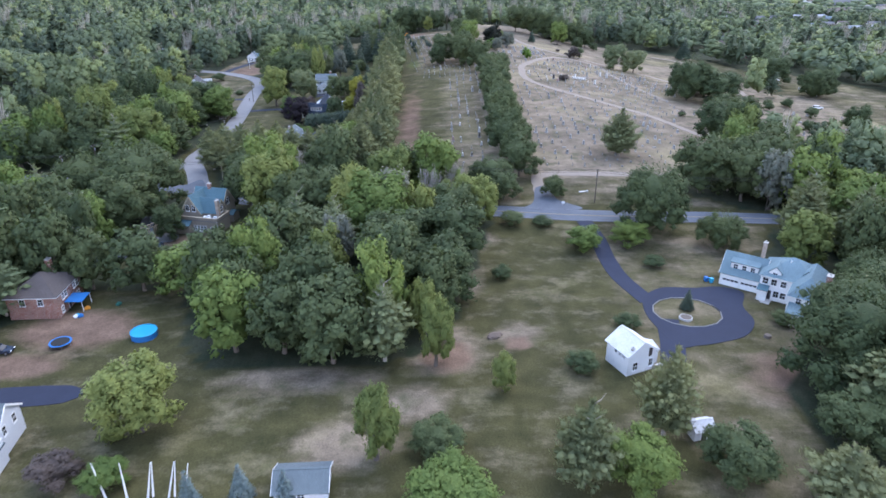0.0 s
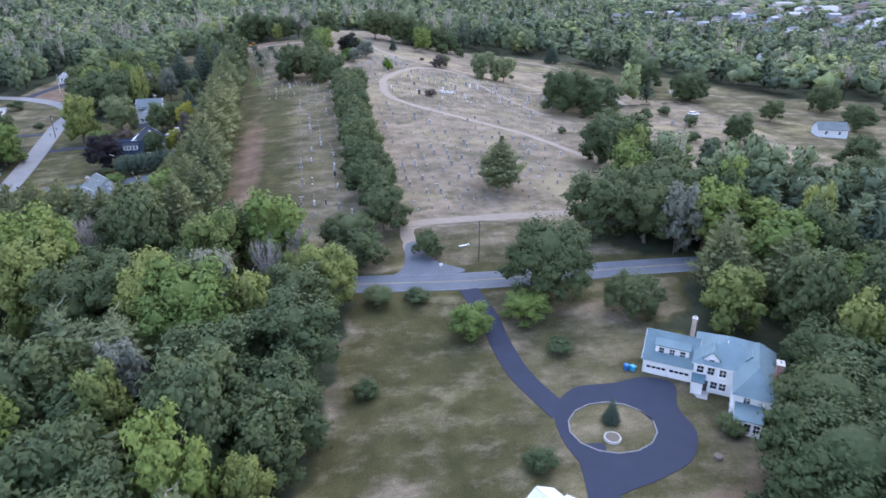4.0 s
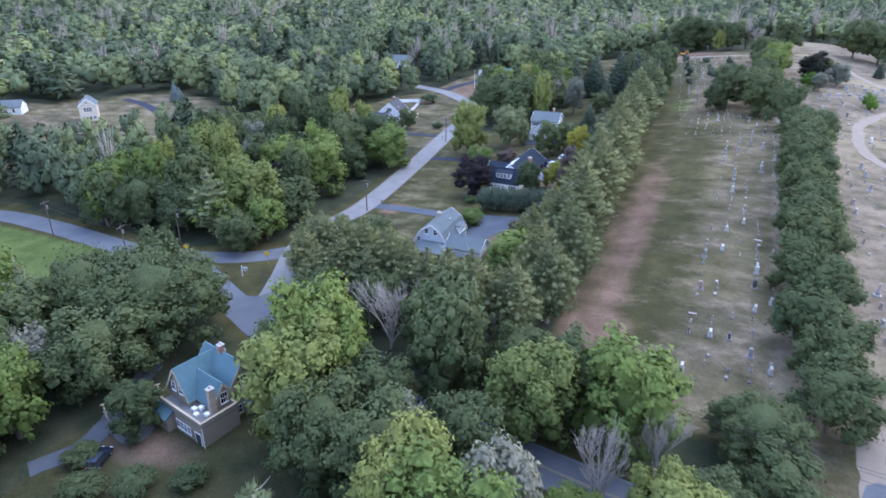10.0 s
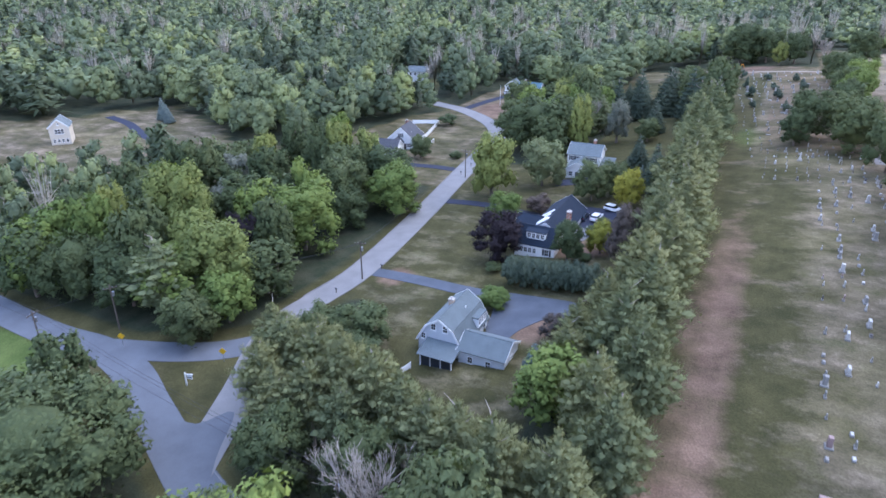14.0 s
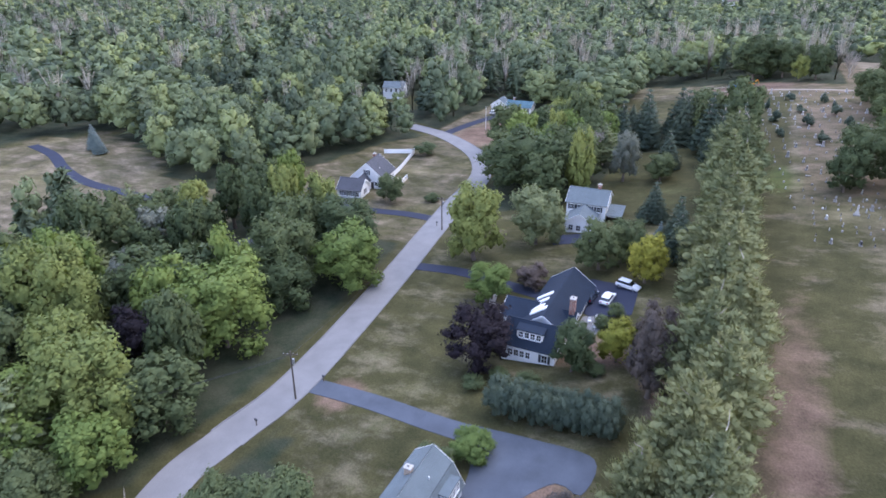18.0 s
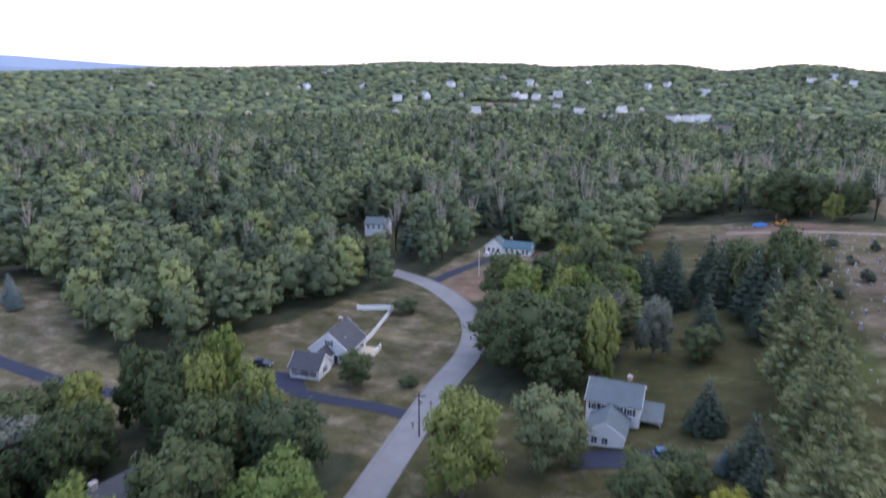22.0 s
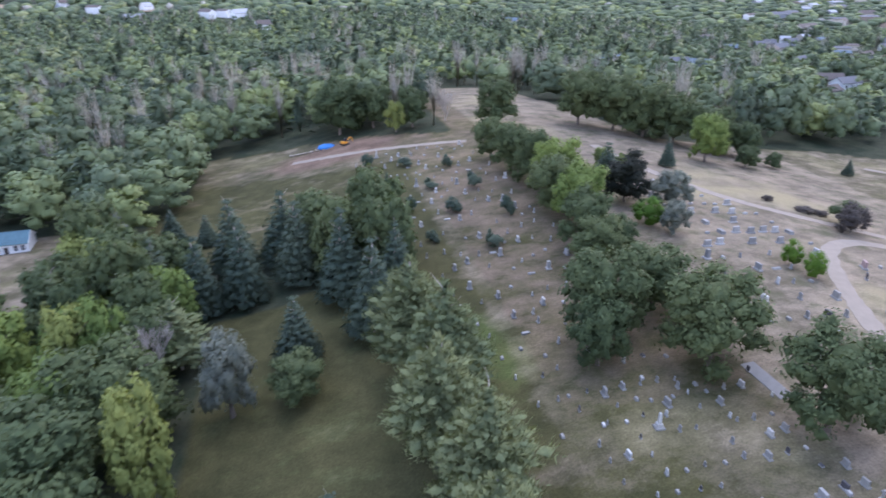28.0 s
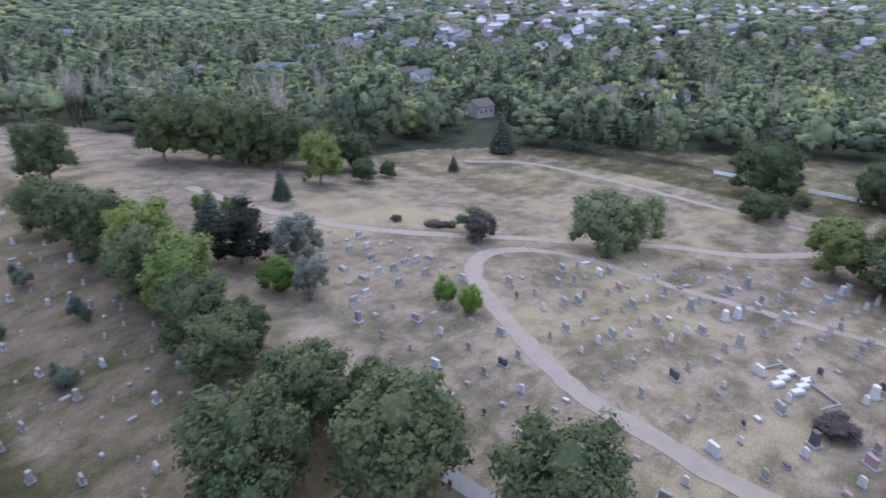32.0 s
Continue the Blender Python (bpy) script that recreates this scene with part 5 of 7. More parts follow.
def pine_mesh(seed, foot, wide, whorls, sprays):
    """Soft plumes of needles on whorled boughs that rise to their tips, in a tree 12 high."""
    rng = np.random.default_rng(seed)
    vs, fs, ns, at = [], [], [], 0
    up, heart = np.array([0, 0, 1.0]), np.array([0, 0, 4.0])

    def core(centre, radii, turn):
        nonlocal at
        p = (OCT_V * 1.15 * radii * rng.uniform(0.8, 1.1, (len(OCT_V), 1))) @ turn + centre
        vs.append(p)
        fs.append(OCT_F + at)
        ns.append(rounded(p, OCT_V @ turn * 0.6 + up * 0.3, np.zeros(3), heart))
        at += len(p)
    for k in range(whorls):
        u = k / (whorls - 1)
        full = wide * min(1.0, 1.3 * (1 - u) ** 0.8 + 0.05) * (0.8 + 0.2 * min(1, u * 6))
        z0 = foot + (11.2 - foot) * u
        core(np.array([0, 0, z0]), np.array([0.42, 0.42, 0.26]) * full + 0.12, np.eye(3))
        boughs = 7 if u < 0.75 else 5
        for j in range(boughs):
            a = math.tau * (j + rng.uniform(-0.3, 0.3)) / boughs + k * 1.1
            reach = full * rng.uniform(0.72, 1.15)
            z = z0 + rng.uniform(-0.3, 0.3)
            out, side = np.array([math.cos(a), math.sin(a), 0]), np.array([-math.sin(a), math.cos(a), 0])
            turn = np.stack([out, side, up])
            rise = rng.uniform(0.10, 0.38)
            for q in (0.5, 0.72, 0.92):
                tuft = np.array([0, 0, z]) + out * reach * q + up * rise * reach * q * q + side * rng.normal(0, 0.10) * reach
                size = max(0.20, reach * (0.25 - 0.09 * q)) * rng.uniform(0.85, 1.2)
                core(tuft, np.array([0.85, 0.62, 0.42]) * size, turn)
                n = max(5, int(sprays * size / 0.55))
                d = rng.normal(0, 1, (n, 3)) + out * 0.5 + up * 0.55
                d /= np.linalg.norm(d, axis=1)[:, None]
                p = tuft + d * np.array([1.15, 1.15, 0.8]) * size * rng.uniform(0.5, 1.4, (n, 1))
                v, f = quad_cloud(p, d + up * 0.5, 0.078, rng, 3.0, d * 0.35 + up * 0.6 + out * 0.55)
                vs.append(v)
                fs.append(f + at)
                soft_way = d * 0.35 + out * 0.45 + up * 0.5
                ns.append(rounded(v, soft_way.repeat(3, 0), rng.normal(0, 1, (n, 3)).repeat(3, 0), heart))
                at += len(v)
    return mesh_of("crown_pine", np.concatenate(vs), np.zeros((0, 4), dtype=np.int32), np.concatenate(fs), [LEAF["P"]], normals=np.concatenate(ns))


def tube(verts, faces, a, b, ra, rb, sides=5):
    a, b = Vector(a), Vector(b)
    d = (b - a).normalized()
    u = d.orthogonal().normalized()
    w = d.cross(u)
    base = len(verts)
    for c, r in ((a, ra), (b, rb)):
        for i in range(sides):
            t = math.tau * i / sides
            verts.append(c + (u * math.cos(t) + w * math.sin(t)) * r)
    for i in range(sides):
        j = (i + 1) % sides
        faces.append((base + i, base + j, base + sides + j, base + sides + i))


def trunk_mesh(name, seed, height, radius, limbs, spread, material):
    rng = random.Random(seed)
    verts, faces = [], []
    at, r = Vector((0, 0, -0.6)), radius
    stations = []
    for i in range(6):
        to = Vector((rng.uniform(-0.25, 0.25), rng.uniform(-0.25, 0.25), height * (i + 1) / 6))
        tube(verts, faces, at, to, r * (1.25 if i == 0 else 1), r * 0.83, 7)
        stations.append((to, r * 0.83))
        at, r = to, r * 0.83
    for i in range(limbs):
        c, r = stations[rng.randint(1, 5)]
        a = i * 2.4 + rng.uniform(-0.4, 0.4)
        mid = c + Vector((math.cos(a) * spread * 0.5, math.sin(a) * spread * 0.5, spread * 0.35))
        end = c + Vector((math.cos(a + 0.2) * spread, math.sin(a + 0.2) * spread, spread * 0.9))
        tube(verts, faces, c, mid, r * 0.6, r * 0.38, 5)
        tube(verts, faces, mid, end, r * 0.38, r * 0.1, 4)
    me = bpy.data.meshes.new(name)
    me.from_pydata([v[:] for v in verts], [], faces)
    me.materials.append(material)
    return me


def bare_mesh(name, seed, twigs=6):
    """A leafless crown: forks down to thin twigs, in a tree 12 high."""
    rng = random.Random(seed)
    verts, faces = [], []

    def fork(a, d, length, r, level):
        b = a + d * length
        tube(verts, faces, a, b, r, r * 0.66, 5 if level < 2 else 3)
        if level >= twigs:
            return
        for i in range(3 if level < 4 else 2):
            nd = (d + Vector((rng.uniform(-1, 1), rng.uniform(-1, 1), rng.uniform(-0.1, 0.8))) * 0.62).normalized()
            fork(a + d * length * rng.uniform(0.55, 1.0), nd, length * rng.uniform(0.62, 0.84), max(0.017, r * 0.52), level + 1)

    fork(Vector((0, 0, -0.5)), Vector((0.1, 0, 1)), 3.4, 0.24, 0)
    for i in range(4):
        fork(Vector((0, 0, 0.6 + i * 0.5)), Vector((math.cos(i * 1.7), math.sin(i * 1.7), 1.9)).normalized(), 3.0, 0.15, 1)
    me = bpy.data.meshes.new(name)
    me.from_pydata([v[:] for v in verts], [], faces)
    me.materials.append(BARK_PALE)
    return me


CROWNS = {s: [crown_mesh("crown_" + s, s, 11 * i + len(s), leaves, size) for i in range(n)]
          for s, n, leaves, size in (("broad", 5, 6000, 0.17), ("tall", 4, 6000, 0.165), ("low", 2, 4600, 0.17), ("wide", 3, 11000, 0.165), ("spruce", 3, 3600, 0.15), ("bush", 2, 2100, 0.22))}
LIGHT_CROWNS = {s: [crown_mesh("crown_" + s, s, 7 * i + 3, leaves, size) for i in range(3)]
                for s, leaves, size in (("broad", 2400, 0.25), ("tall", 2400, 0.24), ("spruce", 1800, 0.21))}
CROWNS["pine"] = [pine_mesh(i + 40, 1.6, 4.5, 16, 40) for i in range(4)]
CROWNS["high_pine"] = [pine_mesh(i + 50, 4.2, 4.2, 12, 40) for i in range(4)]
LIGHT_CROWNS["pine"] = [pine_mesh(i + 60, 1.8, 4.4, 11, 18) for i in range(3)]
TRUNKS = {"leafy": [trunk_mesh("trunk", i, 8.2, 0.34, 6, 2.3, BARK) for i in range(3)], "needle": [trunk_mesh("trunk", i + 9, 11.0, 0.24, 5, 1.2, BARK_PALE) for i in range(2)]}
BARES = [bare_mesh("bare_crown", i + 3) for i in range(3)]

SHAPE = {"D": "broad", "Y": "tall", "G": "broad", "P": "pine", "H": "high_pine", "S": "spruce", "R": "low", "Z": "spruce", "W": "tall", "U": "low", "A": "low", "O": "bush"}
SAYS = {
    "D": ("broadleaf_tree", "full green broadleaf tree with a lumpy crown", "tree"), "Y": ("poplar_tree", "yellow-green broadleaf tree with an upright crown", "tree"),
    "G": ("maple_tree", "fresh green broadleaf tree with a rounded crown", "tree"), "P": ("pine_tree", "tall pale green white pine with tufted branches", "tree"),
    "H": ("pine_tree", "tall white pine with bare trunk and high tufted crown", "tree"), "S": ("spruce_tree", "dark green conical spruce with drooping branches", "tree"), "R": ("purple_tree", "dark purple-leaved tree with a dense round crown", "tree"),
    "Z": ("blue_spruce", "small blue-grey spruce on a lawn", "tree"), "W": ("grey_tree", "pale grey-green tree with a thin crown", "tree"),
    "U": ("brown_tree", "brownish red bushy tree", "tree"), "A": ("golden_tree", "golden yellow-green bushy tree", "tree"),
    "O": ("bush", "dense rounded green bush on the grass", "bush"), "B": ("bare_tree", "leafless grey tree with many fine twigs", "tree"),
}
tree_rng = random.Random(5)


def tree(kind, x, y, r, h, light=False, leaf=None, group=""):
    name, label, category = SAYS[kind]
    root = new(name)
    root.empty_display_size = 0.5
    tagged(root, label, category, group)
    root.matrix_world = Matrix.LocRotScale((x, y, ground_z(x, y) - 0.05), Euler((0, 0, tree_rng.uniform(0, math.tau))), None)
    size = Matrix.Diagonal((r / 5, r / 5, h / 12, 1))
    if kind == "B":
        crown = new("crown", tree_rng.choice(BARES))
    else:
        shape = SHAPE[kind]
        if shape == "broad" and r > 0.6 * h and r > 6:
            shape = "wide"
            size = Matrix.Diagonal((r / 8, r / 8, h / 12, 1))
        pool = (LIGHT_CROWNS if light and shape in LIGHT_CROWNS else CROWNS)[shape]
        crown = new("crown", tree_rng.choice(pool))
        crown.material_slots[0].link = "OBJECT"
        crown.material_slots[0].material = LEAF[leaf or {"O": "D", "H": "P"}.get(kind, kind)]
        if kind != "O":
            trunk = new("trunk", tree_rng.choice(TRUNKS["needle" if shape in ("pine", "high_pine", "spruce") else "leafy"]))
            trunk.parent = root
            trunk.matrix_local = Matrix.Diagonal((h / 12, h / 12, h / 12, 1))
    crown.parent = root
    crown.matrix_local = size
    return root


placed = []


def grove(kind, flat, group="", leaf=None):
    """Trees from x, y, crown radius, height."""
    for i in range(0, len(flat), 4):
        x, y, r, h = flat[i:i + 4]
        tree(kind, x, y, r, h, leaf=leaf, group=group)
        placed.append((x, y, r))


# round the white house, the lawn and the outbuilding
grove("Y", [-45, 78, 7.3, 13, -9, 71, 3.4, 13, 10, 87, 2.3, 7, -1, 94, 3.4, 13, -3, 103, 3.6, 12])
grove("P", [19, 66, 4.6, 15, 33, 76.5, 4.8, 16, 51, 62, 6, 11, 87, 146, 6.2, 18, 97, 139, 7.5, 18])
grove("D", [67, 90, 11, 16, 76, 102, 9, 14, -0.5, 73, 4.2, 4.5, 67, 144, 6.2, 8, 52, 152.5, 10.2, 15.5, 88, 96, 9, 14, 60, 74, 6, 9, 40, 68, 5.0, 8])
grove("G", [1, 62, 6, 6.5, 26, 66, 5, 9, 34, 142, 4.4, 6.0, 45.5, 145, 4.8, 6.0])
grove("O", [24, 93, 3, 3.6, 35.5, 107, 2.6, 3, 48.5, 134, 2.7, 2.2, 26, 155, 3, 2.3, 18, 155, 3.4, 3.6, 66, 108.5, 2.4, 2.8, 71, 108, 2.2, 2.0, 13, 127, 2.2, 3.5], leaf="D")
grove("S", [49.2, 114, 1.7, 4.6])
grove("U", [-52.6, 68, 3.6, 4.5])
grove("G", [-45, 66.5, 3.2, 4.5])
grove("Z", [-26, 64, 2, 6, -32, 62, 2, 7, -20, 63, 1.8, 6])
# along the main road and the cemetery's front
grove("D", [74, 177, 8.5, 17, 92, 181, 10, 18, 97, 229, 7.4, 15, 112, 300, 11, 18, 124, 292, 9, 15, 116, 314, 8, 14, 31, 172, 3.4, 6, 23, 186, 6, 12, 14, 178, 7, 8.5, 109, 247, 8, 14, 84, 172, 7, 16, 162, 252, 5.7, 12])
grove("P", [57.5, 206, 6.6, 16])
grove("D", [244, 307, 8, 13, 202, 287, 5, 10, 168, 260, 3.6, 7, 191, 333, 8, 13, 140, 210, 6.5, 11, 147, 187, 7.5, 13, 190, 224, 6, 11, 277, 296, 9, 14, 230, 270, 7, 12, 160, 190, 8, 14, 176, 184, 8, 15], "field trees")
grove("O", [147, 256, 2.4, 4, 144, 239, 2.2, 4.5, 171, 348, 2.5, 4, 148, 297, 2.2, 4, 158, 298, 2.3, 4.4, 184, 226, 2.4, 4])
grove("O", [146, 291, 2.5, 3.5, 159, 302, 2.6, 3.7, 159, 279, 3.2, 5, 144, 254, 2.2, 4.6, 143, 238, 3.2, 6.5, 98, 265, 1.7, 1.9, 78, 390, 3.7, 5.9])
grove("U", [57, 312, 2.9, 2.8, 75, 385, 3.6, 6.6, 99, 268, 1.6, 1.8, 69, 405, 1.4, 1.4, 74, 398, 2.4, 1.2, 77, 396, 1.8, 1.2])
# the wood between road and lawn
grove("Y", [-44, 160, 9, 20, 8, 155, 6.5, 13, -14, 171, 7.2, 15, -22, 148, 7, 18, 4, 160, 5, 11])
grove("G", [-15, 142, 9, 19, -45, 166, 8, 22, -5, 157, 4, 7])
grove("D", [2, 134, 8.5, 16, -84, 171, 14, 17, -97, 168, 10, 16, -82, 158, 9, 15, -69, 152, 4, 9, 0, 118, 7, 14, -10, 128, 8, 16, 17, 170, 5, 8])
grove("B", [-43.5, 184, 7.4, 15.5, -3, 161.5, 4.2, 15, -18, 172, 3.2, 11, 2.7, 169.5, 3.6, 14, -25, 188, 4, 10])
grove("W", [-29, 160, 4.1, 12])
grove("O", [-60, 143, 3.2, 3.2, -54, 147, 2.6, 2.6, -66, 140, 3, 3, -47, 139, 2.8, 3.4, -57, 133, 3.4, 4, -52, 128, 3, 3.6, -43, 146, 2.4, 2.6, -71, 144, 2.6, 3, -40, 133, 3.2, 4.4], leaf="D")
grove("D", [-35, 164, 6, 14, -20, 161, 6, 13, -37, 154, 7, 16, -27, 152, 7, 17, -53, 170, 6.5, 15, 3, 149, 6.5, 14, 10, 163, 4.5, 9, -60, 187, 5, 12, -48, 189, 5, 12, -20, 182, 5, 10])
# pines in a row along the strip, and round the gambrel house
grove("H", [-69, 202, 5.5, 17, -63, 201, 5, 17, -57, 199.5, 5.2, 18, -51, 198, 5, 18, -46, 196, 4.6, 16, -41, 194, 5, 15.5, -36, 192, 5, 17, -31, 190, 5, 18, -66, 206, 5, 15, -69, 196, 4.6, 16, -60, 195, 4.8, 16, -53, 193, 4.6, 15], "tall pines")
grove("P", [-24, 190, 5.6, 18, -20, 199, 5.5, 18, -24, 207, 5.2, 17, -20, 214, 5.5, 19], "tall pines")
grove("P", [-24, 222, 6, 18, -22, 231, 6.4, 19, -25, 240, 6.2, 19, -22, 249, 6.6, 19, -25, 258, 6.6, 19, -22, 268, 6.6, 19, -25, 277, 6.6, 18, -24, 287, 6.8, 18, -27, 296, 7, 18, -25, 306, 6.6, 18], "tall pines")
grove("P", [-27, 316, 6.4, 18, -25, 326, 6.6, 19, -28, 337, 6.8, 19, -25, 347, 6.5, 20, -28, 357, 7, 20], "tall pines", leaf="Q")
grove("P", [-31.5, 226, 3.6, 12, -29, 233, 4.0, 14, -31, 218, 4.2, 13, -64, 193, 5, 15, -75, 206, 5, 15], "tall pines")
grove("S", [-32, 370, 6.2, 18, -27, 378, 5.5, 16, -36, 384, 6.5, 19, -44, 397, 6.4, 18, -55, 394, 6, 18, -63, 393, 5.8, 17, -31, 405, 6, 14, -47, 408, 7, 17, -58, 411, 7, 17, -72, 399, 6, 16, -75, 436, 4, 9, -66, 430, 3.4, 8], "dark spruces")
grove("S", [-35, 314, 4.2, 11, -42, 327, 4.6, 10, -34, 305, 4.5, 11, -45, 369, 5, 12])
grove("D", [-48, 299, 5.2, 11, -43.5, 304, 4.4, 9])
grove("G", [-43.6, 262, 3.4, 9.5], leaf="D")
grove("D", [-62, 209, 5, 8.5, -54, 206, 4, 7, -67, 219, 5.5, 9, -73, 215, 5, 9, -88, 352, 8, 17, -54, 234, 3.2, 4.5, -45, 358, 4.5, 8])
grove("D", [-79, 344, 11, 19, -70, 356, 9, 17])
grove("G", [-65, 282, 4.6, 8, -51, 239.5, 3.2, 4])
grove("Y", [-75.5, 298, 7.4, 18.5])
grove("W", [-65, 310, 7, 14], leaf="Q")
grove("R", [-58.5, 260.5, 5.8, 11, -111, 238, 5, 12])
grove("U", [-59, 289, 3.6, 5, -31.5, 258, 4, 14, -32, 266, 3.5, 11, -36, 231, 3, 5])
grove("A", [-38, 294, 3.9, 10, -37.5, 266, 3.3, 7.5])
grove("Z", [-38.5, 314, 1.9, 5, -236, 328, 3.5, 9.6, -230, 325, 3, 8, -37, 222, 2.2, 5, -105, 276, 2, 6])
grove("W", [-55, 358, 4.6, 15, -131, 253, 4.4, 12])
grove("O", [-102, 330, 2.3, 2.6, -125, 371, 4, 4.6, -57, 254, 2, 2, -49, 257, 2, 2.2, -40, 262, 1.8, 2, -42, 276, 1.7, 2.5, -40.5, 279.5, 1.7, 3, -62, 269, 2, 2, -54, 257.5, 1.8, 1.8])
# west of the side road
grove("Y", [-124, 234, 8, 24, -103, 222, 8.5, 18, -112, 226, 7, 18])
grove("G", [-103, 249, 9.5, 17, -95, 277, 7.5, 14])
grove("D", [-103, 265, 6.5, 11, -107, 271, 7, 17, -105, 292, 7.6, 14, -99, 283, 6.5, 9, -113, 326, 4.2, 8, -97, 208, 5, 10, -131, 211, 8, 13, -118, 213, 7, 13])
# among the graves
grove("D", [23, 195, 5.6, 13, 20, 204, 5.5, 12, 22, 213, 6, 13, 19.5, 222, 5.5, 12, 22, 230, 5.8, 14, 20, 239, 5.5, 13, 22, 247, 5.8, 13, 21, 256, 5.8, 14, 23, 265, 5.8, 13, 21, 274, 6, 14, 23, 283, 6.2, 14, 22, 292, 6.4, 14, 24, 300, 6.4, 14], "row of cemetery trees")
grove("D", [0, 353, 6.6, 15.5, -2.5, 347, 4.5, 11, 11.5, 342, 7.2, 15.5, 18, 326.5, 6.6, 14.5, 21, 309, 6.0, 12], "dark green cemetery trees")
grove("D", [11.5, 357.5, 6.2, 12, 17, 352, 4, 9], "cemetery trees")
grove("D", [9, 373, 5.2, 11, 15.5, 378, 3.6, 8, 11, 383, 5.6, 12, 12, 403, 6.2, 13, 14, 422, 6.2, 14, 12, 433, 6, 13, 10, 445, 5.5, 12, -4, 492, 6, 14, 21, 477, 7.6, 16, -28, 505, 9, 20, -16, 503, 7, 16], "line of cemetery trees")
grove("G", [14, 393, 6, 13.5, 16, 412, 6.4, 14], "line of cemetery trees")
grove("Y", [74.5, 440, 6.4, 14], leaf="G")
grove("B", [8, 494, 5, 13])
grove("R", [29.5, 403, 6.4, 11.5], leaf="K")
grove("W", [31, 384, 3.4, 7])
grove("S", [32, 418, 5, 10, 56.5, 431, 2.8, 8.5, 124, 438, 2.2, 5.7, 160, 447, 6, 15])
grove("W", [38, 398, 5, 9])
grove("Y", [36, 428, 3, 6, 40, 425, 2.5, 5, 124, 329, 7.5, 13, -10, 490, 4, 11])
grove("O", [28, 389.5, 3.5, 6, 45.3, 367.5, 2.1, 5.2, 46, 362.5, 2.1, 5.2], leaf="L")
grove("W", [94, 368, 8, 13.5, 104, 364, 7.2, 12.5], leaf="Q")
grove("D", [126, 318, 9, 13, 178, 361, 11, 16, 153, 353, 6.5, 7, 61, 474, 8.5, 19, 69, 468, 8.5, 18, 77, 462, 8, 17, 87, 456, 7.5, 15, 95, 452, 6, 12, 87, 438, 3.6, 7, 98.5, 440.5, 2.6, 5, 51, 480, 8.5, 19, 186, 330, 9, 14], "field edge trees")


for bx_ in range(22):
    tree("O", -24 + (bx_ * 7.7) % 28, 386 + (bx_ * 13.3) % 74, 0.9 + 0.5 * (bx_ % 3), 1.6 + 0.9 * (bx_ % 4), leaf="S", group="cemetery shrubs")


# ---- woods: single trees near the flight, joined crowns farther off ----
def scatter(x0, x1, y0, y1, step, seed):
    rng = random.Random(seed)
    out = []
    y = y0
    while y < y1:
        x = x0
        while x < x1:
            px, py = x + rng.uniform(-0.42, 0.42) * step, y + rng.uniform(-0.42, 0.42) * step
            out.append((px, py, rng.random()))
            x += step
        y += step * 0.87
    return out


FLIGHT = [(0, 60), (10, 120), (-5, 180), (-45, 260), (-40, 330)]
near_cells = {}
for px, py, pr in placed:
    near_cells.setdefault((int(px // 16), int(py // 16)), []).append((px, py, pr))


def crowded(x, y, gap):
    cx, cy = int(x // 16), int(y // 16)
    return any(math.hypot(x - px, y - py) < gap + pr * 0.55 for i in (-1, 0, 1) for j in (-1, 0, 1) for px, py, pr in near_cells.get((cx + i, cy + j), ()))


def in_view(x, y):
    """The fan of land ahead of the flight."""
    return y > 60 and -100 - (y - 60) * 1.5 < x < (80 + (y - 60) * 1.5 if y < 190 else 3000)


far_trees = []
for x, y, u in scatter(-210, 190, 62, 430, 8.6, 21):
    if not in_view(x, y) or is_open(x, y) or crowded(x, y, 3.4):
        continue
    d = off_line(x, y, FLIGHT)
    r, h = 4.2 + 3.2 * u, 11.0 + 9.0 * ((u * 7.3) % 1)
    if d < 112:
        v = (u * 13.7) % 1
        kind = "D" if v < 0.54 else "G" if v < 0.70 else "Y" if v < 0.80 else "P" if v < 0.90 else "W" if v < 0.94 else "B" if v < 0.97 else "S"
        tree(kind, x, y, r, h, light=True, leaf="Q" if kind == "P" else None, group="woodland trees")
    else:
        far_trees.append((x, y, r, h, (u * 13.7) % 1))


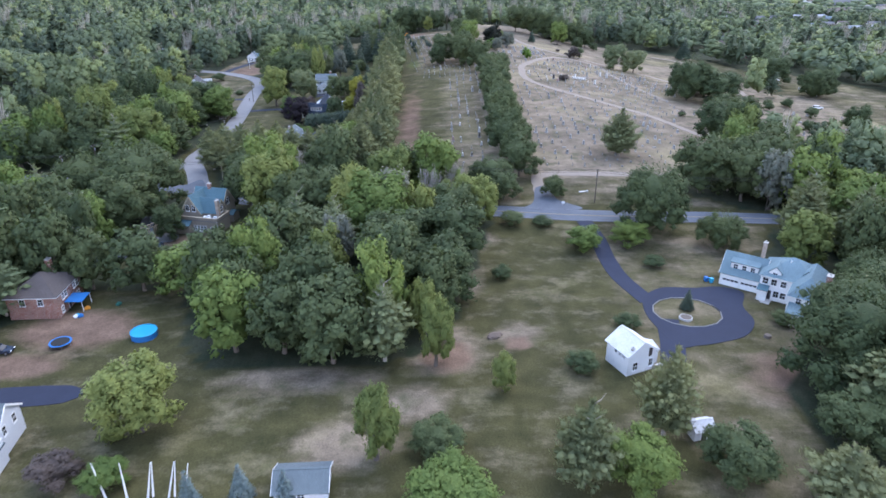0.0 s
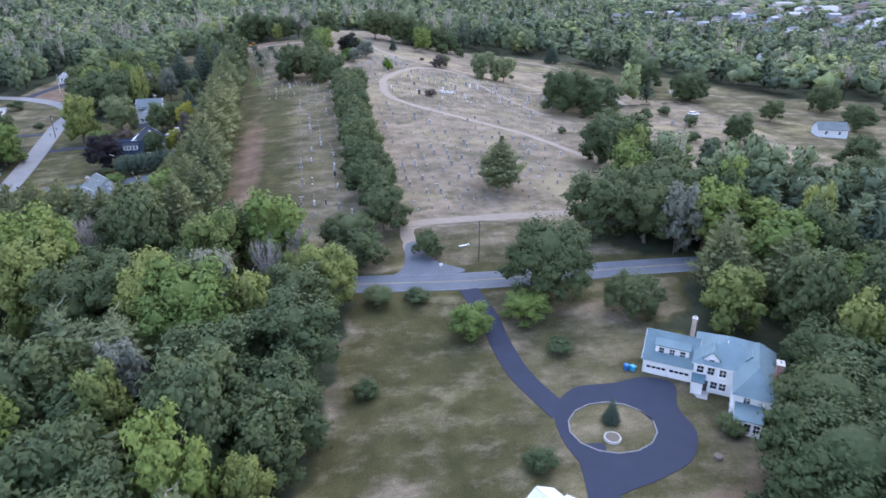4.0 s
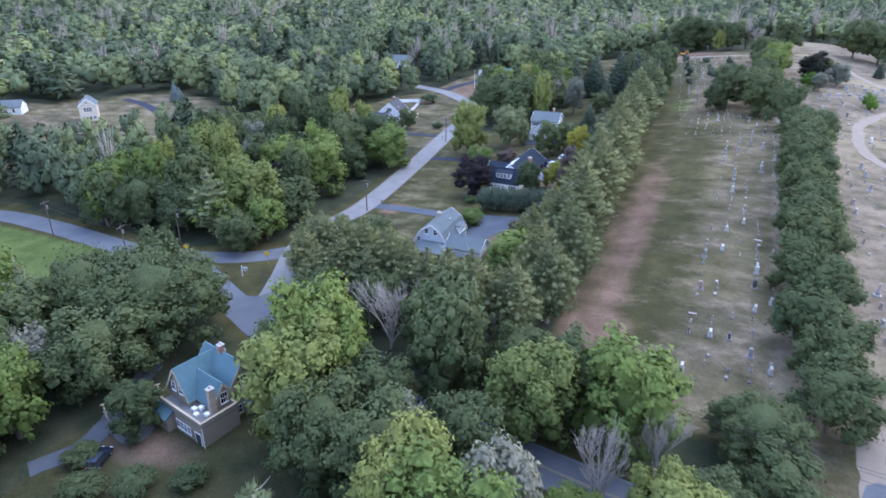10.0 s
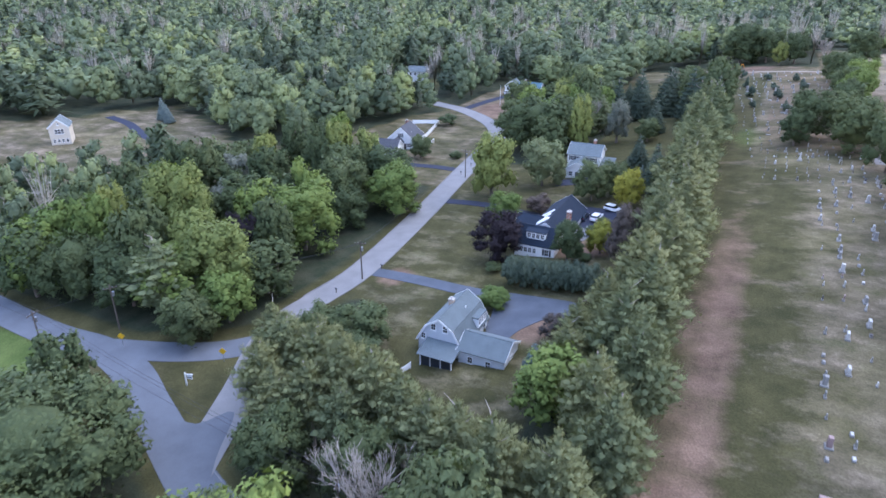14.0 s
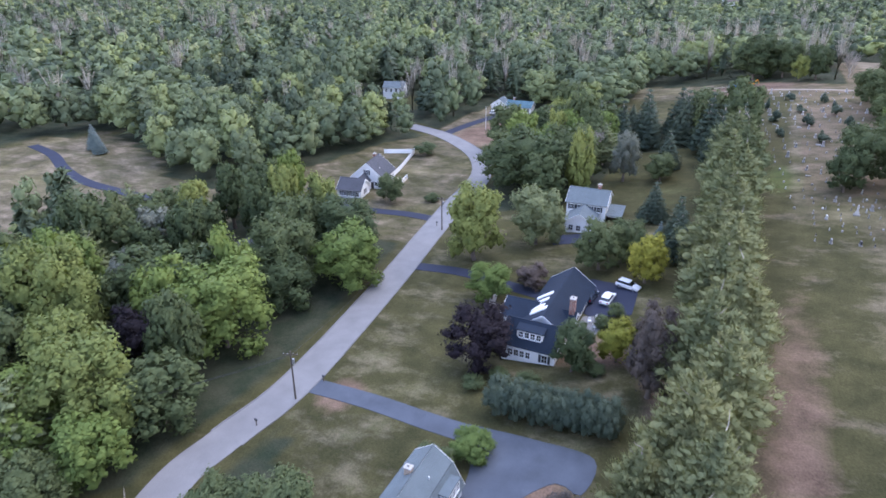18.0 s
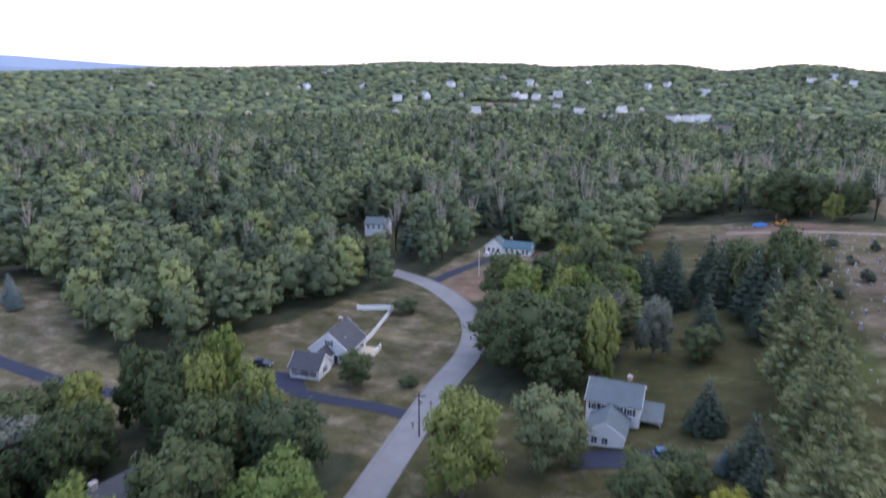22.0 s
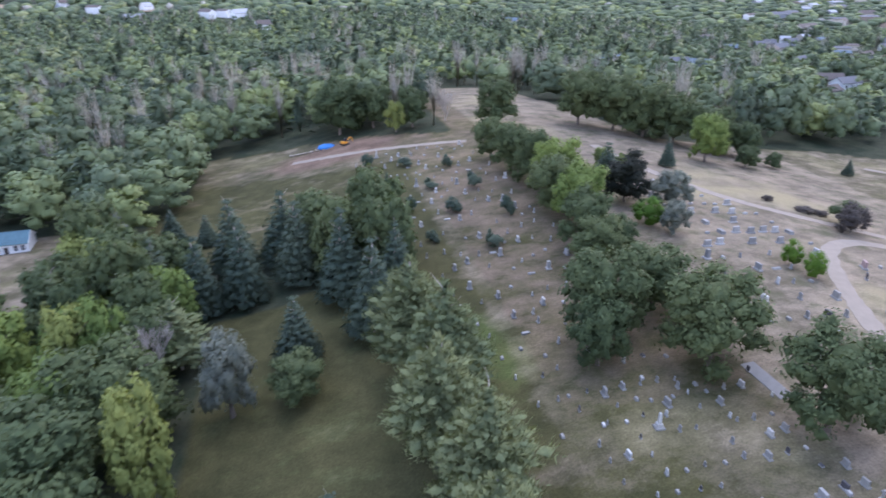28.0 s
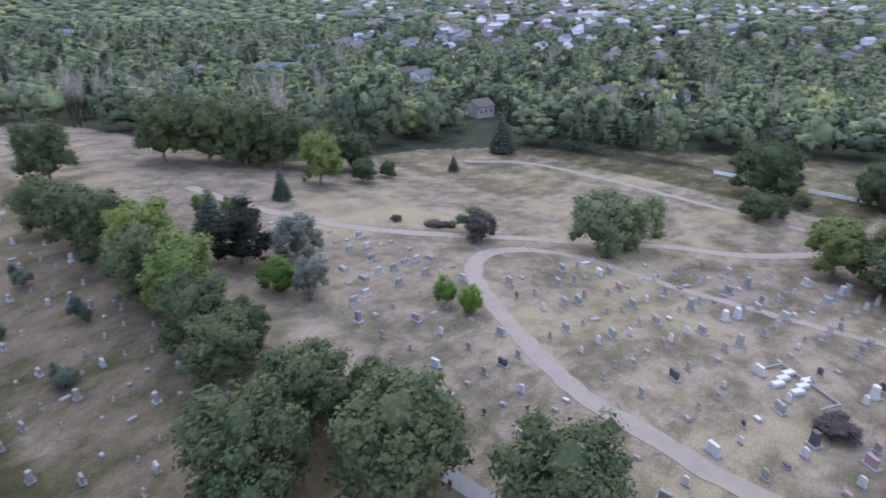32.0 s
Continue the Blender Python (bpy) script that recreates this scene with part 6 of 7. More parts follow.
def low_crown(seed, leaves, size, extra=9, slim=1.0):
    rng = np.random.default_rng(seed)
    vs, fs, ns, at = [], [], [], 0
    heart = np.array([0, 0, 5.0])
    lobes = [(np.array([0, 0, 5.6]), 3.0, 1.35)]
    for i in range(extra):
        u = (i + 0.5) / extra
        a, z = i * 2.4 + rng.uniform(-0.4, 0.4), 2.6 + 8.2 * u
        w = slim * (3.1 * math.sqrt(max(0.03, 1 - ((z - 5.4) / 6.2) ** 2))) * rng.uniform(0.7, 1.1)
        lobes.append((np.array([math.cos(a) * w, math.sin(a) * w, z]), slim * rng.uniform(1.25, 1.95), 0.85))
    for c, r, flat in lobes:
        v = ICO_V * rng.uniform(0.62, 0.88, (len(ICO_V), 1)) * r * np.array([1, 1, flat]) + c
        vs.append(v)
        fs.append(ICO_F + at)
        ns.append(rounded(v, ICO_V, np.zeros(3), heart))
        at += len(v)
    weight = np.array([r * r for _, r, _ in lobes[1:]])
    pick = rng.choice(len(lobes) - 1, leaves, p=weight / weight.sum()) + 1
    d = rng.normal(0, 1, (leaves, 3))
    d /= np.linalg.norm(d, axis=1)[:, None]
    d[:, 2] = np.where(d[:, 2] < -0.3, -d[:, 2], d[:, 2])
    centre = np.array([lobes[i][0] for i in pick]) + d * np.array([[lobes[i][1], lobes[i][1], lobes[i][1] * 0.85] for i in pick]) * rng.uniform(0.78, 1.2, (leaves, 1))
    qv, quads = quad_cloud(centre, d, size, rng, 1.15)
    ns.append(rounded(qv, d.repeat(3, 0), rng.normal(0, 1, (leaves, 3)).repeat(3, 0), heart))
    tv = np.concatenate(vs)
    return np.concatenate([tv, qv]), np.concatenate(fs + [quads + len(tv)]), np.concatenate(ns)


def conifer_low(seed):
    """A pine or spruce: ragged boughs in tiers round a slim core."""
    rng = np.random.default_rng(seed)
    n = 170
    u = rng.uniform(0, 1, n) ** 0.8
    u = np.round(u * 8) / 8 + rng.normal(0, 0.02, n)
    a = rng.uniform(0, math.tau, n)
    w = (3.5 * (1 - u) ** 0.8 + 0.3) * rng.uniform(0.45, 1.1, n)
    d = np.stack([np.cos(a), np.sin(a), np.full(n, 0.3)], 1)
    p = np.stack([np.cos(a) * w, np.sin(a) * w, 2.0 + 9.6 * u - 0.1 * w], 1)
    v, f = quad_cloud(p, np.stack([np.cos(a) * 0.5, np.sin(a) * 0.5, np.ones(n)], 1), 0.62, rng, 1.9, d * np.array([1, 1, -0.3]))
    ns = rounded(v, d.repeat(3, 0), rng.normal(0, 1, (n, 3)).repeat(3, 0), np.array([0, 0, 3.5]))
    core = OCT_V * np.array([1.5, 1.5, 5.2]) + np.array([0, 0, 6.0])
    return np.concatenate([core, v]), np.concatenate([OCT_F, f + 6]), np.concatenate([OCT_V, ns])


def bare_low(seed):
    """A leafless grey tree: upright trunk and limbs in a haze of twigs."""
    rng = random.Random(seed)
    verts, faces = [], []
    tips = []
    for i in range(22):
        a = i * 2.4
        w = rng.uniform(0.5, 3.0)
        tip = Vector((math.cos(a) * w, math.sin(a) * w, rng.uniform(7, 12.5)))
        foot = Vector((0, 0, rng.uniform(2, 6)))
        tube(verts, faces, foot, tip, 0.13, 0.04, 3)
        tips += [foot.lerp(tip, q) for q in (0.5, 0.65, 0.8, 0.95)]
    tube(verts, faces, (0, 0, -0.5), (0, 0, 9), 0.32, 0.14, 4)
    f = np.array(faces)
    tris = [np.concatenate([f[:, [0, 1, 2]], f[:, [0, 2, 3]]])]
    at = len(verts)
    for i in range(190):
        c = rng.choice(tips)
        way = Vector((rng.gauss(0, 0.8), rng.gauss(0, 0.8), rng.uniform(0.1, 1.2))) * rng.uniform(0.6, 1.5)
        side = way.cross(Vector((rng.gauss(0, 1), rng.gauss(0, 1), rng.gauss(0, 1)))).normalized() * 0.06
        verts += [c - side, c + side, c + way]
        tris.append(np.array([[at, at + 1, at + 2]]))
        at += 3
    v = np.array([q[:] for q in verts])
    n = v - np.array([0, 0, 5.0])
    return v, np.concatenate(tris), n / (np.linalg.norm(n, axis=1)[:, None] + 1e-6)


def joined_woods(name, label, trees_, shapes, bare, needle, seed, trunks=False):
    """One mesh of many far crowns, each with a tone of its own."""
    rng = np.random.default_rng(seed)
    vs, fs, ns, tones, at = [], [], [], [], 0
    for x, y, r, h, u in trees_:
        grey_wood = -190 < x < 110 and 455 < y < 680
        h *= 0.9 if grey_wood else 1.0
        if u > (0.70 if grey_wood else 0.915):
            v, f, n = bare[int(u * 1e4) % len(bare)]
            tone, r = 1.0, r * (0.62 if grey_wood else 0.85)
            h *= 1.2
        elif u < 0.13:
            v, f, n = needle[int(u * 1e4) % len(needle)]
            tone = rng.uniform(0, 0.25)
        else:
            pool = shapes if off_line(x, y, FLIGHT) < 250 else LOWEST if shapes is LOW else shapes
            v, f, n = pool[int(u * 1e4) % len(pool)]
            tone = min(0.86, max(0.0, rng.normal(0.40, 0.24)))
        a = rng.uniform(0, math.tau)
        c, s = math.cos(a), math.sin(a)
        turn = np.array([[c, s, 0], [-s, c, 0], [0, 0, 1]])
        p = (v * np.array([r / 5, r / 5, h / 12])) @ turn
        vs.append(p + np.array([x, y, ground_z(x, y) - 0.1]))
        ns.append(n @ turn)
        fs.append(f + at)
        tones.append(np.full(len(v), tone, dtype=np.float32))
        at += len(v)
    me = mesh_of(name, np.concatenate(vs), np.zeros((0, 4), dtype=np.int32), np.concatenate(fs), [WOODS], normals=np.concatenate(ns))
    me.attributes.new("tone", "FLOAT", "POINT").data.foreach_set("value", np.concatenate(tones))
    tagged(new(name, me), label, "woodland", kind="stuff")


LOW = [low_crown(i, 540, 0.35, 12, 0.86 + 0.07 * (i % 4)) for i in range(7)]
LOWEST = [low_crown(i + 20, 46, 0.74, 4) for i in range(5)]
NEEDLE = [conifer_low(i) for i in range(3)]
BARE_LOW = [bare_low(i) for i in range(4)]
BARE_FAR = [(v[::1], f[:88], n) for v, f, n in BARE_LOW]

# clearings with houses on the far slope and in the town
FAR_CLEAR = [(-452, 1300, 60, 34), (-440, 1190, 40, 22), (-233, 1290, 34, 20), (250, 1690, 80, 30), (420, 1880, 80, 34), (420, 560, 40, 14), (520, 760, 60, 20), (640, 620, 60, 20), (700, 900, 90, 26), (900, 900, 130, 40)]


far_rng = random.Random(77)
RIDGE_HOMES = [(-446, 1435), (-396, 1499), (-293, 1262), (-145, 1195), (-125, 1206), (-72, 1052), (-104, 1193), (-642, 1295), (-922, 1398), (-610, 1347), (-651, 1551), (-403, 1759), (-253, 1682), (-137, 1625), (-222, 1740), (108, 1951), (155, 1691), (229, 1762), (249, 1653), (280, 1646), (385, 1893), (447, 1935), (444, 1839), (463, 1771), (-440, 1185), (-233, 1288), (214, 1053), (-823, 1462), (-509, 1668), (60, 1855), (136, 1833), (-470, 1460), (-420, 1440), (310, 1700), (340, 1800), (-350, 1330)]
TOWN_HOMES = [(170, 699), (213, 686), (224, 676), (244, 582), (209, 500), (313, 494), (355, 485), (500, 599), (531, 806), (584, 807), (438, 665), (438, 762), (458, 888), (763, 860), (670, 743), (720, 710), (908, 1018), (1036, 1006), (915, 862), (1020, 851), (964, 1158), (330, 710), (339, 808), (375, 905), (522, 689), (277, 621), (273, 603), (307, 490), (341, 482), (333, 460), (423, 454), (596, 710), (511, 813), (788, 751), (735, 584), (711, 521), (657, 477), (630, 448), (630, 623)]
FAR_HOMES = RIDGE_HOMES + TOWN_HOMES
for i in range(150):
    a = radians(far_rng.uniform(-84, -36))
    d = 560 + 1100 * far_rng.random() ** 0.8
    FAR_HOMES.append((-30 - math.sin(a) * d, 290 + math.cos(a) * d))
for i in range(110):
    a = radians(far_rng.uniform(-84, -48))
    d = far_rng.uniform(800, 1900)
    FAR_HOMES.append((-30 - math.sin(a) * d, 290 + math.cos(a) * d))
FAR_HOMES = [q for q in FAR_HOMES if not is_open(*q)]
home_cells = {}
for q in FAR_HOMES:
    home_cells.setdefault((int(q[0] // 60), int(q[1] // 60)), []).append(q)


def far_open(x, y):
    """True on clearings and in the gaps before the far houses."""
    if any(math.hypot((x - cx) / rx, (y - cy) / ry) < 1 for cx, cy, rx, ry in FAR_CLEAR):
        return True
    cx, cy = int(x // 60), int(y // 60)
    for i in (-2, -1, 0, 1, 2):
        for j in (-2, -1, 0, 1, 2):
            for hx, hy in home_cells.get((cx + i, cy + j), ()):
                if math.hypot(x - hx, y - hy) < 13:
                    return True
                way = Vector((-40 - hx, 240 - hy)).normalized()
                u = (x - hx) * way.x + (y - hy) * way.y
                if 0 < u < (60 if hx > 140 else 110) and abs((x - hx) * way.y - (y - hy) * way.x) < 10:
                    return True
    return False


for x, y, u in scatter(-520, 420, 62, 640, 12.2, 33):
    if in_view(x, y) and not (-210 < x < 190 and y < 430) and not is_open(x, y) and not far_open(x, y) and not crowded(x, y, 3.5):
        tall = 3.0 if y > 400 and x < 150 else 0.0
        far_trees.append((x, y, 5.6 + 5.2 * u, 12.5 + tall + 7.5 * ((u * 7.3) % 1), (u * 13.7) % 1))
joined_woods("woodland", "dense mixed green woodland beyond the lots", far_trees, LOW, BARE_LOW, NEEDLE, 3)

ridge_trees = []
for x, y, u in scatter(-960, 960, 190, 1180, 12.4, 44):
    d = math.hypot(x + 40, y - 235)
    if in_view(x, y) and not (-520 < x < 420 and y < 640) and d < 930 and not far_open(x, y) and not is_open(x, y):
        ridge_trees.append((x, y, 5.2 + 4.6 * u, (8.5 if x > 150 else 11) + 7 * ((u * 7.3) % 1), (u * 13.7) % 1))
joined_woods("ridge_woodland", "far wooded slope of mixed green trees", ridge_trees, LOWEST[:], BARE_FAR, NEEDLE, 4)

skyline = []
for near, rim, step, seed in ((930, 1500, 17.0, 55), (1500, 2550, 25.0, 56)):
    for x, y, u in scatter(-2200, 2500, 190, 2800, step, seed):
        d = math.hypot(x + 40, y - 235)
        if in_view(x, y) and near <= d < rim and not far_open(x, y):
            skyline.append((x, y, step * (0.33 + 0.28 * u), (6 if x > 200 else 10) + 7 * ((u * 7.3) % 1), 0.14 + 0.78 * ((u * 13.7) % 1)))
SKY_LOW = [(ICO_V * np.random.default_rng(i).uniform(0.6, 1.2, (len(ICO_V), 1)) * np.array([5, 5, 4.5]) + np.array([0, 0, 6.5]), ICO_F, ICO_V) for i in range(5)]
joined_woods("skyline_woodland", "distant dark treetops along the ridge", skyline, SKY_LOW, SKY_LOW, SKY_LOW, 5)


# far hills that close the horizon, distance haze painted in as blue-grey colour
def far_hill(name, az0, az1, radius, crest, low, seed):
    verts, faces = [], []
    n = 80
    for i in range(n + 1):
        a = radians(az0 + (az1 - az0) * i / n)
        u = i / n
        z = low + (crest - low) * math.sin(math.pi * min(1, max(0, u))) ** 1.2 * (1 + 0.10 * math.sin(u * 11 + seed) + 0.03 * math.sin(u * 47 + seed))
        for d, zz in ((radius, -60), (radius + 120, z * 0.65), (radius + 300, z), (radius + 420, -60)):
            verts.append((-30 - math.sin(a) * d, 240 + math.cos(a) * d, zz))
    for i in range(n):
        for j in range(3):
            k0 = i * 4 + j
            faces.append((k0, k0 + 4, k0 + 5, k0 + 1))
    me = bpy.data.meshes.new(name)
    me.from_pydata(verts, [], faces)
    me.materials.append(plain("haze_painted_hill", (0.24, 0.30, 0.39), 1.0, vary=0.2, scale=0.02))
    tagged(new(name, me), "long wooded hill on the horizon, painted blue-grey for haze", "hill", kind="structure")


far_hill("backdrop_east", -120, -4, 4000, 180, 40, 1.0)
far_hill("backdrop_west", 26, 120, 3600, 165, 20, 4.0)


# ---- graves ----
def stone_mesh(name, build, material):
    bm = bmesh.new()
    build(bm)
    bmesh.ops.recalc_face_normals(bm, faces=bm.faces[:])
    me = bpy.data.meshes.new(name)
    bm.to_mesh(me)
    bm.free()
    me.materials.append(material)
    return me


def tablet(w, h, d):
    def build(bm):
        n = 8
        prof = [(-w / 2, 0.0)] + [(-w / 2 * math.cos(math.pi * i / n), h - w * 0.22 + w * 0.22 * math.sin(math.pi * i / n)) for i in range(n + 1)] + [(w / 2, 0.0)]
        add_prism(bm, prof, -d / 2, d / 2)
        bmesh.ops.rotate(bm, verts=bm.verts[:], cent=(0, 0, 0), matrix=Matrix.Rotation(radians(90), 3, "Z"))
    return build


def block_stone(w, h, d, taper=0.92):
    return lambda bm: add_box(bm, -w / 2, w / 2, -d / 2, d / 2, 0, h, bevel=0.05, taper=taper)


def obelisk(w, h):
    def build(bm):
        add_box(bm, -w / 2, w / 2, -w / 2, w / 2, 0, h * 0.25, bevel=0.03)
        add_box(bm, -w * 0.32, w * 0.32, -w * 0.32, w * 0.32, h * 0.253, h * 0.93, taper=0.7)
        add_box(bm, -w * 0.226, w * 0.226, -w * 0.226, w * 0.226, h * 0.931, h, taper=0.05)
    return build


def cross_stone(w, h):
    def build(bm):
        add_box(bm, -0.13, 0.13, -0.1, 0.1, 0, h, bevel=0.02)
        add_box(bm, -w / 2, w / 2, -0.097, 0.097, h * 0.62, h * 0.62 + 0.24, bevel=0.02)
    return build


KINDS = {
    "tablet": (tablet(0.8, 1.1, 0.2), (1.1, 0.5), "upright rounded headstone on a low base"),
    "small": (tablet(0.55, 0.75, 0.16), (0.75, 0.4), "small rounded headstone on a low base"),
    "family": (block_stone(1.5, 1.15, 0.5, 0.95), (2.0, 0.95), "broad family gravestone on a stepped base"),
    "tall": (block_stone(1.0, 1.7, 0.8, 0.85), (1.5, 1.3), "tall block monument on a stone base"),
    "obelisk": (obelisk(0.9, 2.7), (1.6, 1.6), "slender stone obelisk on a square base"),
    "marker": (block_stone(0.9, 0.22, 0.5, 0.95), (1.0, 0.6), "low flat grave marker in dry grass"),
    "ledger": (block_stone(0.95, 0.45, 1.9, 0.97), (1.15, 2.1), "white stone ledger over a grave"),
    "slab": (block_stone(0.7, 0.06, 1.6, 0.98), (0.8, 1.7), "flat grave slab flush with dry grass"),
    "cross": (cross_stone(0.8, 1.5), (0.8, 0.6), "stone cross on a low base"),
}
TONES = {"grey": STONE, "white": MARBLE, "dark": STONE_DARK, "pinkish": STONE_RED}
STONES = {(k, t): stone_mesh("stone", v[0], m) for k, v in KINDS.items() for t, m in TONES.items()}
BASES = {k: stone_mesh("base", block_stone(v[1][0], 0.32, v[1][1], 0.96), STONE) for k, v in KINDS.items()}
grave_rng = random.Random(12)
loose = []


def grave(kind, tone, x, y, heading, scale=1.0, single=True):
    if any(off_line(x, y, lane) < 2.3 for lane in (CEM_RING, CEM_BACK, CEM_LANE)):
        return
    m = Matrix.Translation((x, y, ground_z(x, y) - 0.06)) @ Matrix.Rotation(radians(heading), 4, "Z") @ Matrix.Rotation(radians(grave_rng.uniform(-2.5, 2.5)), 4, "X") @ Matrix.Scale(scale, 4)
    if not single:
        loose.append((kind, tone, m))
        return
    root = new("gravestone")
    root.empty_display_size = 0.3
    root.matrix_world = m
    tagged(root, tone + " " + KINDS[kind][2], "gravestone", "graves of the cemetery")
    part("base", BASES[kind], None, root)
    part("stone", STONES[kind, tone], None, root, at=Matrix.Translation((0, 0, 0.3)))


def pick():
    k = grave_rng.choices(["tablet", "small", "family", "tall", "obelisk", "marker", "cross", "slab"], [24, 26, 21, 5, 0.8, 22, 1.0, 3])[0]
    return k, grave_rng.choices(["grey", "white", "dark", "pinkish"], [56, 30, 6, 8])[0]


# long files of graves in the strip
for col in (3.5, 6.6, 9.8, 13.0, 16.0):
    y = 193.0
    while y < 318:
        if grave_rng.random() < 0.52:
            k, t = pick()
            if k == "obelisk" and grave_rng.random() < 0.5:
                k = "tablet"
            grave(k, t, col + grave_rng.uniform(-0.25, 0.25), y, 90 + grave_rng.uniform(-4, 4), 0.85, single=y < 268)
        y += grave_rng.uniform(1.9, 3.6)
for row in range(9):
    for col in range(11):
        x, y = -9 + col * 2.5 + grave_rng.uniform(-0.3, 0.3), 317 + row * 3.1 - col * 0.2 + grave_rng.uniform(-0.4, 0.4)
        if grave_rng.random() < 0.62 and math.hypot(x - 11.5, y - 342) > 4:
            grave(grave_rng.choice(("small", "tablet", "marker", "small", "family")), grave_rng.choice(("grey", "grey", "white", "dark")), x, y, 90 + grave_rng.uniform(-6, 6), 0.66)
# files under the trees and up the slope
for i in range(22):
    y = 334 + i * 6.2
    for col in range(11):
        x = -13 + col * 3.1 + grave_rng.uniform(-0.4, 0.4) - 0.10 * (y - 334)
        if x > 9 or grave_rng.random() > 0.8:
            continue
        k, t = pick()
        grave(k, t, x, y + grave_rng.uniform(-2.5, 2.5), 90 + grave_rng.uniform(-6, 6), 0.8, single=y < 352)
# the graves inside the ring lane
for row in range(12):
    for col in range(21):
        x, y = 42 + col * 3.7 + grave_rng.uniform(-0.7, 0.7), 303 + row * 6.0 - col * 0.45 + grave_rng.uniform(-0.8, 0.8)
        if grave_rng.random() > 0.9 or not inside(x, y, [(41, 303), (41, 330), (50, 352), (64, 374), (80, 371), (106, 348), (118, 322), (118, 303)]):
            continue
        k, t = pick()
        grave(k, t, x, y, 62 + grave_rng.uniform(-6, 6), 1.08, single=x < 84)
# outside the ring, by the twin bushes and up to the back lane
for row in range(19):
    for col in range(11):
        x, y = 24 + col * 3.4 + grave_rng.uniform(-0.5, 0.5), 316 + row * 5.6 + grave_rng.uniform(-0.35, 0.35)
        if grave_rng.random() > 0.82 or not inside(x, y, [(24, 316), (36, 316), (37, 330), (48, 358), (58, 375), (66, 384), (54, 404), (46, 420), (34, 420), (36, 396), (26, 360)]):
            continue
        k, t = grave_rng.choice([("family", "white"), ("family", "grey"), ("family", "grey"), ("ledger", "white"), ("marker", "grey"), ("marker", "white")]) if y > 375 else pick()
        grave(k, t, x, y, (0 if y > 375 else 90) + grave_rng.uniform(-5, 5), 0.95, single=y < 366)
for i in range(3):
    for j in range(2):
        grave("ledger", "white", 63.5 + i * 2.3, 318.5 + j * 2.6, 62, 1.0)
# the broad dry slope towards the road
for row in range(21):
    for col in range(18):
        x, y = 33 + col * 3.9 + grave_rng.uniform(-0.5, 0.5), 196 + row * 5.2 + grave_rng.uniform(-0.6, 0.6)
        if grave_rng.random() > 0.84 or x > 68 + (y - 190) * 0.42 or off_line(x, y, CEM_MID) < 2:
            continue
        k, t = pick()
        grave(k, t, x, y, 90 + grave_rng.uniform(-6, 6), 0.85, single=False)
for row in range(5):
    for col in range(16):
        x, y = 104 + col * 5 + grave_rng.uniform(-1, 1), 238 + row * 11 + grave_rng.uniform(-1.5, 1.5)
        if grave_rng.random() < 0.4:
            grave(*pick(), x, y, 90, 1.1, single=False)
gm = bmesh.new()
for kind, tone, m in loose:
    for me, lift in ((BASES[kind], 0.0), (STONES[kind, tone], 0.3)):
        n = len(gm.verts)
        gm.from_mesh(me)
        gm.verts.ensure_lookup_table()
        mm = m @ Matrix.Translation((0, 0, lift))
        for v in gm.verts[n:]:
            v.co = mm @ v.co
far_me = bpy.data.meshes.new("far_gravestones")
gm.to_mesh(far_me)
gm.free()
k = Mat("mixed_gravestone", 0.7)
k.color(k.mix(k.noise(2.0, 4), k.ramp(k.island(), (0.0, (0.15, 0.145, 0.135)), (0.5, (0.30, 0.285, 0.26)), (1.0, (0.54, 0.52, 0.48))), (0.2, 0.2, 0.2)))
far_me.materials.append(k.m)
tagged(new("far_gravestones", far_me), "scattered grey and white gravestones on dry grass", "gravestones", kind="stuff")
# edging round a plot
plot = thing("grave_plot", 64.6, 319.6, 62, "stone-edged family plot in dry grass", "grave plot")
for a in ((-5, 5, -3.4, -3.2), (-5, 5, 3.2, 3.4), (-5.2, -5, -3.4, 3.4), (5, 5.2, -3.4, 3.4)):
    part("edging", box(*a, -0.2, 0.14), STONE, plot)


# ---- hedge, fences, poles, cars and small things ----
for i in range(14):
    for j in range(2):
        hx, hy = -51.5 + i * 1.3 + tree_rng.uniform(-0.15, 0.15), 248.4 + j * 1.9 - i * 0.08
        tree("O", hx, hy, 1.7, 5.8 + tree_rng.uniform(-0.4, 0.4), leaf="S", group="tall clipped hedge")


def fence(points, label, h=1.5, gap=2.4):
    f = thing("fence", *points[0], 0, label, "fence")
    x0, y0 = points[0]
    z0 = ground_z(x0, y0)
    for (ax, ay), (bx_, by_) in zip(points, points[1:]):
        length = math.hypot(bx_ - ax, by_ - ay)
        a = math.degrees(math.atan2(by_ - ay, bx_ - ax))
        n = max(1, round(length / gap))
        for i in range(n):
            px, py = ax + (bx_ - ax) * i / n, ay + (by_ - ay) * i / n
            m = pose(px - x0, py - y0, ground_z(px, py) - z0, 0, 0, a)
            post = part("post", box(-0.07, 0.07, -0.07, 0.07, -0.3, h + 0.12), WHITE, f, at=m)
            part("post_cap", box(-0.1, 0.1, -0.1, 0.1, h + 0.123, h + 0.2, taper=0.4), WHITE, post)
            w = length / n
            part("panel", box(0.08, w - 0.08, -0.025, 0.025, 0.08, h - 0.08), WHITE, f, at=m)
            part("rail", box(0.08, w - 0.08, -0.05, 0.05, h - 0.077, h + 0.03), WHITE, f, at=m)


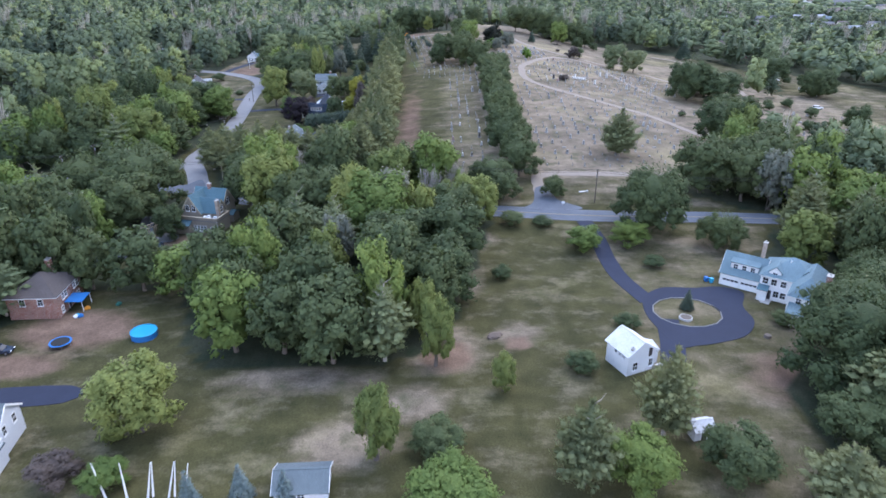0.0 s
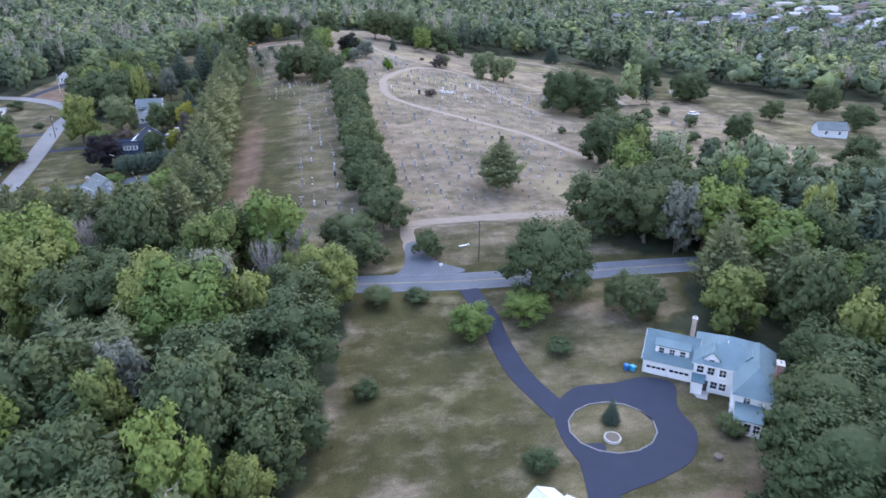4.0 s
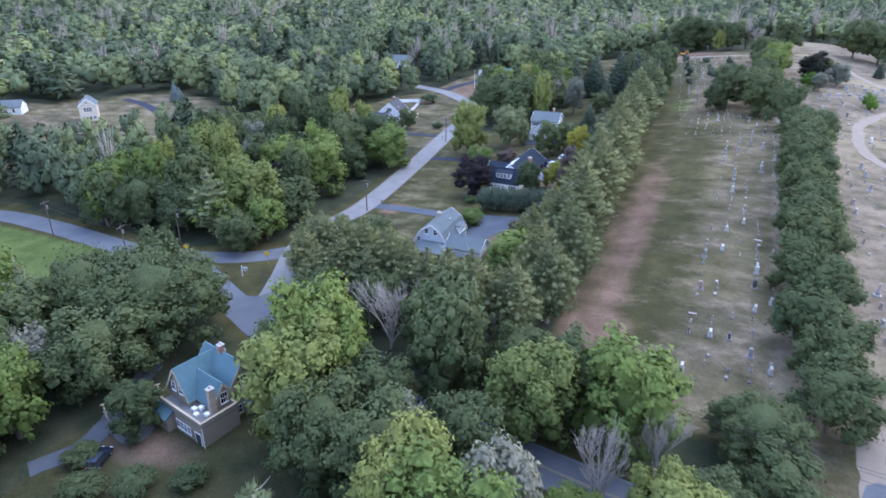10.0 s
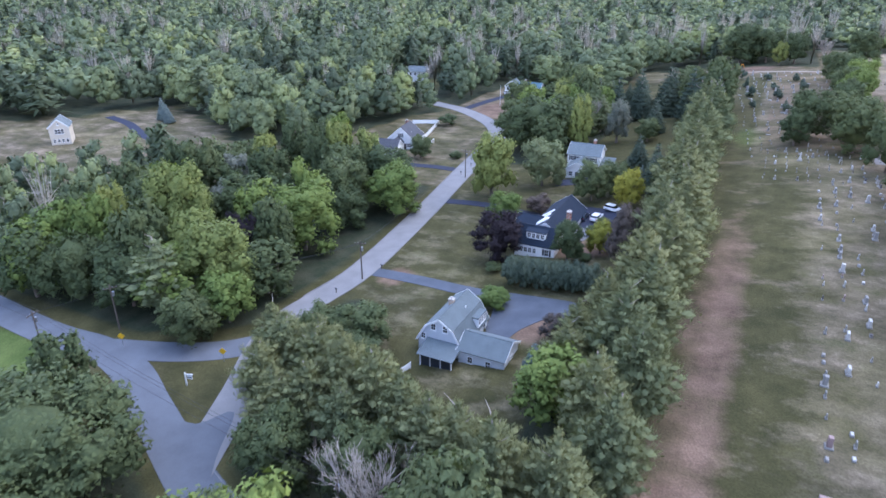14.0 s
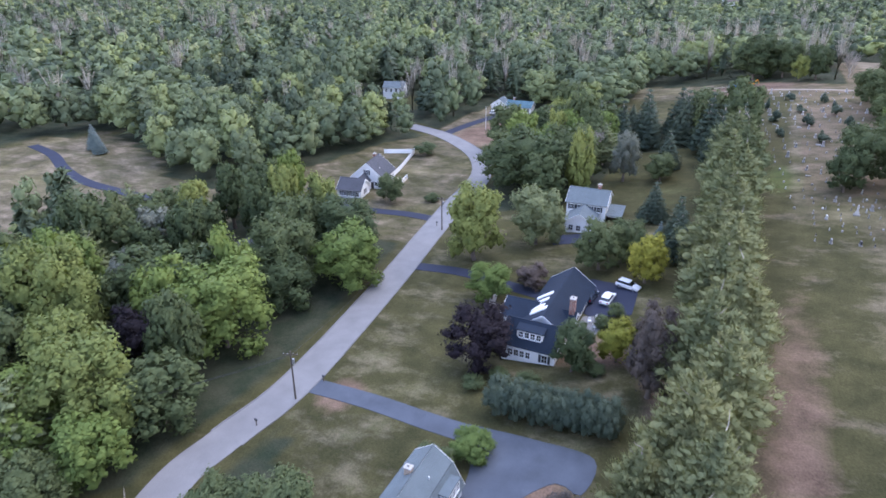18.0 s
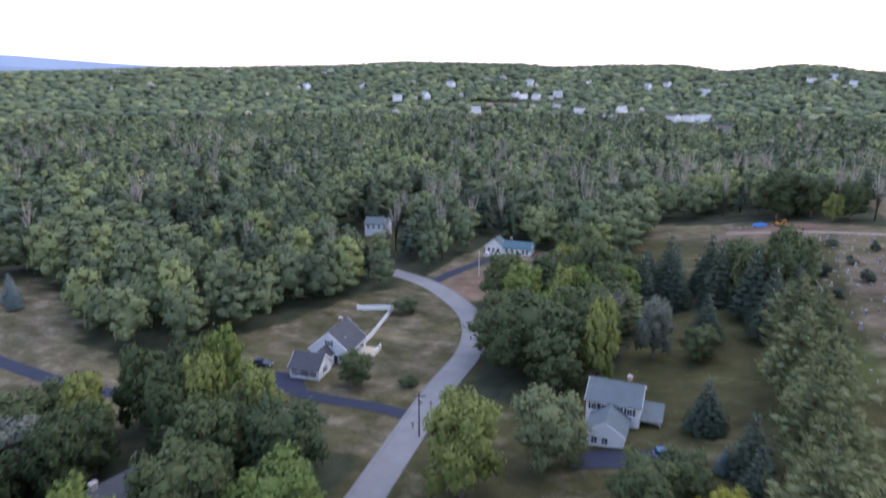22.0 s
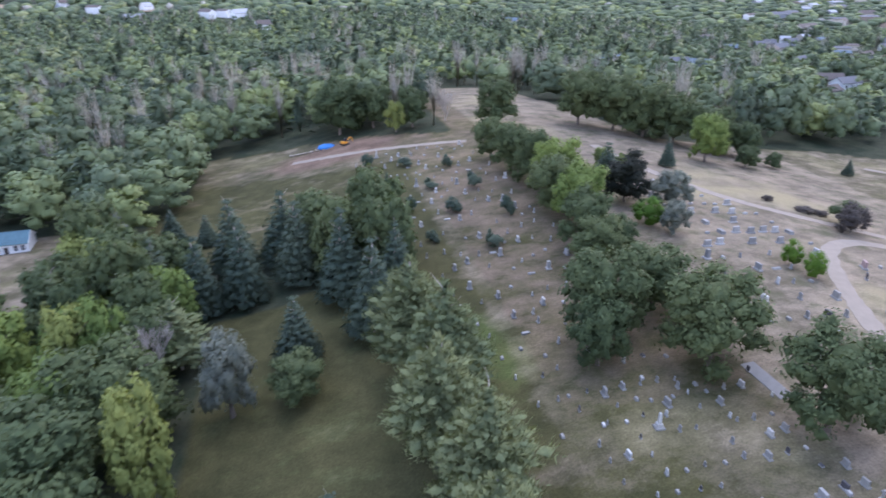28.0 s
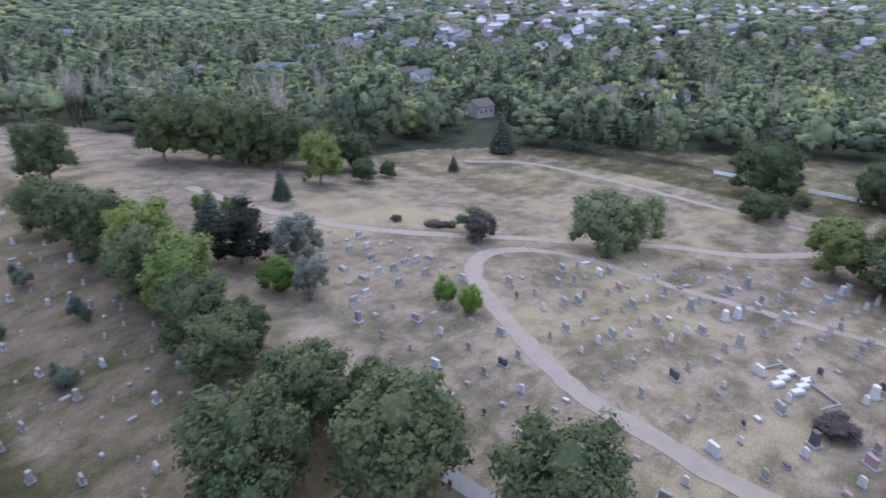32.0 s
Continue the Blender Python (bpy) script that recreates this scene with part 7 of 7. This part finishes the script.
fence([(-139.2, 367.5), (-129.5, 371.8), (-124.5, 352), (-123.6, 347)], "white vinyl panel fence round a back yard")
fence([(190, 381), (190.5, 374)], "white rail fence at the field's edge", 1.2)
fence([(190.2, 352), (191, 334)], "white rail fence at the field's edge", 1.2)
fence([(-56.3, 216.4), (-57.2, 213.0), (-58.6, 209.5)], "low white fence beside the porch", 1.1)


def utility_pole(x, y, h, heading, group="utility poles"):
    p = thing("utility_pole", x, y, heading, "weathered wooden utility pole with crossarm", "utility pole", group)
    part("pole", rod((0, 0, -0.6), (0, 0, h), 0.17, 0.11, 10), POLE_WOOD, p)
    part("crossarm", box(-1.2, 1.2, -0.06, 0.06, h - 0.7, h - 0.56), POLE_WOOD, p)
    for i in (-1.1, -0.45, 0.45, 1.1):
        part("insulator", rod((i, 0, h - 0.558), (i, 0, h - 0.34), 0.06, 0.03), METAL, p)
    part("transformer", rod((0.34, 0, h - 2.3), (0.34, 0, h - 1.4), 0.21), METAL, p)
    return [(x + math.cos(radians(heading)) * i, y + math.sin(radians(heading)) * i, ground_z(x, y) + h - 0.34) for i in (-1.1, 0.45, 1.1)]


def wire(a, b, sag=1.0):
    c = bpy.data.curves.new("power_line", "CURVE")
    c.dimensions, c.bevel_depth, c.bevel_resolution = "3D", 0.022, 1
    s = c.splines.new("POLY")
    s.points.add(14)
    for i in range(15):
        u = i / 14
        s.points[i].co = (*(Vector(a).lerp(Vector(b), u) - Vector((0, 0, sag * 4 * u * (1 - u)))), 1)
    c.materials.append(WIRE)
    tagged(new("power_line", c), "thin black overhead power line", "power line", "overhead lines")


runs = [utility_pole(135, 164.5, 9.5, 80), utility_pole(88, 165.5, 9.5, 88), utility_pole(42, 168.5, 9.5, 92), utility_pole(-6, 174, 9.5, 98), utility_pole(-47, 183, 9.5, 112)]
west = [utility_pole(-82, 241.5, 9, 20), utility_pole(-90.2, 312, 9, 15)]
junction = [utility_pole(-117, 193.3, 9.5, 100), utility_pole(-113, 205.5, 9.5, 60), utility_pole(-147, 197, 9.5, 95)]
for a, b in zip(runs, runs[1:]):
    for p, q in zip(a, b):
        wire(p, q)
for p, q in zip(runs[-1], junction[0]):
    wire(p, q, 1.4)
for p, q in zip(junction[0], junction[2]):
    wire(p, q)
wire(junction[0][1], junction[1][1], 0.4)
wire(junction[1][1], west[0][1], 1.4)
wire(junction[1][2], west[0][2], 1.4)
wire(west[0][1], west[1][1], 1.6)
t = thing("flag_pole", -119, 412, 0, "bare white flag pole on sandy ground", "pole")
part("pole", rod((0, 0, -0.3), (0, 0, 9.0), 0.09, 0.05), WHITE, t)
part("finial", rod((0, 0, 9.003), (0, 0, 9.2), 0.09, 0.02), WHITE, t)


def sign(x, y, heading, label, plate, material, h=2.2):
    t = thing("road_sign", x, y, heading, label, "sign")
    part("post", rod((0, 0, -0.3), (0, 0, h), 0.05), METAL, t)
    part("plate", plate, material, t)


def diamond(size, z):
    bm = box(-size / 2, size / 2, -0.08, -0.055, -size / 2, size / 2)
    bmesh.ops.rotate(bm, verts=bm.verts[:], cent=(0, 0, 0), matrix=Matrix.Rotation(radians(45), 3, "Y"))
    bmesh.ops.translate(bm, verts=bm.verts[:], vec=(0, 0, z))
    return bm


sign(-107.5, 201.8, 30, "yellow diamond road sign on a metal post", diamond(0.95, 2.2), SIGN_YELLOW, 2.3)
sign(-87.2, 205.8, 25, "yellow diamond road sign on a metal post", diamond(0.95, 2.2), SIGN_YELLOW, 2.3)
t = thing("sign_post", -88, 198.1, 20, "white timber sign board with a crossbar on the grass triangle", "sign")
part("post", box(-0.09, 0.09, -0.09, 0.09, -0.3, 2.5), WHITE, t)
part("arm", box(0.1, 1.3, -0.06, 0.06, 2.1, 2.25), WHITE, t)
part("board", box(0.3, 1.2, -0.04, 0.04, 1.3, 2.05), WHITE, t)
part("writing", box(0.4, 1.1, -0.055, -0.042, 1.6, 1.75), SHUTTER, t, "dark bars of lettering")
t = thing("entrance_sign", 33, 166.5, 0, "small white sign at the cemetery entrance", "sign")
part("post", box(-0.06, 0.06, -0.06, 0.06, -0.2, 1.0), WHITE, t)
part("board", box(-0.4, 0.4, -0.1, -0.062, 0.55, 1.15), WHITE, t)
for i, (mx, my) in enumerate(((-80.5, 247), (-92.6, 314), (-93.2, 323), (-83.5, 234))):
    t = thing("mailbox", mx, my, 80, "dark mailbox on a wooden post by the road", "mailbox", "mailboxes")
    part("post", box(-0.06, 0.06, -0.06, 0.06, -0.3, 1.0), POLE_WOOD, t)
    part("box", box(-0.12, 0.12, -0.3, 0.3, 1.003, 1.26, bevel=0.05), SHUTTER, t)


def car_paint(name, rgb):
    k = Mat(name, 0.25, 0.0, 0.6)
    k.color(k.mix(k.noise(1.0, 3), rgb, tuple(v * 0.85 for v in rgb)))
    return k.m


PAINTS = {"white": car_paint("white_car_paint", (0.78, 0.78, 0.78)), "dark": car_paint("dark_blue_car_paint", (0.02, 0.03, 0.05)), "blue": car_paint("blue_car_paint", (0.03, 0.10, 0.22)), "red": car_paint("red_car_paint", (0.4, 0.03, 0.03))}


def car(x, y, heading, tone, label, z=None):
    c = thing("car", x, y, heading, label, "car", "parked cars", (ground_z(x, y) if z is None else z) + 0.08)
    w = 0.92
    prof = [(-2.3, 0.35), (2.3, 0.35), (2.34, 0.62), (2.2, 0.86), (1.05, 1.02), (-2.15, 1.05), (-2.34, 0.7)]
    bm = add_prism(bmesh.new(), prof, -w, w)
    bmesh.ops.bevel(bm, geom=bm.edges[:], offset=0.09, segments=2, affect="EDGES")
    bmesh.ops.rotate(bm, verts=bm.verts[:], cent=(0, 0, 0), matrix=Matrix.Rotation(radians(-90), 3, "Z"))
    part("body", bm, PAINTS[tone], c)

    def cab(lo, hi, z0, z1, ww, shrink):
        bm2 = bmesh.new()
        r = bmesh.ops.create_cube(bm2, size=1)
        for v in r["verts"]:
            top = v.co.z > 0
            lx = (lo[1] if v.co.x > 0 else lo[0]) if not top else (hi[1] if v.co.x > 0 else hi[0])
            v.co = Vector((lx, v.co.y * 2 * (ww - (shrink if top else 0)), z1 if top else z0))
        bmesh.ops.bevel(bm2, geom=bm2.edges[:], offset=0.06, segments=2, affect="EDGES")
        return bm2
    part("glazing", cab((-2.1, 1.05), (-1.75, 0.35), 1.0, 1.58, 0.86, 0.14), PANE, c, "dark glazing all round")
    part("roof", cab((-1.85, 0.42), (-1.75, 0.34), 1.50, 1.66, 0.77, 0.05), PAINTS[tone], c)
    for sx in (-1.45, 1.42):
        for sy in (-1, 1):
            wheel = part("wheel", rod((sx, sy * 0.72, 0.33), (sx, sy * 0.94, 0.33), 0.34, 0.34, 16), TYRE, c)
            part("rim", rod((sx, sy * 0.93, 0.33), (sx, sy * 0.955, 0.33), 0.2, 0.2, 12), METAL, wheel)
    for sy in (-0.62, 0.62):
        part("headlight", box(2.2, 2.36, sy - 0.2, sy + 0.2, 0.68, 0.82, bevel=0.02), WHITE, c)
        part("tail_light", box(-2.37, -2.26, sy - 0.15, sy + 0.15, 0.72, 0.95, bevel=0.02), PAINTS["red"], c)
    for sy in (-0.95, 0.95):
        part("mirror", box(0.7, 0.9, sy - 0.1, sy + 0.1, 1.0, 1.14, bevel=0.02), PAINTS[tone], c)


car(-46.4, 285.9, 84, "dark", "dark blue car parked beside the house")
car(-43.2, 285.5, 84, "white", "white car with dark glazing on the court")
car(-40.6, 291.2, -16, "white", "white estate car parked across the court")
car(-138.5, 325.5, 8, "dark", "dark car on the asphalt pad")
car(-69, 145, 110, "dark", "dark car under shrubs beside the lane")
car(-80, 99.6, 5, "dark", "dark car on rough ground")
car(-125.5, 438, 70, "white", "white car before the end house")
car(-47, 317, 20, "blue", "blue car beside the grey-roofed house")
car(-136, 168, 60, "white", "white car by the lawn")
for i, (cx, cy, tone) in enumerate(((173, 300, "white"), (168, 295, "dark"), (212, 470, "red"))):
    car(cx, cy, 30 * i, tone, tone + " car parked at the edge of the field")

# pool, boat, tarpaulin and garden things
t = thing("pool", -56.3, 105.5, 0, "round above-ground pool with bright blue water", "pool")
part("wall", rod((0, 0, -0.2), (0, 0, 1.1), 2.4, 2.4, 28), TARP_BLUE, t)
part("water", rod((0, 0, 1.104), (0, 0, 1.16), 2.25, 2.25, 28), WATER_BLUE, t)
rim = bmesh.new()
for i in range(28):
    a, b = math.tau * i / 28, math.tau * (i + 1) / 28
    add_rod(rim, (2.38 * math.cos(a), 2.38 * math.sin(a), 1.2), (2.38 * math.cos(b), 2.38 * math.sin(b), 1.2), 0.09, None, 6)
part("rim", rim, WATER_BLUE, t)
t = thing("trampoline", -70.5, 102.4, 0, "round dark trampoline with a blue edge", "trampoline")
part("mat", rod((0, 0, 0.8), (0, 0, 0.83), 1.6, 1.6, 24), FLAT_BLACK, t)
part("edge", rod((0, 0, 0.76), (0, 0, 0.797), 1.95, 1.95, 24), TARP_BLUE, t)
for i in range(6):
    a = math.tau * i / 6
    part("leg", rod((1.8 * math.cos(a), 1.8 * math.sin(a), -0.1), (1.8 * math.cos(a), 1.8 * math.sin(a), 0.76), 0.04), METAL, t)
toy_rng = random.Random(4)
for mat, label in ((TARP_BLUE, "blue plastic toy on bare ground"), (WHITE, "white plastic toy on bare ground"), (PLASTIC_GREEN, "green plastic toy on bare ground"), (ORANGE, "orange plastic toy on bare ground"), (WATER_BLUE, "pale blue plastic toy on bare ground")):
    t = thing("toy", -71 + toy_rng.uniform(-3, 5), 115 + toy_rng.uniform(-3, 4), toy_rng.uniform(0, 90), label, "toy", "garden toys")
    part("tub", box(-0.5, 0.5, -0.35, 0.35, 0, 0.5, bevel=0.1, taper=1.15), mat, t)
    part("seat", box(-0.2, 0.3, -0.25, 0.25, 0.503, 0.7, bevel=0.05), mat, t)
t = thing("tarpaulin_heap", -33.4, 492, 15, "blue tarpaulin over a heap at the wood's edge", "tarpaulin")
bm = bmesh.new()
bmesh.ops.create_icosphere(bm, subdivisions=3, radius=1)
for v in bm.verts:
    v.co = Vector((v.co.x * 3.2, v.co.y * 1.8, max(-0.1, v.co.z) * 1.3 + 0.25 * noise.noise(v.co * 2.5)))
part("sheet", bm, TARP_BLUE, t)
part("weight", rod((2.0, 0.4, 0.75), (2.5, 0.4, 0.75), 0.3), TYRE, t)
t = thing("digger", -27.5, 489, 30, "small orange digger parked on bare earth", "digger")
part("track", box(-1.4, 1.4, -1.0, -0.55, 0, 0.6, bevel=0.15), FLAT_BLACK, t)
part("track", box(-1.4, 1.4, 0.55, 1.0, 0, 0.6, bevel=0.15), FLAT_BLACK, t)
part("body", box(-1.3, 0.8, -0.85, 0.85, 0.6, 1.3, bevel=0.1), ORANGE, t)
part("cab", box(-0.4, 0.7, -0.6, 0.2, 1.303, 2.4, bevel=0.08), PANE, t)
part("boom", rod((0.8, 0.3, 1.2), (2.6, 0.3, 2.4), 0.16), ORANGE, t)
part("dipper", rod((2.6, 0.3, 2.4), (3.4, 0.3, 0.6), 0.13), ORANGE, t)
for i in range(6):
    t = thing("timber_stack", -45 + i * 2.1, 493 - i * 0.4, i * 23, "rough heap of timber on bare earth", "timber", "timber heaps")
    for j in range(4):
        part("log", rod((-1, -0.5 + j * 0.34, 0.16), (1.0, -0.45 + j * 0.34, 0.16), 0.17), TIMBER if j % 2 else BARK, t)
t = thing("rock", 9.8, 103.4, 20, "low brown boulder and debris on the lawn", "rock")
for k_, (dx, dy, s) in enumerate(((0, 0, 1.0), (1.1, 0.3, 0.6), (-0.9, -0.4, 0.5))):
    bm = bmesh.new()
    bmesh.ops.create_icosphere(bm, subdivisions=2, radius=s)
    for v in bm.verts:
        v.co = Vector((v.co.x * 1.3 + dx, v.co.y + dy, v.co.z * 0.6 + 0.2)) * (1 + 0.2 * noise.noise(v.co * 2))
    part("boulder", bm, plain("boulder_stone", (0.15, 0.115, 0.09), 0.95, vary=0.4), t)
t = thing("stump", 60.8, 103.6, 0, "dark burnt tree stump on dry grass", "stump")
part("wood", rod((0, 0, -0.2), (0, 0, 0.5), 0.75, 0.6, 12), BARK, t)
part("root", rod((0.4, 0.2, 0.1), (1.0, 0.5, -0.05), 0.22, 0.08), BARK, t)
t = thing("fire_bowl", 47.8, 110.3, 0, "round pale stone planter on the island", "planter")
part("rim", rod((0, 0, -0.1), (0, 0, 0.35), 1.35, 1.25, 20), CONCRETE, t)
part("soil", rod((0, 0, 0.354), (0, 0, 0.37), 1.05, 1.05, 20), BARK, t)
for bx_, bmat, label in ((57.6, TARP_BLUE, "blue wheeled bin beside the garage"), (58.5, WATER_BLUE, "pale blue wheeled bin beside the garage")):
    t = thing("wheeled_bin", bx_, 126.2 - (bx_ - 57.6) * 0.6, 20, label, "bin", "wheeled bins")
    part("body", box(-0.3, 0.3, -0.35, 0.35, 0.08, 1.0, taper=1.15), bmat, t)
    part("lid", box(-0.37, 0.37, -0.43, 0.43, 1.003, 1.08, bevel=0.02), bmat, t)
    part("wheel", rod((-0.32, 0.33, 0.12), (0.32, 0.33, 0.12), 0.12), TYRE, t)
t = thing("pole_frame", -39, 64.5, 0, "leaning white tapered poles among the shrubs", "pole frame")
for a, b in (((-5.2, 0), (-6.2, 0.4)), ((-2.4, 0), (-2.6, 0.5)), ((0.3, 0), (1.4, 0.6)), ((3.0, 0.1), (4.4, 0.7)), ((5.2, 0), (6.3, 0.5)), ((0.9, 0.3), (1.5, 0.7)), ((3.8, 0.2), (4.5, 0.8))):
    part("spar", rod((a[0], a[1], -0.2), (b[0], b[1], 5.6), 0.16, 0.05, 8), WHITE, t)
t = thing("white_marker", 40, 175.3, 15, "fallen white slab on the grass by the lane", "slab")
part("slab", box(-1.1, 1.1, -0.35, 0.35, 0, 0.25, bevel=0.04), MARBLE, t)
part("foot", box(1.2, 1.6, -0.3, 0.3, -0.1, 0.4, bevel=0.04), MARBLE, t)

# ---- houses of the far slope and the town ----
FAR_WALLS = [WHITE, plain("far_cream", (0.50, 0.45, 0.38)), plain("far_grey_wall", (0.30, 0.31, 0.33)), plain("far_tan_wall", (0.30, 0.24, 0.19))]
FAR_ROOFS = [plain("far_grey_roof", (0.13, 0.13, 0.14)), plain("far_pale_roof", (0.34, 0.35, 0.37)), plain("far_brown_roof", (0.11, 0.09, 0.08)), plain("far_blue_roof", (0.12, 0.16, 0.19))]


def far_house(x, y, w, d, ze, zr, heading, wall, roof):
    t = thing("far_house", x, y, heading, "distant pale house among treetops", "house", "distant houses")
    bm = add_prism(bmesh.new(), [(-d / 2, -1.5), (d / 2, -1.5), (d / 2, ze), (0, zr), (-d / 2, ze)], -w / 2, w / 2)
    part("wall", bm, wall, t)
    for s in (-1, 1):
        bm = add_prism(bmesh.new(), [(0, zr + 0.05), (s * (d / 2 + 0.4), ze - 0.3), (s * (d / 2 + 0.4), ze), (0, zr + 0.35)], -w / 2 - 0.4, w / 2 + 0.4)
        part("roof_slope", bm, roof, t)
    for wx in (-0.3, 0.0, 0.3) if math.hypot(x, y - 250) < 900 else ():
        win = part("window", box(wx * w - 0.55, wx * w + 0.55, -d / 2 - 0.06, -d / 2 + 0.02, ze * 0.45, ze * 0.45 + 1.4), PANE, t)


far_house(-221, 1142, 24, 14, 6, 12, 20, WHITE, FAR_ROOFS[1])
for hx, hy in FAR_HOMES:
    town = hx > 140
    if math.hypot(hx, hy - 250) > 850 and town:
        far_house(hx, hy, far_rng.uniform(12, 34), far_rng.uniform(9, 15), far_rng.uniform(4.5, 7), far_rng.uniform(7, 9), far_rng.uniform(-40, 40), far_rng.choice(FAR_WALLS), FAR_ROOFS[far_rng.choice((0, 0, 1, 2))])
    elif town:
        far_house(hx, hy, far_rng.uniform(9, 16), far_rng.uniform(7, 10), far_rng.uniform(3.5, 5.5), far_rng.uniform(6, 8), far_rng.uniform(-40, 40), far_rng.choice(FAR_WALLS), far_rng.choice(FAR_ROOFS))
    else:
        far_house(hx, hy, far_rng.uniform(13, 24), far_rng.uniform(9, 12), far_rng.uniform(6, 9), far_rng.uniform(10, 12.5), far_rng.uniform(-50, 50), WHITE, far_rng.choice(FAR_ROOFS[1:3]))
